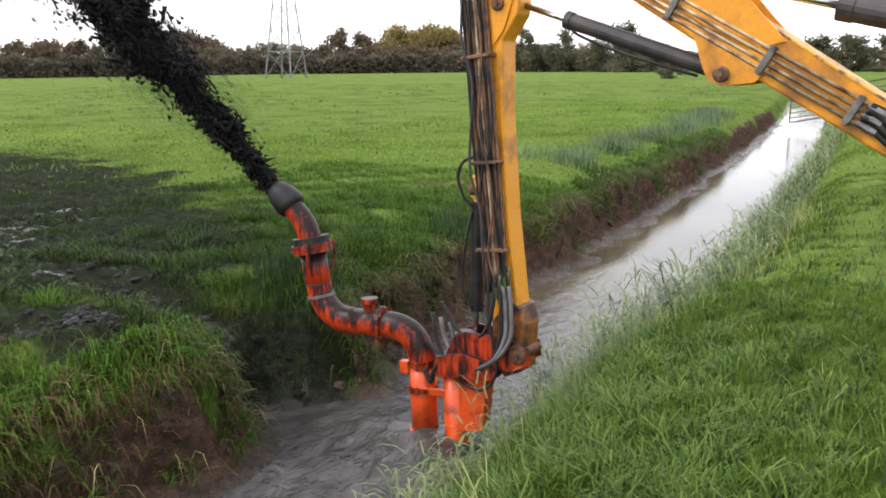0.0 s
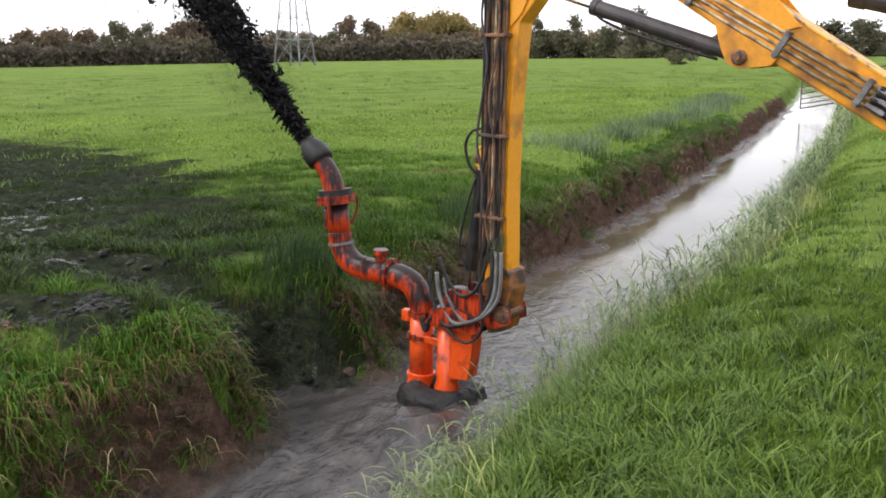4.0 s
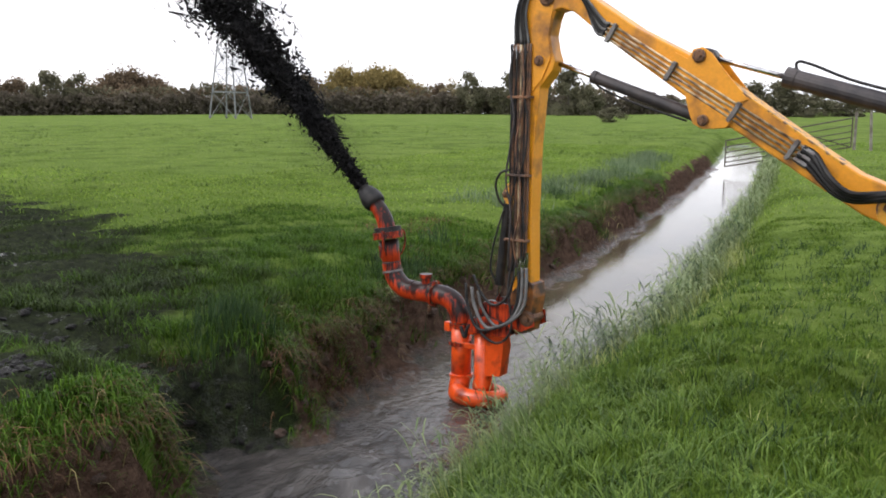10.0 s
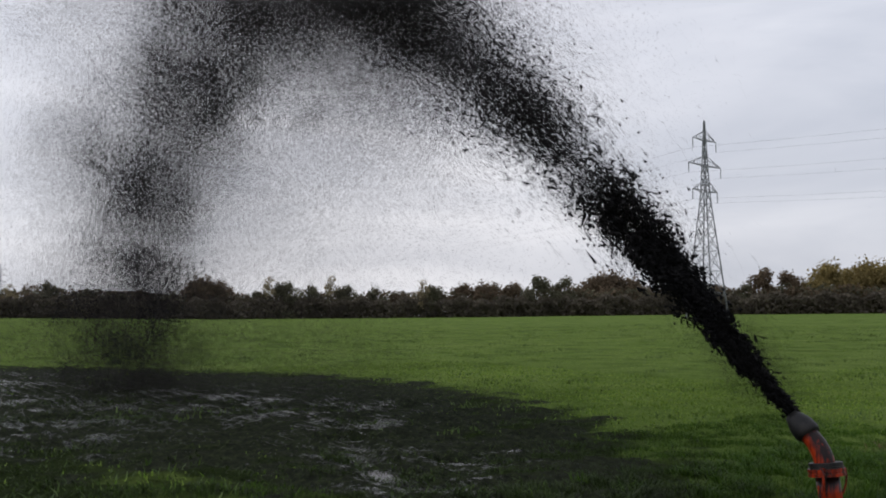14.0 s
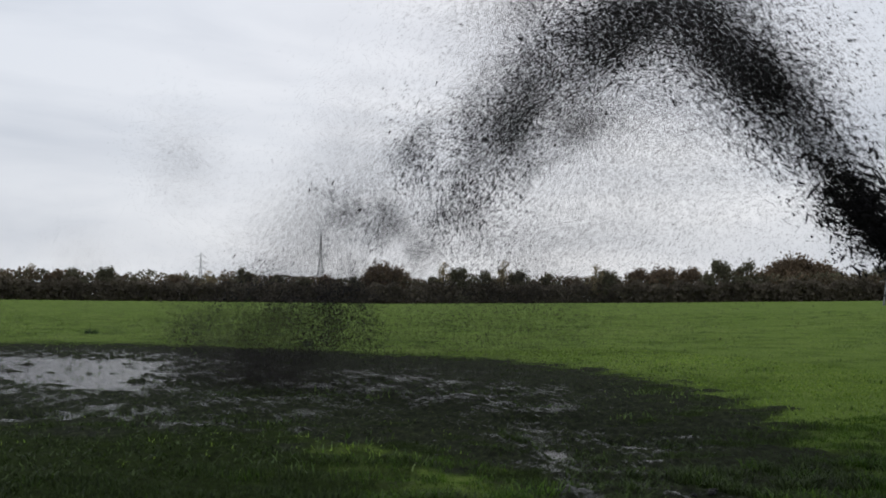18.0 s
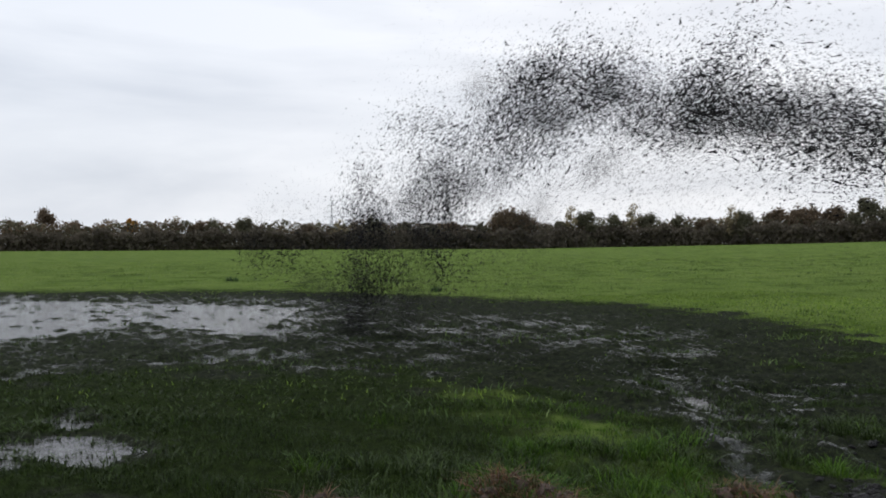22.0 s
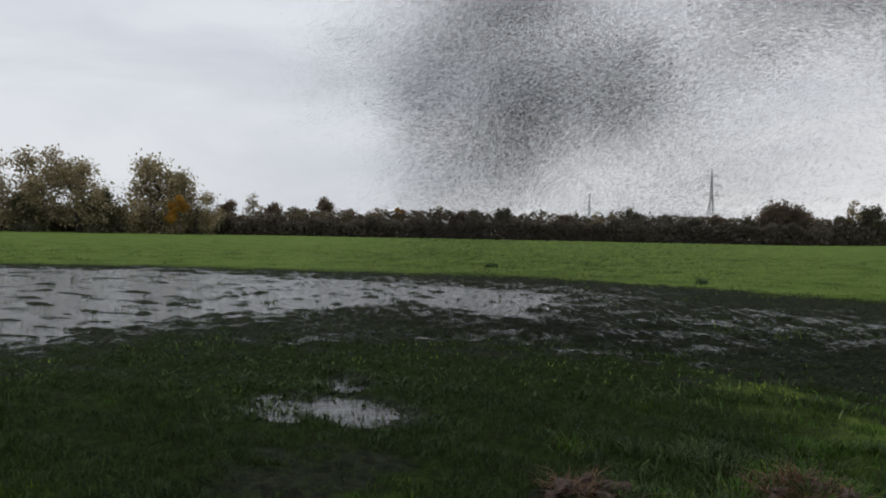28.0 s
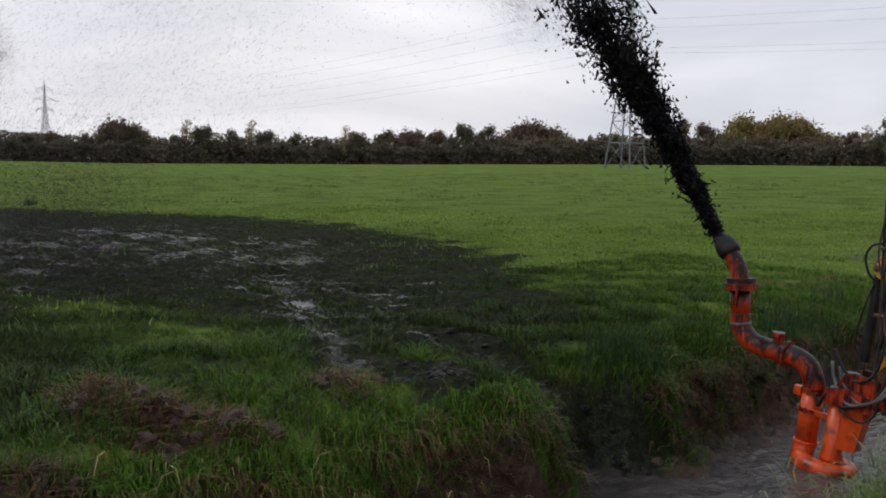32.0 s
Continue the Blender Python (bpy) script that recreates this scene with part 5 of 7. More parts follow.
def build_pylon(height, base, name="electricity_pylon"):
    """A lattice tower with three pairs of arms."""
    py = new(name)
    tagged(py, "grey steel lattice electricity pylon standing in the field", "pylon")
    lv = [0, 0.13, 0.24, 0.34, 0.43, 0.51, 0.58, 0.65, 0.72, 0.79, 0.86, 0.93, 1.0]

    def half(f):
        return base / 2 * (1 - f / 0.62 * 0.78) if f < 0.62 else base / 2 * 0.22 * (1 - (f - 0.62) / 0.38 * 0.85)

    def corner(f, i):
        h = half(f)
        return Vector(((h, h, -h, -h)[i], (h, -h, -h, h)[i], height * f))

    r = 0.085 * base / 4.6
    for i in range(4):
        part("leg", tube([corner(f, i) for f in lv], [r * (1.5 - 0.9 * f) for f in lv], 4), M_STEEL, py)
    bm = bmesh.new()
    for f, g in zip(lv, lv[1:]):
        for i in range(4):
            j = (i + 1) % 4
            tube([corner(f, i), corner(g, j)], r * 0.62, 3, bm)
            tube([corner(f, j), corner(g, i)], r * 0.62, 3, bm)
            tube([corner(g, i), corner(g, j)], r * 0.5, 3, bm)
    part("bracing", bm, M_STEEL, py)
    tips = []
    for f, reach in ((0.64, 3.4), (0.77, 4.4), (0.90, 3.2)):
        for s in (-1, 1):
            bm = bmesh.new()
            tip = Vector((0, s * reach, height * f + 0.1))
            h = half(f)
            for x in (-h, h):
                tube([(x, s * h, height * f), tip], r * 0.8, 3, bm)
                tube([(x, s * h, height * (f + 0.045)), tip], r * 0.7, 3, bm)
                for q in (0.35, 0.65):
                    tube([Vector((x, s * h, height * f)).lerp(tip, q), Vector((x, s * h, height * (f + 0.045))).lerp(tip, q)], r * 0.5, 3, bm)
            arm = part("crossarm", bm, M_STEEL, py)
            part("insulator", tube([tip, tip - Vector((0, 0, 1.6))], 0.07, 5), M_CABLE, arm)
            tips.append(tip - Vector((0, 0, 1.6)))
    bm = tube([corner(0.13, 0), corner(0.13, 1), corner(0.13, 2), corner(0.13, 3), corner(0.13, 0)], r * 1.2, 4)
    part("guard_frame", bm, M_STEEL, py)
    return py, tips


def build_far():
    build_hedge()
    build_far_hedge()
    build_belt("scrub_belt", M_BUSH, "dull green scrub grown together above the hedge", 61, 48000, 4.9, 8.0)
    build_belt("scrub_belt", M_BROWNL, "browning scrub grown together above the hedge", 65, 44000, 4.7, 8.2)
    protos = {
        "bush": build_tree("hedgerow_bush", "dark rounded hedgerow bush beyond the field", M_BUSH, 8.0, 9.0, 14, 4200, 0.29, 1, 0.15, 0.02),
        "bush2": build_tree("hedgerow_tree", "dull green hedgerow tree with an uneven crown", M_BUSH, 8.6, 7.5, 11, 3400, 0.28, 2, 0.16, 0.05),
        "brown": build_tree("hedgerow_tree", "browning autumn tree in the far hedge", M_BROWNL, 8.3, 8.0, 12, 3400, 0.28, 3, 0.16, 0.05),
        "olive": build_tree("poplar", "tall tree with yellowing olive leaves behind the hedge", M_OLIVE, 9.4, 10.0, 24, 9000, 0.29, 4, 0.2, 0.08),
        "dome": build_tree("copse_tree", "broad brown-green copse tree behind the hedge", M_BROWNL, 9.2, 11.0, 28, 8000, 0.28, 5, 0.2, 0.1, 1, True),
        "twig": build_tree("thin_tree", "nearly bare thin tree against the sky", M_WILLOW, 8.5, 5.0, 9, 600, 0.20, 6, 0.12, 0.35),
        "orange": build_tree("small_orange_tree", "small tree with bright orange autumn leaves", M_ORANGE, 7.8, 4.5, 9, 1400, 0.26, 7, 0.12, 0.3),
        "willow": build_tree("willow", "tall willow with pale thinning leaves and bare stems", M_WILLOW, 15.5, 14.0, 13, 6500, 0.30, 8, 0.34, 0.16, 3),
        "willow2": build_tree("willow", "tall rounded willow with brown-green leaves", M_WILLOW, 14.8, 15.0, 17, 8500, 0.32, 9, 0.36, 0.06, 2),
    }
    used = set()

    def put(kind, deg, dist, scale=1.0, tall=1.0, turn=0.0):
        if kind not in used:
            used.add(kind)
            x, y, z = at_bearing(deg, dist)
            protos[kind].matrix_basis = pose(x, y, z - 0.1, 0, 0, turn)
            protos[kind].scale = (scale * 1.1, scale * 1.1, scale * tall * 1.22)
        else:
            plant(protos[kind], deg, dist, scale, tall, turn)

    # from the ditch end round to the willows
    for row in (("bush", 16.0, 200, 1.0, 1.0), ("bush2", 14.6, 195, 0.8, 0.8), ("bush", 17.8, 206, 0.8, 0.85), ("bush2", 20.0, 214, 0.95, 0.98), ("bush2", 22.3, 214, 0.95, 1.0), ("bush", 21.0, 222, 0.7, 0.9),
                ("twig", 23.7, 218, 0.9, 0.95), ("twig", 18.9, 217, 0.8, 0.85), ("brown", 24.4, 222, 0.8, 0.9),
                ("olive", 26.3, 232, 0.9, 0.86), ("olive", 27.6, 233, 1.0, 0.98), ("olive", 28.9, 233, 1.05, 1.0), ("olive", 30.2, 234, 1.05, 0.98), ("olive", 31.3, 233, 0.85, 0.88),
                ("brown", 32.9, 226, 0.95, 1.0), ("brown", 34.4, 226, 1.0, 1.02), ("bush2", 35.6, 224, 0.8, 0.85), ("brown", 37.0, 228, 0.8, 0.85), ("bush", 38.7, 226, 0.85, 0.85), ("bush", 39.9, 228, 0.8, 0.75),
                ("dome", 41.6, 232, 0.7, 0.8), ("dome", 42.6, 233, 0.95, 0.95), ("dome", 44.0, 234, 1.05, 1.0), ("dome", 45.2, 233, 0.95, 0.92), ("bush2", 46.9, 223, 0.95, 0.95), ("bush", 48.6, 223, 0.95, 1.0),
                ("brown", 50.3, 224, 0.9, 0.9), ("dome", 52.0, 228, 0.95, 0.86), ("brown", 53.6, 226, 0.9, 0.9), ("bush", 55.6, 222, 0.8, 0.95), ("twig", 56.2, 220, 0.9, 1.0), ("brown", 57.8, 224, 0.75, 0.8), ("bush2", 59.3, 223, 0.85, 0.85),
                ("bush", 61.3, 222, 0.85, 0.9), ("twig", 62.2, 220, 1.0, 1.0), ("bush2", 63.4, 222, 0.85, 0.9), ("bush", 65.2, 222, 0.9, 0.95), ("twig", 66.2, 220, 1.0, 0.98), ("bush", 67.0, 223, 0.75, 0.85),
                ("dome", 69.3, 226, 0.74, 1.18), ("dome", 70.6, 226, 0.80, 1.22), ("bush2", 72.4, 222, 0.8, 0.8), ("brown", 74.0, 223, 0.8, 0.82), ("bush", 75.6, 222, 0.75, 0.8), ("bush", 77.2, 222, 0.8, 0.8),
                ("bush2", 79.6, 221, 0.85, 0.92), ("brown", 80.6, 221, 0.6, 0.9), ("twig", 81.6, 220, 0.8, 0.9), ("brown", 83.8, 223, 0.75, 0.78), ("bush2", 86.0, 222, 0.65, 0.82), ("bush", 87.7, 221, 0.75, 1.0), ("bush2", 89.6, 222, 0.8, 0.88),
                ("brown", 90.7, 223, 0.7, 0.95), ("twig", 92.0, 230, 0.9, 0.9), ("orange", 94.7, 228, 0.85, 0.98), ("brown", 93.3, 232, 0.7, 0.85), ("brown", 96.3, 232, 0.7, 0.85), ("brown", 98.0, 232, 0.75, 0.9), ("brown", 99.7, 232, 0.9, 1.05),
                ("bush2", 101.4, 230, 0.75, 0.9), ("brown", 103.0, 230, 0.8, 0.98), ("twig", 104.2, 230, 1.0, 1.0), ("brown", 105.8, 228, 0.85, 0.95), ("orange", 108.9, 196, 0.95, 0.95), ("willow", 107.9, 205, 0.62, 0.85),
                ("willow2", 110.6, 204, 0.95, 0.98), ("bush", 113.4, 203, 0.9, 0.95), ("willow", 114.6, 204, 0.85, 1.0), ("willow", 116.9, 205, 0.95, 1.02), ("bush", 117.7, 202, 0.8, 0.9), ("willow2", 119.8, 206, 0.9, 1.0), ("willow", 122.0, 207, 1.0, 1.0),
                ("bush2", 13.2, 108, 0.42, 0.42), ("bush", 4.6, 150, 0.8, 0.66), ("bush", 3.0, 152, 0.85, 0.62), ("bush2", 1.2, 150, 0.85, 0.6), ("bush", -0.8, 155, 0.7, 0.42), ("bush2", 1.0, 140, 0.45, 0.3)):
        put(*row, turn=(row[1] * 97) % 360)
    p1, tips = build_pylon(31.0, 4.6)
    line = [(148.0, 129.0), (-85.0, 109.5), (-318.0, 88.5), (-592.0, 83.0)]
    turn = math.degrees(math.atan2(21, 233)) * 1.0
    p1.matrix_basis = pose(line[1][0], line[1][1], far_z(*line[1]), 0, 0, turn)
    for i, s in ((2, 0.86), (3, 1.0)):
        q = copy_thing(p1, pose(line[i][0], line[i][1], far_z(*line[i]), 0, 0, turn))
        q.scale = (s, s, s)
    for deg, dist, s in ((-3.8, 480, 0.8), (7.0, 900, 0.8), (11.0, 900, 0.75), (-2.2, 1000, 0.6)):
        x, y, z = at_bearing(deg, dist)
        q = copy_thing(p1, pose(x, y, z, 0, 0, 40))
        q.scale = (s, s, s)
    c, sn = math.cos(radians(turn)), math.sin(radians(turn))
    heads = []
    for i, (x, y) in enumerate(line):
        z, s = far_z(x, y), (1.0, 1.0, 0.86, 1.0)[i]
        heads.append([Vector((x + (t.x * c - t.y * sn) * s, y + (t.x * sn + t.y * c) * s, z + t.z * s)) for t in tips])
    lines = new("power_line")
    tagged(lines, "thin overhead power cables strung between the pylons", "power line")
    for a, b in zip(heads, heads[1:]):
        for p, q in zip(a, b):
            pts = [p.lerp(q, k / 14) - Vector((0, 0, 4.5 * 4 * (k / 14) * (1 - k / 14))) for k in range(15)]
            part("cable", tube(pts, 0.012, 4), M_CABLE, lines)


build_far()


# ---------------------------------------------------------------- gate across the ditch end
def build_gate():
    gate = new("field_gate")
    tagged(gate, "rusty tubular field gate sagging over the ditch beside its post", "gate")
    y = 38.0
    gz = float(ground_z(np.array([1.0]), np.array([y]))[0])
    a, b = Vector((1.05, y, gz + 0.12)), Vector((-3.6, y - 1.2, gz - 0.75))
    up = Vector((0, 0, 1.15))
    for k in range(6):
        f = (0, 0.16, 0.34, 0.54, 0.76, 1.0)[k]
        part("rail", tube([a + up * f, b + up * f * 0.92], 0.022 if 0 < k < 5 else 0.028, 6), M_GATE, gate)
    for f in (0, 0.5, 1.0):
        p = a.lerp(b, f)
        part("stile", tube([p, p + up * (1 - 0.08 * f)], 0.028, 6), M_GATE, gate)
    part("brace", tube([a, a.lerp(b, 0.5) + up * 0.96], 0.02, 6), M_GATE, gate)
    for dx, h, lean in ((0.12, 1.5, 0.0), (0.75, 1.7, -0.12)):
        post = part("gate_post", tube([(a.x + dx, y, gz - 0.3), (a.x + dx + lean, y, gz + h)], [0.06, 0.05], 8), M_POST)
        tagged(post, "weathered wooden gate post in the grass", "post")


build_gate()


# ---------------------------------------------------------------- grass
def blades(name, x, y, h, w, mat, label, seed, lean=0.5, heading=None, sink=0.02, kind="grass", curve=0.5, fine=False, drop=0.0):
    """Many bent, tapered blades as one mesh; drop lets the tips hang back down."""
    rs = np.random.RandomState(seed)
    n = len(x)
    z = ground_z(x, y) - sink
    a = rs.uniform(0, 2 * math.pi, n) if heading is None else heading + rs.normal(0, 0.6, n)
    reach = h * lean * rs.uniform(0.15, 1.2, n)
    dx, dy = np.cos(a), np.sin(a)
    b = a + math.pi / 2 + rs.normal(0, 0.5, n)
    sx, sy = np.cos(b) * w * 0.5, np.sin(b) * w * 0.5
    v = np.empty((n, 7, 3))
    for i, (f, r, k) in enumerate(((0.0, 0.0, 1.0), (0.45, 0.28, 0.85), (0.8, 0.62, 0.55))):
        cx, cy, cz = x + dx * reach * r, y + dy * reach * r, z + h * ((1 - drop) * f * (1 - 0.18 * r * curve) + drop * (0.0, 0.42, 0.40)[i])
        v[:, 2 * i] = np.stack([cx - sx * k, cy - sy * k, cz], 1)
        v[:, 2 * i + 1] = np.stack([cx + sx * k, cy + sy * k, cz], 1)
    v[:, 6] = np.stack([x + dx * reach, y + dy * reach, z + h * ((1 - drop) * (1 - 0.35 * curve * np.clip(reach / h, 0, 1)) - 0.15 * drop)], 1)
    o = np.arange(n)[:, None] * 7
    if fine or drop:
        f = np.concatenate([o + t for t in ((0, 1, 3), (0, 3, 2), (2, 3, 5), (2, 5, 4), (4, 5, 6))])
    else:
        v = v[:, (0, 1, 2, 3, 6)]
        o = np.arange(n)[:, None] * 5
        f = np.concatenate([o + t for t in ((0, 1, 3), (0, 3, 2), (2, 3, 4))])
    ob = from_arrays(name, v.reshape(-1, 3), f, mat)
    return tagged(ob, label, kind, kind="stuff")


def ribbons(p, az, length, width, up, fall):
    """Tapered ribbons from points p: they leave at the slope up and arch over by fall; seven corners each."""
    dx, dy = np.cos(az), np.sin(az)
    sx, sy = -dy * width * 0.5, dx * width * 0.5
    v = np.empty((len(p), 7, 3))
    for i, (f, k) in enumerate(((0.0, 0.7), (0.4, 1.0), (0.75, 0.7))):
        c = np.stack([p[:, 0] + dx * length * f * 0.8, p[:, 1] + dy * length * f * 0.8, p[:, 2] + length * (up * f - fall * f * f)], 1)
        v[:, 2 * i] = c - np.stack([sx * k, sy * k, 0 * sx], 1)
        v[:, 2 * i + 1] = c + np.stack([sx * k, sy * k, 0 * sx], 1)
    v[:, 6] = np.stack([p[:, 0] + dx * length * 0.8, p[:, 1] + dy * length * 0.8, p[:, 2] + length * (up - fall)], 1)
    o = np.arange(len(p))[:, None] * 7
    return v.reshape(-1, 3), np.concatenate([o + t for t in ((0, 1, 3), (0, 3, 2), (2, 3, 5), (2, 5, 4), (4, 5, 6))])


def reeds(name, x, y, h, width, mat, label, seed):
    """Reed stems with long leaves that leave the stem one above another and droop."""
    rs = np.random.RandomState(seed)
    n = len(x)
    foot = np.stack([x, y, ground_z(x, y) - 0.03], 1)
    lean = math.pi * 0.95 + rs.normal(0, 0.9, n)
    tilt = rs.uniform(0.05, 0.55, n)
    way = np.stack([np.cos(lean) * tilt, np.sin(lean) * tilt, np.ones(n)], 1) * h[:, None]
    side = np.stack([-np.sin(lean), np.cos(lean), 0 * lean], 1) * width * 0.3
    stem = np.stack([foot - side, foot + side, foot + way * 0.6 - side * 0.8, foot + way * 0.6 + side * 0.8, foot + way], 1).reshape(-1, 3)
    o = np.arange(n)[:, None] * 5
    sets, base = [(stem, np.concatenate([o + t for t in ((0, 1, 3), (0, 3, 2), (2, 3, 4))]))], 0
    for k in range(5):
        p = foot + way * (0.30 + 0.15 * k + rs.uniform(-0.05, 0.05, n))[:, None]
        az = lean + rs.normal(0, 1.3, n)
        sets.append(ribbons(p, az, h * rs.uniform(0.28, 0.55, n), width * rs.uniform(0.9, 1.8, n), rs.uniform(0.5, 1.3, n), rs.uniform(0.5, 1.3, n)))
    v, f = [], []
    for a, b in sets:
        v.append(a)
        f.append(b + base)
        base += len(a)
    return tagged(from_arrays(name, np.concatenate(v), np.concatenate(f), mat), label, "reeds", kind="stuff")


def scatter(n, x0, x1, y0, y1, seed, keep):
    rs = np.random.RandomState(seed)
    x, y = rs.uniform(x0, x1, n), rs.uniform(y0, y1, n)
    k = rs.rand(n) < keep(x, y)
    return x[k], y[k]


def clumps(cx, cy, per, spread, seed):
    rs = np.random.RandomState(seed)
    x = np.repeat(cx, per) + rs.normal(0, spread, len(cx) * per)
    y = np.repeat(cy, per) + rs.normal(0, spread, len(cx) * per)
    return x, y


HEAPS = [(-5.15, 0.95, 0.34), (-4.75, 1.2, 0.36), (-4.45, 1.15, 0.26), (-4.30, 1.60, 0.26), (-4.65, 2.66, 0.32), (-5.2, -0.40, 0.26), (-4.15, 0.3, 0.26)]


def off_heaps(x, y):
    k = np.ones(np.shape(x))
    for hx, hy, r in HEAPS:
        k = np.minimum(k, np.clip((np.hypot(x - hx, (y - hy) * 1.2) - 0.55 * r) / (0.45 * r), 0.35, 1))
    return k


def clean(x, y):
    """How freely grass grows: little of it on mud and none on bare bank or in the ditch."""
    u = x - ditch_shift(y)
    k = 1 - np.clip(mud_weight(x, y) * 1.5 - 0.35, 0, 1) * np.clip(0.66 + 0.42 * field_noise(x, y, 0.7, 52), 0.2, 0.93)
    k = k * (1 - np.clip(pool_depth(x, y - 0.05) * 4, 0, 1)) * (1 - np.clip(glisten(x, y, mud_weight(x, y)) * 1.7 - 0.3, 0, 0.95))
    edge = -3.86 + lip_reach(y) - 0.16 * np.clip((y - 6.0) / 1.5, 0, 1) + 0.14 * field_noise(x, y, 1.1, 21)
    return k * ((u < edge) | (u - right_shift(y) > -1.72)) * off_heaps(x, y)


def splashed(x, y):
    """How likely a blade is dark with slurry: in and round the mud, and on the near edge of the field under the jet."""
    return np.clip(splash(x, y) * 1.2 + 0.22 * field_noise(x, y, 2.0, 51), 0, 0.996)


def build_grass():
    rs = np.random.RandomState(77)
    # right bank: short close turf, with longer wet grass towards the water laid over in swirls
    x, y = scatter(170000, -1.8, 2.4, 1.2, 6.8, 1, clean)
    tall = np.clip(0.80 + 0.34 * field_noise(x, y, 0.6, 31) + 0.22 * field_noise(x, y, 0.2, 30), 0.3, 1.8)
    lay = 2.2 * field_noise(x, y, 1.1, 37) + 1.5
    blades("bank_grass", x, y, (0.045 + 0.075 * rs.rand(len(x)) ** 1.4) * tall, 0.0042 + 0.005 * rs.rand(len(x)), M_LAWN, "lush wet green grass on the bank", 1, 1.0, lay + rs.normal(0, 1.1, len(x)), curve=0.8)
    x, y = scatter(90000, -1.8, 1.6, 1.2, 7.5, 42, lambda x, y: clean(x, y) * np.clip(0.22 - 0.40 * x - 0.30 * (y - 4) + 0.6 * field_noise(x, y, 0.75, 43), 0, 1) ** 1.3)
    h = (0.08 + 0.13 * rs.rand(len(x)) ** 1.3) * np.clip(0.95 + 0.35 * field_noise(x, y, 0.35, 46), 0.5, 1.5)
    blades("long_grass", x, y, h, 0.0045 + 0.005 * rs.rand(len(x)), M_LUSH, "long wet grass laid over in swirls on the bank", 43, 1.15, 2.6 * field_noise(x, y, 0.9, 47) + 1.9 + rs.normal(0, 0.7, len(x)), fine=True, curve=1.2, drop=0.35)
    # the bank goes on behind and beside
    x, y = scatter(60000, -1.8, 6.0, -7.0, 1.2, 44, clean)
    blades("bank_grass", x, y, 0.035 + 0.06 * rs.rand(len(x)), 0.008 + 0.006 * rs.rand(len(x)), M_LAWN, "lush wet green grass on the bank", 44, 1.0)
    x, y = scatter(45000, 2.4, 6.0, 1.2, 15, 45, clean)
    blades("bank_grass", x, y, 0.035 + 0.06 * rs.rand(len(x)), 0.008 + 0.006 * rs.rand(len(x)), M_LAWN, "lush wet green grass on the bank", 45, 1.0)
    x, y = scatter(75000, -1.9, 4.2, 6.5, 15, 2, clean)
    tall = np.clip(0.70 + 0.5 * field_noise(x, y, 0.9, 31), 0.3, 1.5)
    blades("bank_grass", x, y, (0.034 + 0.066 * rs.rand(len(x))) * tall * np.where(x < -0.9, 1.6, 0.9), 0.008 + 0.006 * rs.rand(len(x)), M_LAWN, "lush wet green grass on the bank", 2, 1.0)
    # farther bank in the paler M_GRASS: its grazing sheen is put into the colour
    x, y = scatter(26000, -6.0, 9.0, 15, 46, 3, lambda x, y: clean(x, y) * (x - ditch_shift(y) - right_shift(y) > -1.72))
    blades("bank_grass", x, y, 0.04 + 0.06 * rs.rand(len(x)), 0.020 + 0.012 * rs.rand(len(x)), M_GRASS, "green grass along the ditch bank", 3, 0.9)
    # bleached and darker blades among it
    x, y = scatter(7000, -1.8, 2.0, 1.2, 9, 4, lambda x, y: clean(x, y) * np.clip(0.3 + field_noise(x, y, 0.8, 32), 0.06, 1))
    blades("pale_grass", x, y, 0.04 + 0.07 * rs.rand(len(x)), 0.004 + 0.003 * rs.rand(len(x)), M_PALE, "bleached pale blades in the bank grass", 4, 1.2)
    x, y = scatter(30000, -1.7, 2.2, 1.2, 12, 41, lambda x, y: clean(x, y) * np.clip(field_noise(x, y, 0.6, 38) * 1.6 - 0.35 + 1.3 * np.exp(-((x - 0.1) ** 2 + (y - 4.2) ** 2) / 0.08), 0, 1))
    blades("dark_grass", x, y, 0.06 + 0.10 * rs.rand(len(x)), 0.006 + 0.004 * rs.rand(len(x)), M_RUSH, "darker coarse tufts in the bank grass", 41, 0.8)
    # reeds and long grass leaning over the water
    cx, cy = scatter(200, -1.8, -1.1, 1.8, 14, 5, lambda x, y: np.clip(0.4 + 0.9 * field_noise(x, y, 1.2, 33), 0.03, 1))
    cx = cx + right_shift(cy)
    x, y = clumps(cx, cy, 24, 0.07, 5)
    blades("ditch_reed", x, y, 0.10 + 0.24 * rs.rand(len(x)) ** 1.6, 0.005 + 0.004 * rs.rand(len(x)), M_REED, "grey-green reed grass leaning over the water", 5, 0.7, math.pi * 0.9 + rs.normal(0, 0.9, len(x)), kind="reeds", fine=True, curve=1.0)
    x, y = clumps(cx[::2] + 0.2, cy[::2], 16, 0.1, 51)
    blades("ditch_reed", x, y, 0.10 + 0.22 * rs.rand(len(x)), 0.006 + 0.004 * rs.rand(len(x)), M_PALE, "bleached reed grass at the water's edge", 51, 0.9, math.pi * 0.85 + rs.normal(0, 1.0, len(x)), kind="reeds", fine=True, curve=1.0)
    cx, cy = scatter(150, -1.85, -1.2, 10, 40, 6, lambda x, y: np.clip(0.35 + 0.9 * field_noise(x, y, 1.9, 34), 0.03, 1))
    cx = cx + ditch_shift(cy) + right_shift(cy)
    x, y = clumps(cx, cy, 22, 0.12, 6)
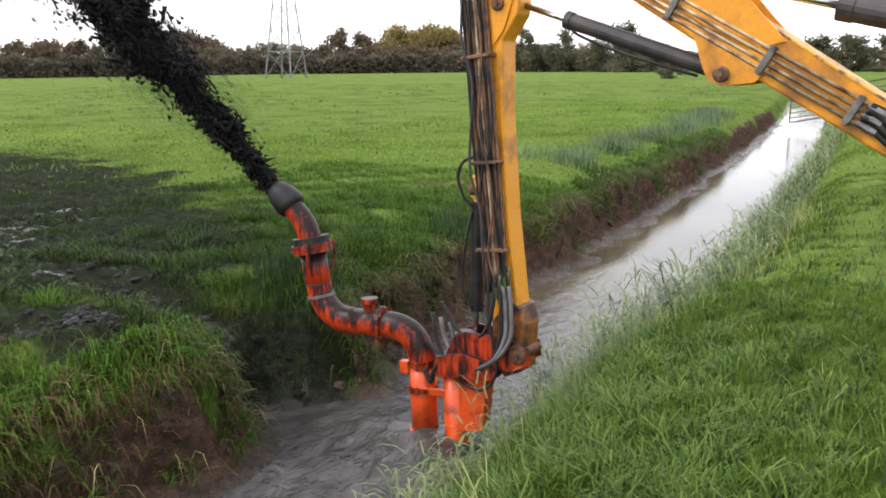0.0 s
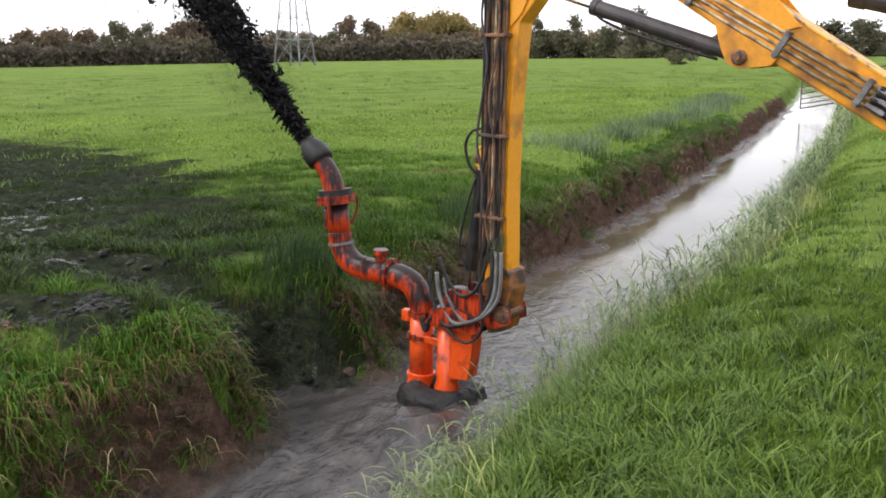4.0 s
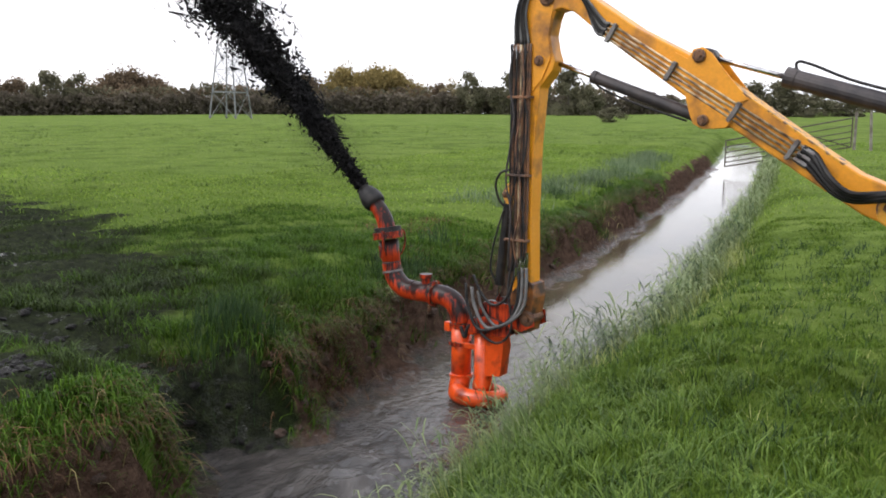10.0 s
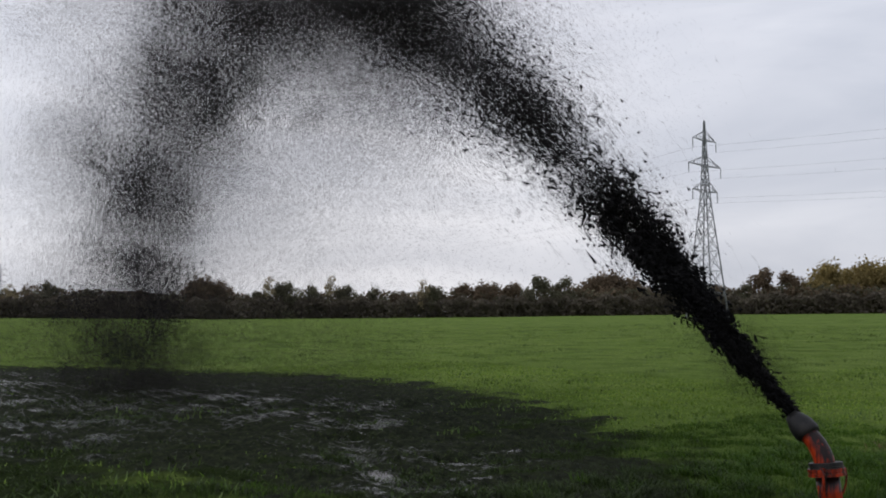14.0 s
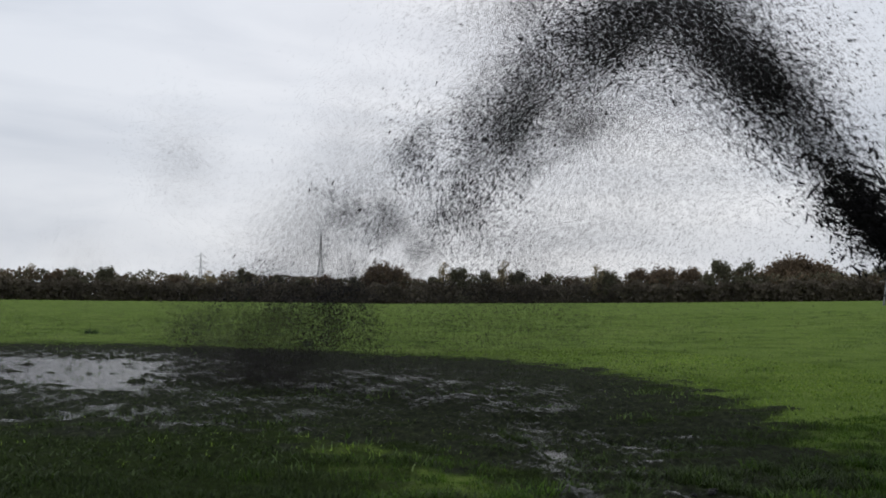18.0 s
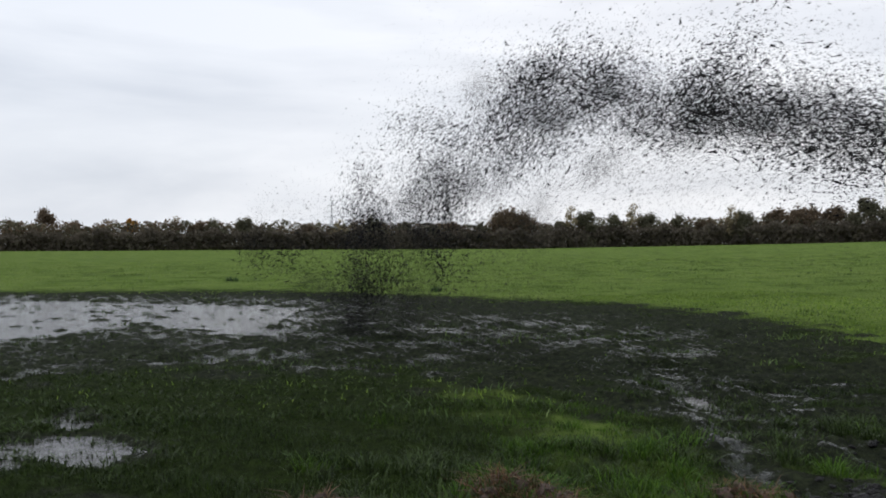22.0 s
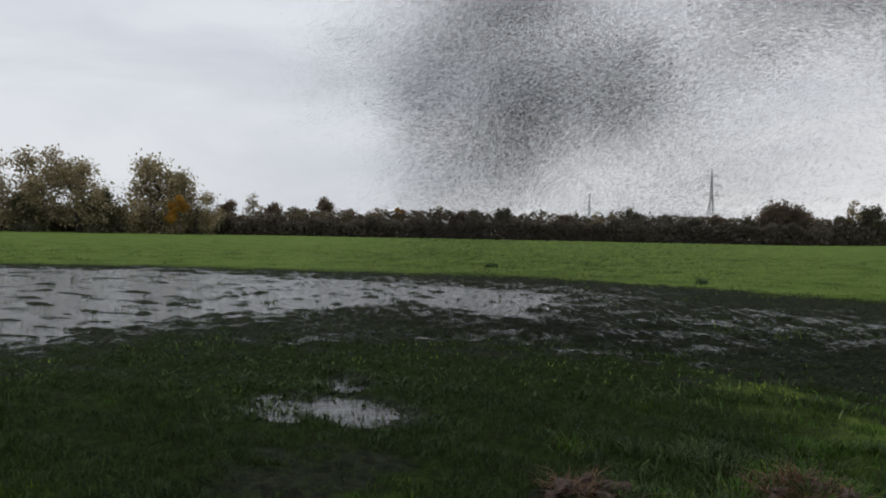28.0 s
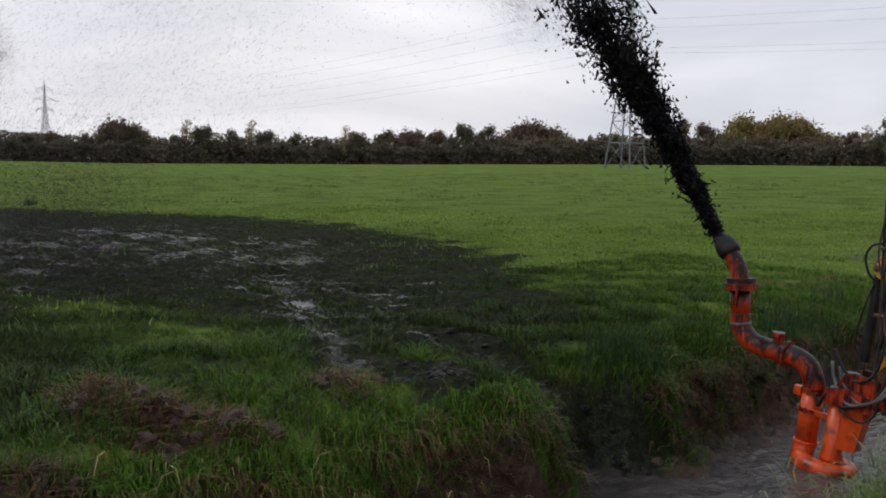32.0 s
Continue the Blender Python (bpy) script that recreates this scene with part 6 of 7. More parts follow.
    blades("ditch_reed", x, y, 0.10 + 0.26 * rs.rand(len(x)) ** 1.5, 0.010 + 0.008 * rs.rand(len(x)), M_REED, "grey-green reed grass leaning over the water", 6, 0.7, math.pi * 0.9, kind="reeds")
    # left bank and near field; the part under the jet is splashed dark
    x, y = scatter(190000, -9.0, -3.7, -8.0, 13, 7, lambda x, y: clean(x, y) * np.clip(1.15 + x * 0.03, 0.4, 1))
    tall = np.clip(0.75 + 0.5 * field_noise(x, y, 0.9, 35) + 0.25 * (x > -5.2), 0.4, 1.4) * (1 - 0.5 * np.clip(mud_weight(x, y) * 1.5 - 0.4, 0, 1))
    h, w = (0.04 + 0.085 * rs.rand(len(x))) * tall, 0.0055 + 0.005 * rs.rand(len(x))
    k = rs.rand(len(x)) < splashed(x, y)
    blades("field_grass", x[~k], y[~k], h[~k], w[~k], M_TUSSOCK, "wet green grass at the field edge", 7, 0.8)
    blades("splashed_grass", x[k], y[k], h[k], w[k], M_DIRTY, "grass darkened by splashed slurry", 71, 0.8)
    x, y = scatter(85000, -26, -8.5, -16, 18, 8, clean)
    h, w = (0.035 + 0.06 * rs.rand(len(x))) * (1 - 0.45 * np.clip(mud_weight(x, y) * 1.5 - 0.4, 0, 1)), 0.016 + 0.01 * rs.rand(len(x))
    k = rs.rand(len(x)) < splashed(x, y)
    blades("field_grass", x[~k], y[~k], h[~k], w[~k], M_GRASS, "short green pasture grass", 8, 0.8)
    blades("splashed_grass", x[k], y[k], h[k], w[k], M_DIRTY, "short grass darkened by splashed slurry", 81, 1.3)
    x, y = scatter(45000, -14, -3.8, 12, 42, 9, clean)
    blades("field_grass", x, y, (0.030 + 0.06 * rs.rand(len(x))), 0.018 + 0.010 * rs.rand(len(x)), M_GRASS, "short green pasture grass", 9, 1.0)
    d = 16 + 74 * rs.rand(60000) ** 1.4
    a = np.radians(rs.uniform(8, 130, 60000))
    x, y = -d * np.sin(a), d * np.cos(a)
    k = (rs.rand(60000) < clean(x, y)) & ((x < -24) | (y > 16) | (y < -14))
    x, y, d = x[k], y[k], d[k]
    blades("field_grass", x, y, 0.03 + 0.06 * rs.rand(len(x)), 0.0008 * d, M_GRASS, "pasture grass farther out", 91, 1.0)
    # coarse tufts over the pasture
    cx, cy = scatter(2600, -70, -6, -40, 75, 10, lambda x, y: clean(x, y) * np.clip(0.5 + field_noise(x, y, 6, 36), 0.05, 1))
    x, y = clumps(cx, cy, 16, 0.22, 10)
    blades("field_tuft", x, y, 0.07 + 0.09 * rs.rand(len(x)), 0.02 + 0.015 * rs.rand(len(x)), M_TUFT, "darker coarse tufts in the pasture", 10, 0.9)
    # overhanging grass on the lip of the left bank
    yy = rs.uniform(0.5, 26, 760)
    cx = -3.96 + lip_reach(yy) - 0.16 * np.clip((yy - 6.0) / 1.5, 0, 1) + 0.13 * rs.normal(size=760) + ditch_shift(yy)
    k = track_near(cx, yy) > 0.36
    x, y = clumps(cx[k], yy[k], 30, 0.085, 11)
    blades("lip_grass", x, y, 0.12 + 0.17 * rs.rand(len(x)), 0.008 + 0.006 * rs.rand(len(x)), M_TUSSOCK, "long grass hanging over the cut bank", 11, 1.0, rs.normal(0, 0.5, len(x)), kind="grass", drop=0.75)
    x, y = clumps(cx[k][::14] + 0.08, yy[k][::14], 12, 0.10, 12)
    blades("lip_grass", x, y, 0.16 + 0.18 * rs.rand(len(x)), 0.007 + 0.005 * rs.rand(len(x)), M_STRAW, "bleached grass hanging over the cut bank", 12, 1.0, rs.normal(0, 0.6, len(x)), kind="grass", drop=0.85)
    # round tussocks over the near bank top
    cx, cy = scatter(680, -6.6, -3.62, -0.5, 10.5, 16, lambda x, y: off_heaps(x, y) * (track_near(x, y) > 0.38) * (x < -3.88 + lip_reach(y)) * np.clip(0.7 + 0.8 * field_noise(x, y, 0.9, 39), 0.1, 1))
    x, y = clumps(cx, cy, 64, 0.075, 16)
    out = np.arctan2(y - np.repeat(cy, 64), x - np.repeat(cx, 64))
    h = 0.10 + 0.15 * rs.rand(len(x))
    k = np.repeat(rs.rand(len(cx)) < splashed(cx, cy) * 0.9, 64)
    blades("tussock", x[~k], y[~k], h[~k], 0.006 + 0.005 * rs.rand(int((~k).sum())), M_TUSSOCK, "green grass tussocks on the bank top", 16, 0.9, out[~k], kind="grass", drop=0.5)
    blades("tussock", x[k], y[k], h[k], 0.006 + 0.005 * rs.rand(int(k.sum())), M_DIRTY, "slurry-darkened tussocks on the bank top", 17, 0.9, out[k], kind="grass", drop=0.5)
    # dark rushes on the left bank
    cx = np.array([-4.05, -3.95, -4.2, -3.85, -4.15, -4.15, -4.3, -4.1, -4.35, -4.25, -4.6, -4.5, -4.9, -4.6, -5.0])
    cy = np.array([5.15, 5.35, 5.45, 5.50, 5.60, 8.7, 9.0, 9.3, 9.1, 8.4, 10.6, 14.5, 17.5, 20.5, 24.0])
    x, y = clumps(cx, cy, 120, 0.19, 13)
    blades("rushes", x, y, 0.18 + 0.22 * rs.rand(len(x)), 0.007 + 0.005 * rs.rand(len(x)), M_RUSH, "dark upright rushes on the ditch bank", 13, 0.4, kind="rushes")
    yy = rs.uniform(15, 34, 80)
    x, y = clumps(-5.1 + 0.35 * rs.normal(size=80) + ditch_shift(yy), yy, 46, 0.2, 14)
    blades("rushes", x, y, 0.16 + 0.26 * rs.rand(len(x)), 0.012 + 0.006 * rs.rand(len(x)), M_BLUE, "blue-green rushes along the far bank", 14, 0.6, kind="rushes")
    # reeds in leaf standing at the water's edge
    for mat, seed, n, y0, y1, thick, label in ((M_REED, 18, 150, 2.6, 7.5, 1.0, "grey-green reeds in leaf leaning over the water"), (M_REED, 20, 420, 7.0, 20.0, 1.5, "dense band of grey-green reeds along the ditch"),
                                               (M_RUSH, 19, 150, 5.5, 20.0, 1.3, "dark reeds among the band along the ditch"), (M_REED, 22, 260, 20.0, 42.0, 2.6, "reeds along the far part of the ditch")):
        x, y = scatter(n, -1.95, -1.30, y0, y1, seed, lambda x, y: np.clip(0.55 + 0.9 * field_noise(x, y, 1.3, 40), 0.1, 1))
        x, y = clumps(x, y, 5, 0.07, seed)
        reeds("ditch_reed", x + ditch_shift(y) + right_shift(y), y, (0.20 + 0.42 * rs.rand(len(x)) ** 1.3) * np.where(y < 5.5, 0.72, 1.0), 0.0065 * thick, mat, label, seed)
    # dead matted grass
    cx = np.array([-5.15, -4.9, -4.75, -4.6, -4.30, -4.2, -4.65, -4.05, -4.0, -3.95, -4.5, -4.1, -5.4, -5.2, -5.7, -4.2, -3.75, -3.95, -4.0, -3.9])
    cy = np.array([0.95, 1.05, 1.25, 1.1, 1.6, 0.3, 2.66, 6.3, 6.5, 6.1, 9.9, 8.0, 12.2, 11.3, 11.0, 10.8, 2.9, 6.7, 6.0, 6.25])
    x, y = clumps(cx, cy, 110, 0.22, 15)
    blades("dead_grass", x, y, 0.08 + 0.14 * rs.rand(len(x)), 0.007 + 0.005 * rs.rand(len(x)), M_DEAD, "matted dead brown grass on the bank", 15, 1.5, kind="grass", curve=1.3)


build_grass()


def build_bank_scraps():
    """Dead stems on the cut face, torn turf along the far edge of the puddle, and lone weeds on the pasture."""
    rs = np.random.RandomState(90)
    yy = rs.uniform(0.3, 24, 520)
    cx = -3.92 + lip_reach(yy) - 0.15 * np.clip((yy - 6.0) / 1.5, 0, 1) + 0.08 * rs.normal(size=520) + ditch_shift(yy)
    cx, yy = cx[track_near(cx, yy) > 0.3], yy[track_near(cx, yy) > 0.3]
    x, y = clumps(cx, yy, 16, 0.06, 91)
    blades("dead_grass", x, y, 0.10 + 0.16 * rs.rand(len(x)), 0.006 + 0.005 * rs.rand(len(x)), M_DEAD, "dead stems and roots hanging on the cut bank", 92, 1.5, 0.0, kind="grass", drop=0.9)
    cx, cy = scatter(900, -34, -6, -22, 9, 93, lambda x, y: np.clip(mud_weight(x, y) * 1.3 - 0.3, 0, 1) * np.clip(0.3 + 0.9 * field_noise(x, y, 1.8, 94), 0.02, 1))
    x, y = clumps(cx, cy, 18, 0.10, 95)
    blades("trampled_tuft", x, y, 0.04 + 0.09 * rs.rand(len(x)), 0.014 + 0.01 * rs.rand(len(x)), M_DIRTY, "muddy torn tufts standing out of the slurry", 96, 1.0, kind="grass")
    cx = np.array([-42.4, -42.2, -30.75, -30.6])
    cy = np.array([0.0, 0.25, 7.4, 7.2])
    x, y = clumps(cx, cy, 26, 0.09, 97)
    blades("weed", x, y, 0.12 + 0.24 * rs.rand(len(x)), 0.03 + 0.02 * rs.rand(len(x)), M_RUSH, "dark weeds standing alone in the pasture", 98, 0.6, kind="weeds")


build_bank_scraps()


def build_heaps():
    """Raked-out dead grass in low heaps, and torn tufts in the small pools."""
    rs = np.random.RandomState(120)
    cx, cy = [], []
    for hx, hy, r in HEAPS:
        k = int(1250 * r)
        cx.append(hx + rs.normal(0, r * 0.5, k))
        cy.append(hy + rs.normal(0, r * 0.42, k))
    x, y = np.concatenate(cx), np.concatenate(cy)
    blades("dead_grass", x, y, 0.05 + 0.10 * rs.rand(len(x)), 0.008 + 0.006 * rs.rand(len(x)), M_DEAD, "brown heap of raked dead grass", 121, 2.4, kind="grass", curve=1.3)
    px, py = [], []
    for qx, qy, a, w, h in POOLS:
        k = int(45 + 220 * a * w)
        u, v = rs.normal(0, a * 0.6, k), rs.normal(0, w * 0.7, k)
        c, s = math.cos(radians(h)), math.sin(radians(h))
        px.append(qx + u * c - v * s)
        py.append(qy + u * s + v * c)
    qx, qy = scatter(5200, -34, -9, -20, 4, 124, lambda x, y: (polygon_depth(x, y, BIG_PUDDLE) > -0.4) * np.clip(0.35 + 0.9 * field_noise(x * 0.6, y, 1.6, 66), 0.03, 1))
    x, y = clumps(np.concatenate(px + [qx]), np.concatenate(py + [qy]), 8, 0.06, 122)
    blades("trampled_tuft", x, y, 0.05 + 0.05 * rs.rand(len(x)), 0.010 + 0.010 * rs.rand(len(x)), M_DIRTY, "muddy torn tufts standing in the pools", 123, 1.5, kind="grass")


build_heaps()


# ---------------------------------------------------------------- lumps of slurry on the bank
def build_clods():
    rs = np.random.RandomState(5)
    spots = [(-4.50, 3.52, 0.06), (-4.33, 3.65, 0.05), (-4.68, 3.45, 0.055), (-4.85, 3.42, 0.05), (-3.72, 4.7, 0.07), (-3.65, 4.9, 0.06)]
    for i in range(170):
        f = rs.rand()
        spots.append((-4.60 + rs.normal(0, 0.30), 3.58 + rs.normal(0, 0.15), rs.uniform(0.015, 0.04)) if f < 0.3 else (-3.72 + rs.normal(0, 0.16), 4.72 + rs.normal(0, 0.18), rs.uniform(0.015, 0.045)) if f < 0.75 else
                     (-5.2 + rs.normal(0, 0.5), 4.65 + rs.normal(0, 0.15), rs.uniform(0.015, 0.04)))
    meshes = []
    for k in range(4):
        bm = bmesh.new()
        bmesh.ops.create_icosphere(bm, subdivisions=3, radius=1.0)
        for v in bm.verts:
            q = v.co.copy()
            v.co *= 1 + 0.5 * noise.noise(q * 1.3 + Vector((k * 7, 0, 0))) + 0.28 * noise.noise(q * 2.9 + Vector((0, k * 5, 0))) + 0.10 * noise.noise(q * 7)
            v.co.z *= 0.75
        me = bpy.data.meshes.new("clod")
        for f in bm.faces:
            f.smooth = True
        bm.to_mesh(me)
        bm.free()
        me.materials.append(M_CLOD)
        meshes.append(me)
    for i, (x, y, r) in enumerate(spots):
        ob = new("mud_clod", meshes[i % 4])
        z = float(ground_z(np.array([x]), np.array([y]))[0])
        ob.matrix_basis = pose(x, y, z - 0.08 * r, rs.uniform(-20, 20), 0, rs.uniform(0, 360))
        ob.scale = (r * rs.uniform(0.9, 1.4), r, r * 0.8)
        tagged(ob, "glistening lump of black dredged mud on the bank", "mud clod", "mud lumps on the bank")


build_clods()


def build_earth_lumps():
    """Crumbs and clods of brown earth fallen from the cut face."""
    rs = np.random.RandomState(8)
    meshes = []
    for k in range(4):
        bm = bmesh.new()
        bmesh.ops.create_icosphere(bm, subdivisions=2, radius=1.0)
        for v in bm.verts:
            v.co *= 1 + 0.7 * noise.noise(v.co * 1.5 + Vector((k * 3.3, 1, 0)))
        me = bpy.data.meshes.new("earth_clod")
        bm.to_mesh(me)
        bm.free()
        me.materials.append(M_EARTH)
        meshes.append(me)
    for i in range(320):
        y = rs.uniform(2.6, 15) if i < 170 else rs.uniform(5.6, 7.5)
        if abs(y - 4.7) < 0.45:
            y += 0.9
        x = -3.80 + float(lip_reach(y)) - 0.12 * min(max((y - 6) / 1.5, 0), 1) + rs.normal(0, 0.09) + float(ditch_shift(y))
        r = rs.uniform(0.015, 0.05) * (1.0 if i % 9 else 1.5)
        if i >= 230:
            # turned up with the raked grass
            hx, hy, hr = HEAPS[i % len(HEAPS)]
            x, y, r = hx + rs.normal(0, 0.5 * hr), hy + rs.normal(0, 0.42 * hr), rs.uniform(0.025, 0.075)
        ob = new("earth_clod", meshes[i % 4])
        z = float(ground_z(np.array([x]), np.array([y]))[0])
        ob.matrix_basis = pose(x, y, z + 0.1 * r, rs.uniform(0, 90), 0, rs.uniform(0, 360))
        ob.scale = (r * rs.uniform(0.8, 1.5), r, r * 0.8)
        tagged(ob, "crumbling clod of brown earth on the cut bank", "earth clod", "earth clods on the bank")


build_earth_lumps()


# ---------------------------------------------------------------- the jet of slurry
def droplet_mesh(name, sx, sy, n, r0, r1, seed, power=3.0, strings=0.0, clot=0.6, mat=None):
    """A swarm of ragged drops, part of them drawn out into strings, gathered in clots, spread sx lengthways and sy across."""
    rs = np.random.RandomState(seed)
    t = np.array([[1.2, 0, 0], [-0.8, 0.95, 0.1], [-0.7, -0.6, 0.85], [-0.7, -0.4, -0.85]], float)
    tri = np.array([[0, 1, 2], [0, 2, 3], [0, 3, 1], [1, 3, 2]])
    hubs = rs.normal(size=(max(6, n // 40), 3)) * (sx, sy, sy)
    c = hubs[rs.randint(len(hubs), size=n)] + rs.normal(size=(n, 3)) * (sx * 0.28, sy * 0.28, sy * 0.28)
    loose = rs.rand(n) > clot
    c[loose] = rs.normal(size=(int(loose.sum()), 3)) * (sx * 1.1, sy * 1.15, sy * 1.15)
    r = r0 + (r1 - r0) * rs.rand(n) ** power
    v = (t[None] * rs.uniform(0.6, 1.4, (n, 4, 1))) * r[:, None, None] * rs.uniform(0.7, 1.4, (n, 1, 3))
    d = rs.normal(size=(n, 3)) * (1.6, 1, 1)
    d /= np.linalg.norm(d, axis=1)[:, None]
    long = np.where(rs.rand(n) < strings, rs.uniform(1.5, 4.5, n), 0.0)[:, None]
    v = v + (v * d[:, None]).sum(-1, keepdims=True) * d[:, None] * long[:, None]
    v = c[:, None] + v
    f = (np.arange(n)[:, None, None] * 4 + tri[None]).reshape(-1, 3)
    ob = from_arrays(name, v.reshape(-1, 3), f, mat or M_MUD)
    me = ob.data
    bpy.data.objects.remove(ob)
    return me


SPRAY_MESH = [droplet_mesh("mud_spray", 0.46, 0.20, 1500, 0.003, 0.017, 20 + k, 2.4, 0.10, 0.22) for k in range(10)]
RAIN_MESH = [droplet_mesh("mud_rain", 0.6, 0.36, 1100, 0.0034, 0.0120, 30 + k, 2.4, 0.04, 0.15) for k in range(8)]
DRIZZLE_MESH = [droplet_mesh("mud_drizzle", 0.75, 0.60, 4600, 0.0020, 0.0056, 40 + k, 1.8, 0.0, 0.1, M_MIST) for k in range(6)]
MIST_MESH = [droplet_mesh("mud_mist", 0.80, 0.55, 15000, 0.0026, 0.0062, 50 + k, 1.4, 0.0, 0.25, M_MIST) for k in range(5)]
FOG_MESH = [droplet_mesh("mud_fog", 0.28, 0.13, 4600, 0.0018, 0.0050, 55 + k, 1.5, 0.0, 0.35) for k in range(5)]

# seconds, muzzle speed, elevation, bearing off the pipe's line (degrees); the pump rests between the two runs
JET = [(-3, 15.0, 49, 8), (-1, 15.0, 49, 8), (0, 14.9, 47, 8), (1, 14.7, 43, 9.5), (2, 14.7, 42, 5), (2.5, 14.8, 44, 8), (3.5, 15.0, 50, 10), (5, 15.2, 58, 11), (6, 15.2, 57, 11), (7, 15.3, 56, 12), (8, 15.3, 52, 13),
       (9, 15.4, 49, 14), (10, 15.7, 51, 14), (11, 16.2, 55, 15), (12, 16.5, 52, 18), (12.5, 16.1, 53, 18), (13, 15.4, 57, 19), (13.5, 14.6, 54, 22), (14, 13.8, 52, 25), (14.5, 15.8, 51, 31), (15, 15.9, 51, 28),
       (15.5, 14.9, 54, 24), (16, 14.0, 54, 23), (16.5, 11.7, 62, 24), (17, 11.4, 62, 32), (17.5, 12.2, 62, 38), (18, 14.3, 49, 34), (18.5, 17.4, 46, 30), (19, 17.3, 38, 23), (19.5, 13.2, 50, 16), (20, 11.8, 44, 23),
       (20.5, 13.4, 38, 32), (21, 12.8, 45, 29), (21.4, 9.1, 48, 26), (25.3, 11.6, 43, 35), (26, 11.2, 42, 40), (26.5, 19.4, 54, 27), (27, 22.2, 23, 33), (27.6, 24.5, 41, -5), (28.4, 8.8, 55, 3), (29, 10.7, 51, 7),
       (29.5, 12.7, 49, 20), (30, 10.6, 57, 19), (30.3, 13.5, 60, 19), (30.6, 14.5, 62, 18), (31, 14.5, 60, 18), (32, 14.5, 63, 19)]
RUNS = [(-2.7, 21.45), (25.3, 27.6), (28.4, 31.95)]


def flight(p, v, drag, step=0.05, end=4.0):
    """Places and speeds of a lump thrown from p."""
    out, t = [], 0.0
    while t < end:
        out.append((t, p.copy(), v.copy()))
        v = v + (Vector((0, 0, -9.81)) - v * (drag * v.length)) * step
        p = p + v * step
        t += step
        if p.z < -0.6:
            out.append((t, p.copy(), v.copy()))
            break
    return out


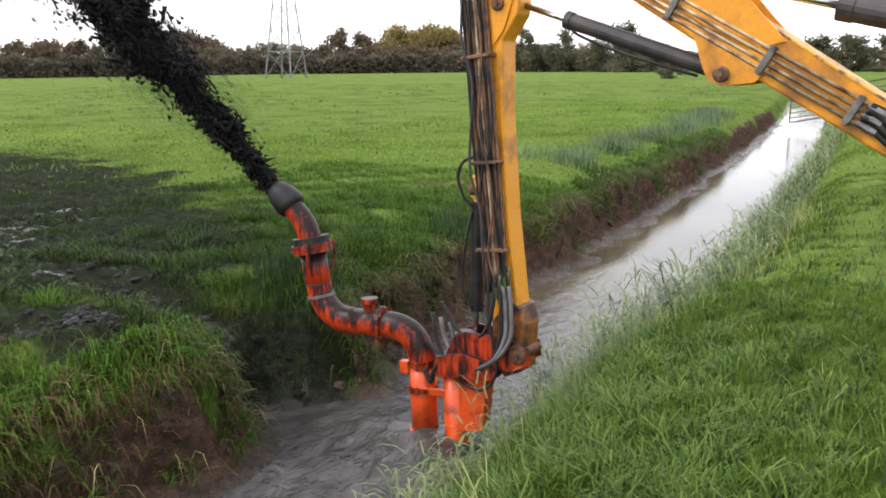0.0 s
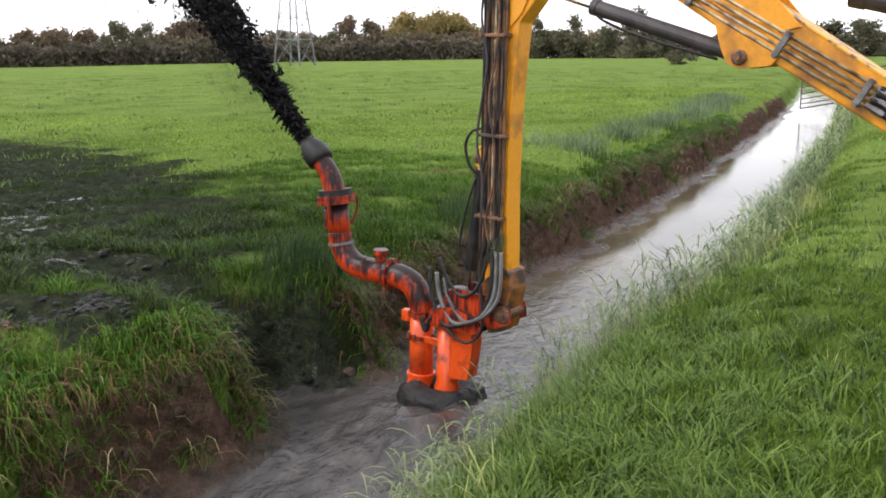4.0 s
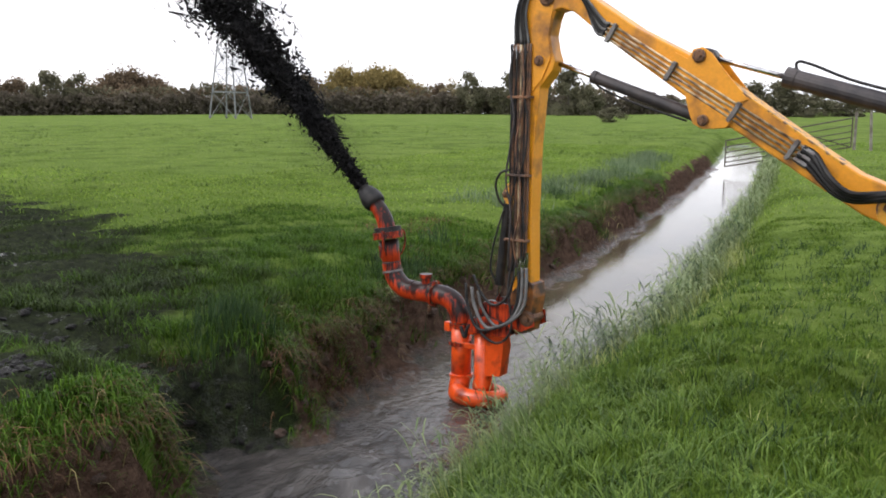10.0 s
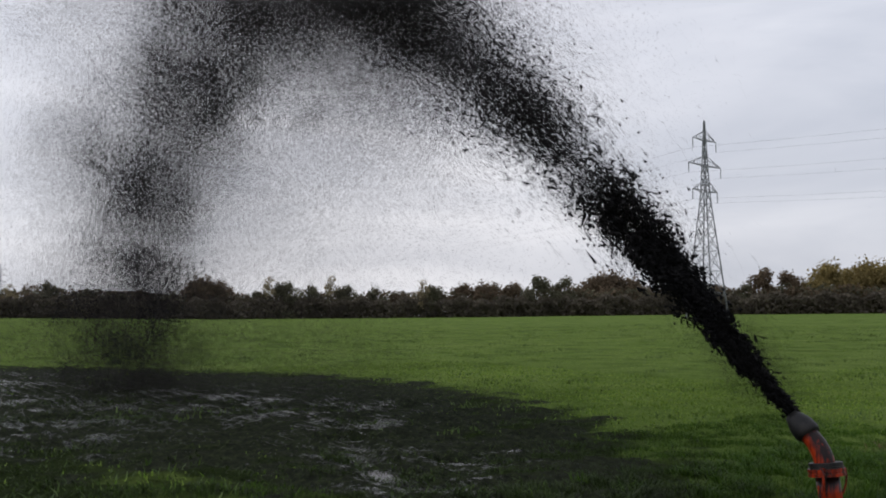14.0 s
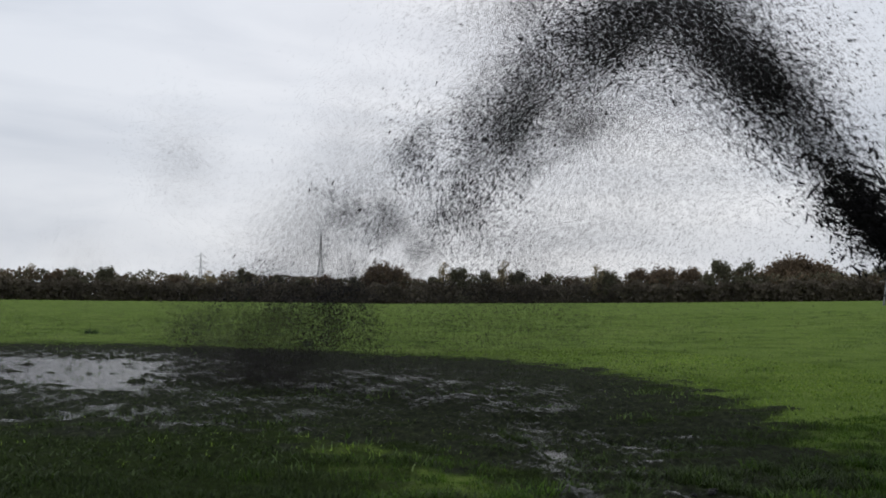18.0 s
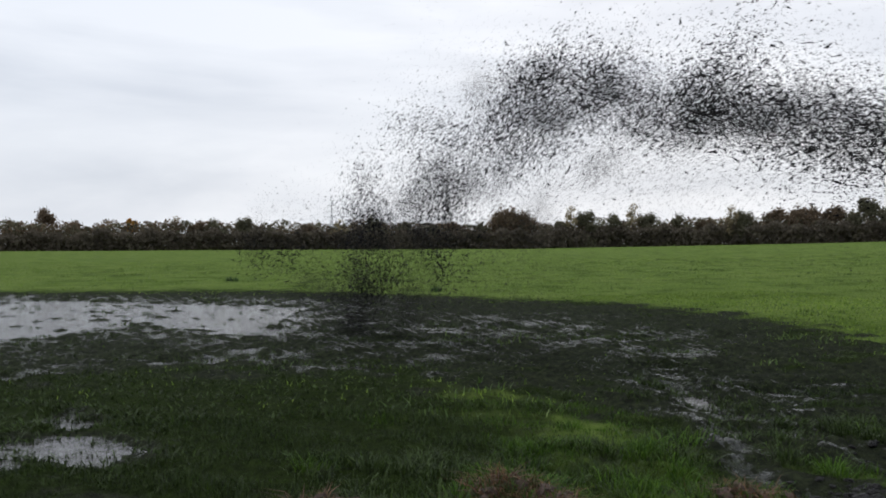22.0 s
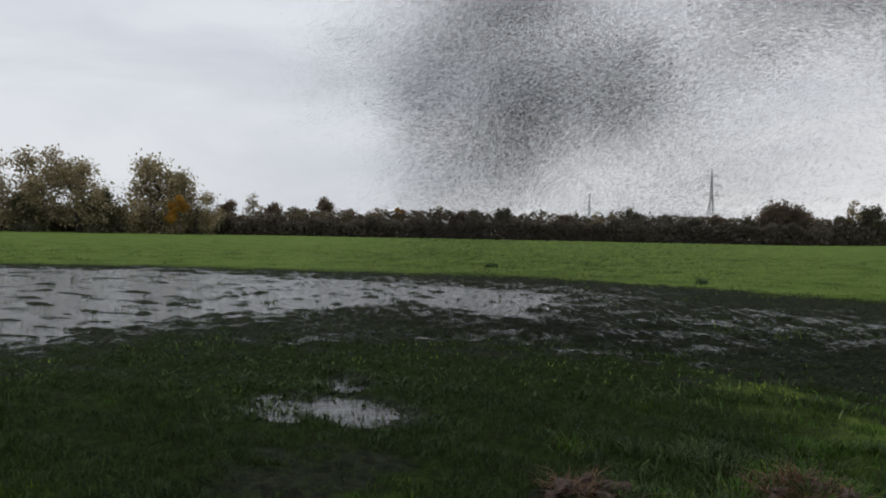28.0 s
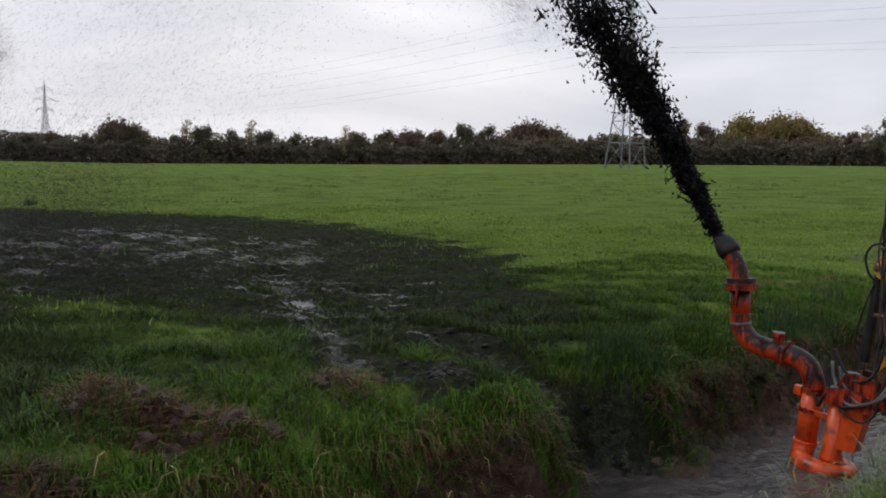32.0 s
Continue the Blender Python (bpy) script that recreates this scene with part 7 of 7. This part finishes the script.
def build_jet(name, part_name, label, meshes, rate, cone, drags, tumble, seed, jitter=0.05, lead=0.8, hang=0.0):
    """Rigid strands that leave the nozzle one after another, fly, hang over the ground for a while, and sink into the field."""
    rs = random.Random(seed)
    jet = new(name)
    tagged(jet, label, "mud jet")
    keys = np.array(JET)
    moves = []
    for t0, t1 in RUNS:
        clock = t0
        while clock < t1:
            if not rate(clock):
                clock += 0.2
                continue
            te = clock + rs.random() * 0.7 / rate(clock)
            clock += 1 / rate(clock)
            fr = round(te * FPS)
            te = fr / FPS
            row = arm_at(max(te, 0.0))
            m = arm_poses(row)[2]
            sp, el, be = (float(np.interp(te, keys[:, 0], keys[:, k])) for k in (1, 2, 3))
            out = m.to_3x3() @ Vector((1, 0, 0))
            head = math.atan2(out.y, out.x) + radians(be + rs.gauss(0, cone))
            e = radians(el + rs.gauss(0, cone) * 0.8)
            sp *= 1 + rs.gauss(0, jitter)
            d = Vector((math.cos(head) * math.cos(e), math.sin(head) * math.cos(e), math.sin(e)))
            # it shows as spray only once it has left the solid root of the jet
            k0 = int(round(lead / sp / 0.05))
            path = [(t - k0 * 0.05, p, v) for t, p, v in flight(m @ Vector(NOZZLE), d * sp, rs.uniform(*drags))[k0:]]
            if hang:
                path = [q for q in path if q[1].z > 0.35]
            if len(path) < 4:
                continue
            te = round((te + k0 * 0.05) * FPS) / FPS
            if te > 31.8:
                continue
            ob = new(part_name, meshes[rs.randrange(len(meshes))])
            ob.parent = jet
            tagged(ob, kind="stuff")
            axis = Vector((rs.gauss(0, 1), rs.gauss(0, 1), rs.gauss(0, 1))).normalized()
            spin = tumble * rs.uniform(0.4, 1.3) * rs.choice((-1, 1))
            roll = rs.uniform(0, 6.28)

            def turned(t, v):
                q = v.to_track_quat("X", "Z").to_matrix().to_4x4() @ Matrix.Rotation(roll, 4, "X")
                return Matrix.Rotation(max(-1.45, min(1.45, spin * t)), 4, axis) @ q

            rows = []
            hide = Matrix.Translation((m.translation.x - 0.6, m.translation.y, -7.5))
            if te > 0.1:
                rows += [(0.0, hide), (te - 1 / FPS, hide)]
            stops = [0, 0.15, 0.35, 0.6, 0.9, 1.2, 1.5, 1.8, 2.1, 2.4, 2.7, 3.0, 3.4]
            last = path[-1][0]
            use = [s for s in stops if s < last - 0.1] + [last]
            for s in use:
                if 0 <= te + s <= 31.9:
                    k = min(int(round(s / 0.05)), len(path) - 1)
                    rows.append((te + s, Matrix.Translation(path[k][1]) @ turned(s, path[k][2])))
            if te <= 0.1:
                k = min(int(round(-te / 0.05)), len(path) - 1)
                rows = [(0.0, Matrix.Translation(path[k][1]) @ turned(-te, path[k][2]))] + [r for r in rows if r[0] > 0.04]
            if hang and te + last < 31.4:
                # the finest drops linger low over the landing place
                stay = min(hang * rs.uniform(0.4, 1.3), 31.5 - te - last)
                p, low = path[-1][1], rs.uniform(-0.15, 0.35)
                turn = turned(last, path[-1][2])
                drift = Vector((rs.gauss(-0.5, 0.8), rs.gauss(0.2, 0.9), 0))
                rows.append((te + last + 0.35, Matrix.Translation((p.x + 0.3 * drift.x, p.y + 0.3 * drift.y, low + 0.2)) @ turn))
                if stay > 0.5:
                    rows.append((te + last + stay, Matrix.Translation((p.x + drift.x, p.y + drift.y, low - 0.1)) @ turn))
                    last = last + stay
                else:
                    last = last + 0.35
            if te + last < 31.6:
                p = path[-1][1]
                rows += [(te + last + 0.2, Matrix.Translation((p.x, p.y, -7.0))), (32.0, Matrix.Translation((p.x, p.y, -7.0)))]
            else:
                k = min(int(round((32.0 - te) / 0.05)), len(path) - 1)
                rows.append((32.0, Matrix.Translation(path[k][1]) @ turned(32.0 - te, path[k][2])))
            moves.append((ob, rows))
    return moves


def jet_line(t):
    """Nozzle and muzzle velocity at a time."""
    keys = np.array(JET)
    m = arm_poses(arm_at(t))[2]
    sp, el, be = (float(np.interp(t, keys[:, 0], keys[:, k])) for k in (1, 2, 3))
    out = m.to_3x3() @ Vector((1, 0, 0))
    head, e = math.atan2(out.y, out.x) + radians(be), radians(el)
    return m @ Vector(NOZZLE), Vector((math.cos(head) * math.cos(e), math.sin(head) * math.cos(e), math.sin(e))) * sp


def build_stream():
    """The solid root of the jet: ragged lengths that churn and slide along it while the pump runs."""
    rs = random.Random(9)
    jet = new("mud_jet")
    tagged(jet, "dense black jet of slurry shooting from the nozzle", "mud jet")
    moves, at = [], 0.06
    for k in range(11):
        length = 0.22 + 0.05 * k
        width = min(0.033 + 0.076 * at + 0.012 * at * at, 0.36)
        n = 900 + 110 * k
        me = droplet_mesh("mud_strand", length * 0.36, width * 0.47, n, 0.007, 0.020, 60 + k, 1.8, 0.2)
        if k < 9:
            bm = bmesh.new()
            bm.from_mesh(me)
            core = tube([(length * (i / 9 - 0.5) * 1.1, 0, 0) for i in range(10)], [width * (0.50 if 0 < i < 9 else 0.22) for i in range(10)], 12)
            for v in core.verts:
                q = v.co * (2.2 / max(width, 0.05)) + Vector((k * 9.1, 0, 0))
                f = 1 + 0.55 * noise.noise(q * 0.55) + 0.35 * noise.noise(q * 1.3)
                v.co.y, v.co.z = v.co.y * f, v.co.z * f
            lump = bpy.data.meshes.new("core")
            core.to_mesh(lump)
            core.free()
            bm.from_mesh(lump)
            bpy.data.meshes.remove(lump)
            bm.to_mesh(me)
            bm.free()
        ob = new("mud_strand", me)
        ob.parent = jet
        tagged(ob, kind="stuff")
        rows, roll, side = [], rs.uniform(0, 6), 1
        steps = [0.16 * i for i in range(int(32 / 0.16))] + [32.0]
        for t in steps:
            roll += rs.uniform(0.3, 1.1)
            side = -side
            d = at + side * rs.uniform(0.02, 0.10)
            p, v = jet_line(max(t - d / 15.0, 0.0))
            f = d / v.length
            place = p + v * f + Vector((0, 0, -4.9 * f * f))
            if 21.45 < t < 25.3 or 27.7 < t < 28.4:
                place = place * 1.0
                place.z = -3.5 - 0.02 * k
            way = v + Vector((0, 0, -9.81 * f))
            rows.append((t, Matrix.Translation(place) @ way.to_track_quat("X", "Z").to_matrix().to_4x4() @ Matrix.Rotation(roll, 4, "X")))
        moves.append((ob, rows))
        at += length * 0.6
    return moves


JET_MOVES = build_stream()


def spray_rate(t):
    return 0.0 if 24 < t < 28 else 4.0 if 28 < t < 30.2 else 21.0 if 15.4 < t < 17.3 else 28.0 if 17.3 <= t < 18.1 else 26.0 if 19.5 < t < 20.6 else 40.0


def rain_rate(t):
    return 15.0 if 28 < t < 30.2 else 12.0 if 30.2 <= t < 31 else 90.0 if 26.9 < t < 28 else 36.0 if 24 < t < 28 else 12.0 if 15.4 < t < 17.3 else 48.0 if 7.6 < t < 9.4 else 20.0 if 19.5 < t < 20.6 else 26.0


def drizzle_rate(t):
    return 5.0 if t < 9.5 else 20.0 if t < 11.7 else 95.0 if t < 12.9 else 85.0 if t < 16.2 else 30.0 if t < 18 else 46.0 if t < 19.6 else 30.0 if t < 20.6 else 70.0 if 25 < t < 28 else 20.0 if 28 < t < 30.2 else 10.0


def mist_rate(t):
    return 0.0 if t < 10.8 else 8.0 if t < 11.6 else 76.0 if t < 12.7 else 40.0 if t < 13.6 else 20.0 if 17.9 < t <= 18.3 else 46.0 if 18.3 < t < 18.8 else 8.0 if 16.2 < t < 17.4 else 26.0 if 13 < t < 19.5 else 56.0 if 26.0 < t < 28 else 36.0 if 28.2 < t < 28.9 else 14.0 if 28.3 < t < 30.0 else 0.0


def fog_rate(t):
    return 0.0 if 21.4 < t < 30 else 40.0 if t < 6.5 else 18.0 if t < 10 else 34.0


JET_MOVES += build_jet("mud_spray", "mud_spray", "black slurry breaking into ragged spray", SPRAY_MESH, spray_rate, 1.6, (0.012, 0.026), 1.0, 2, 0.04, 2.6)
JET_MOVES += build_jet("mud_rain", "mud_rain", "fine black drops raining out of the jet", RAIN_MESH, rain_rate, 2.2, (0.011, 0.036), 1.0, 3, 0.05, 4.5)
JET_MOVES += build_jet("mud_drizzle", "mud_drizzle", "finest black drizzle falling below the jet", DRIZZLE_MESH, drizzle_rate, 3.2, (0.018, 0.095), 0.8, 5, 0.10, 6.0)
JET_MOVES += build_jet("mud_mist", "mud_mist", "soft dark clouds of the finest slurry drops", MIST_MESH, mist_rate, 3.0, (0.004, 0.026), 0.6, 6, 0.08, 9.0, 0.6)
JET_MOVES += build_jet("mud_fog", "mud_fog", "thin dark haze blown off the edge of the jet", FOG_MESH, fog_rate, 2.8, (0.016, 0.034), 0.6, 7, 0.05, 0.9)


# ---------------------------------------------------------------- what moves
def aimed(a, b):
    """A pose at a whose x axis points to b."""
    return Matrix.Translation(a) @ (Vector(b) - Vector(a)).to_track_quat("X", "Z").to_matrix().to_4x4()


def motions():
    rows = [(row[0], arm_poses(row)) for row in ARM]
    walk(boom, [(t, m[0]) for t, m in rows])
    walk(dipper, [(t, m[1]) for t, m in rows])
    walk(pump, [(t, m[2]) for t, m in rows])
    foot = Vector((1.30, 0.0, 0.549))
    ends = [(t, (m[0].inverted() @ m[1]) @ Vector((-0.04, 0.0, -0.51))) for t, m in rows]
    walk(ram_barrel, [(t, aimed(foot, e)) for t, e in ends])
    walk(ram_rod, [(t, aimed(e, foot)) for t, e in ends])
    # the mud slides off the pump foot as it is lifted and washed
    for clump, off in ((clump_front, 6.3), (clump_back, 7.0)):
        times = [row[0] for row in ARM if row[0] < off] + [off]
        held = [(t, arm_poses(arm_at(t))[2]) for t in times]
        sunk = Matrix.Translation((0, 0, -0.55)) @ held[-1][1]
        walk(clump, held + [(off + 0.6, sunk), (32.0, sunk)])
    x, y, z = TRACTOR_AT
    walk(tractor, [(row[0], pose(x, y + row[1], z)) for row in ARM])
    for ob, keys in JET_MOVES:
        walk(ob, keys)


motions()
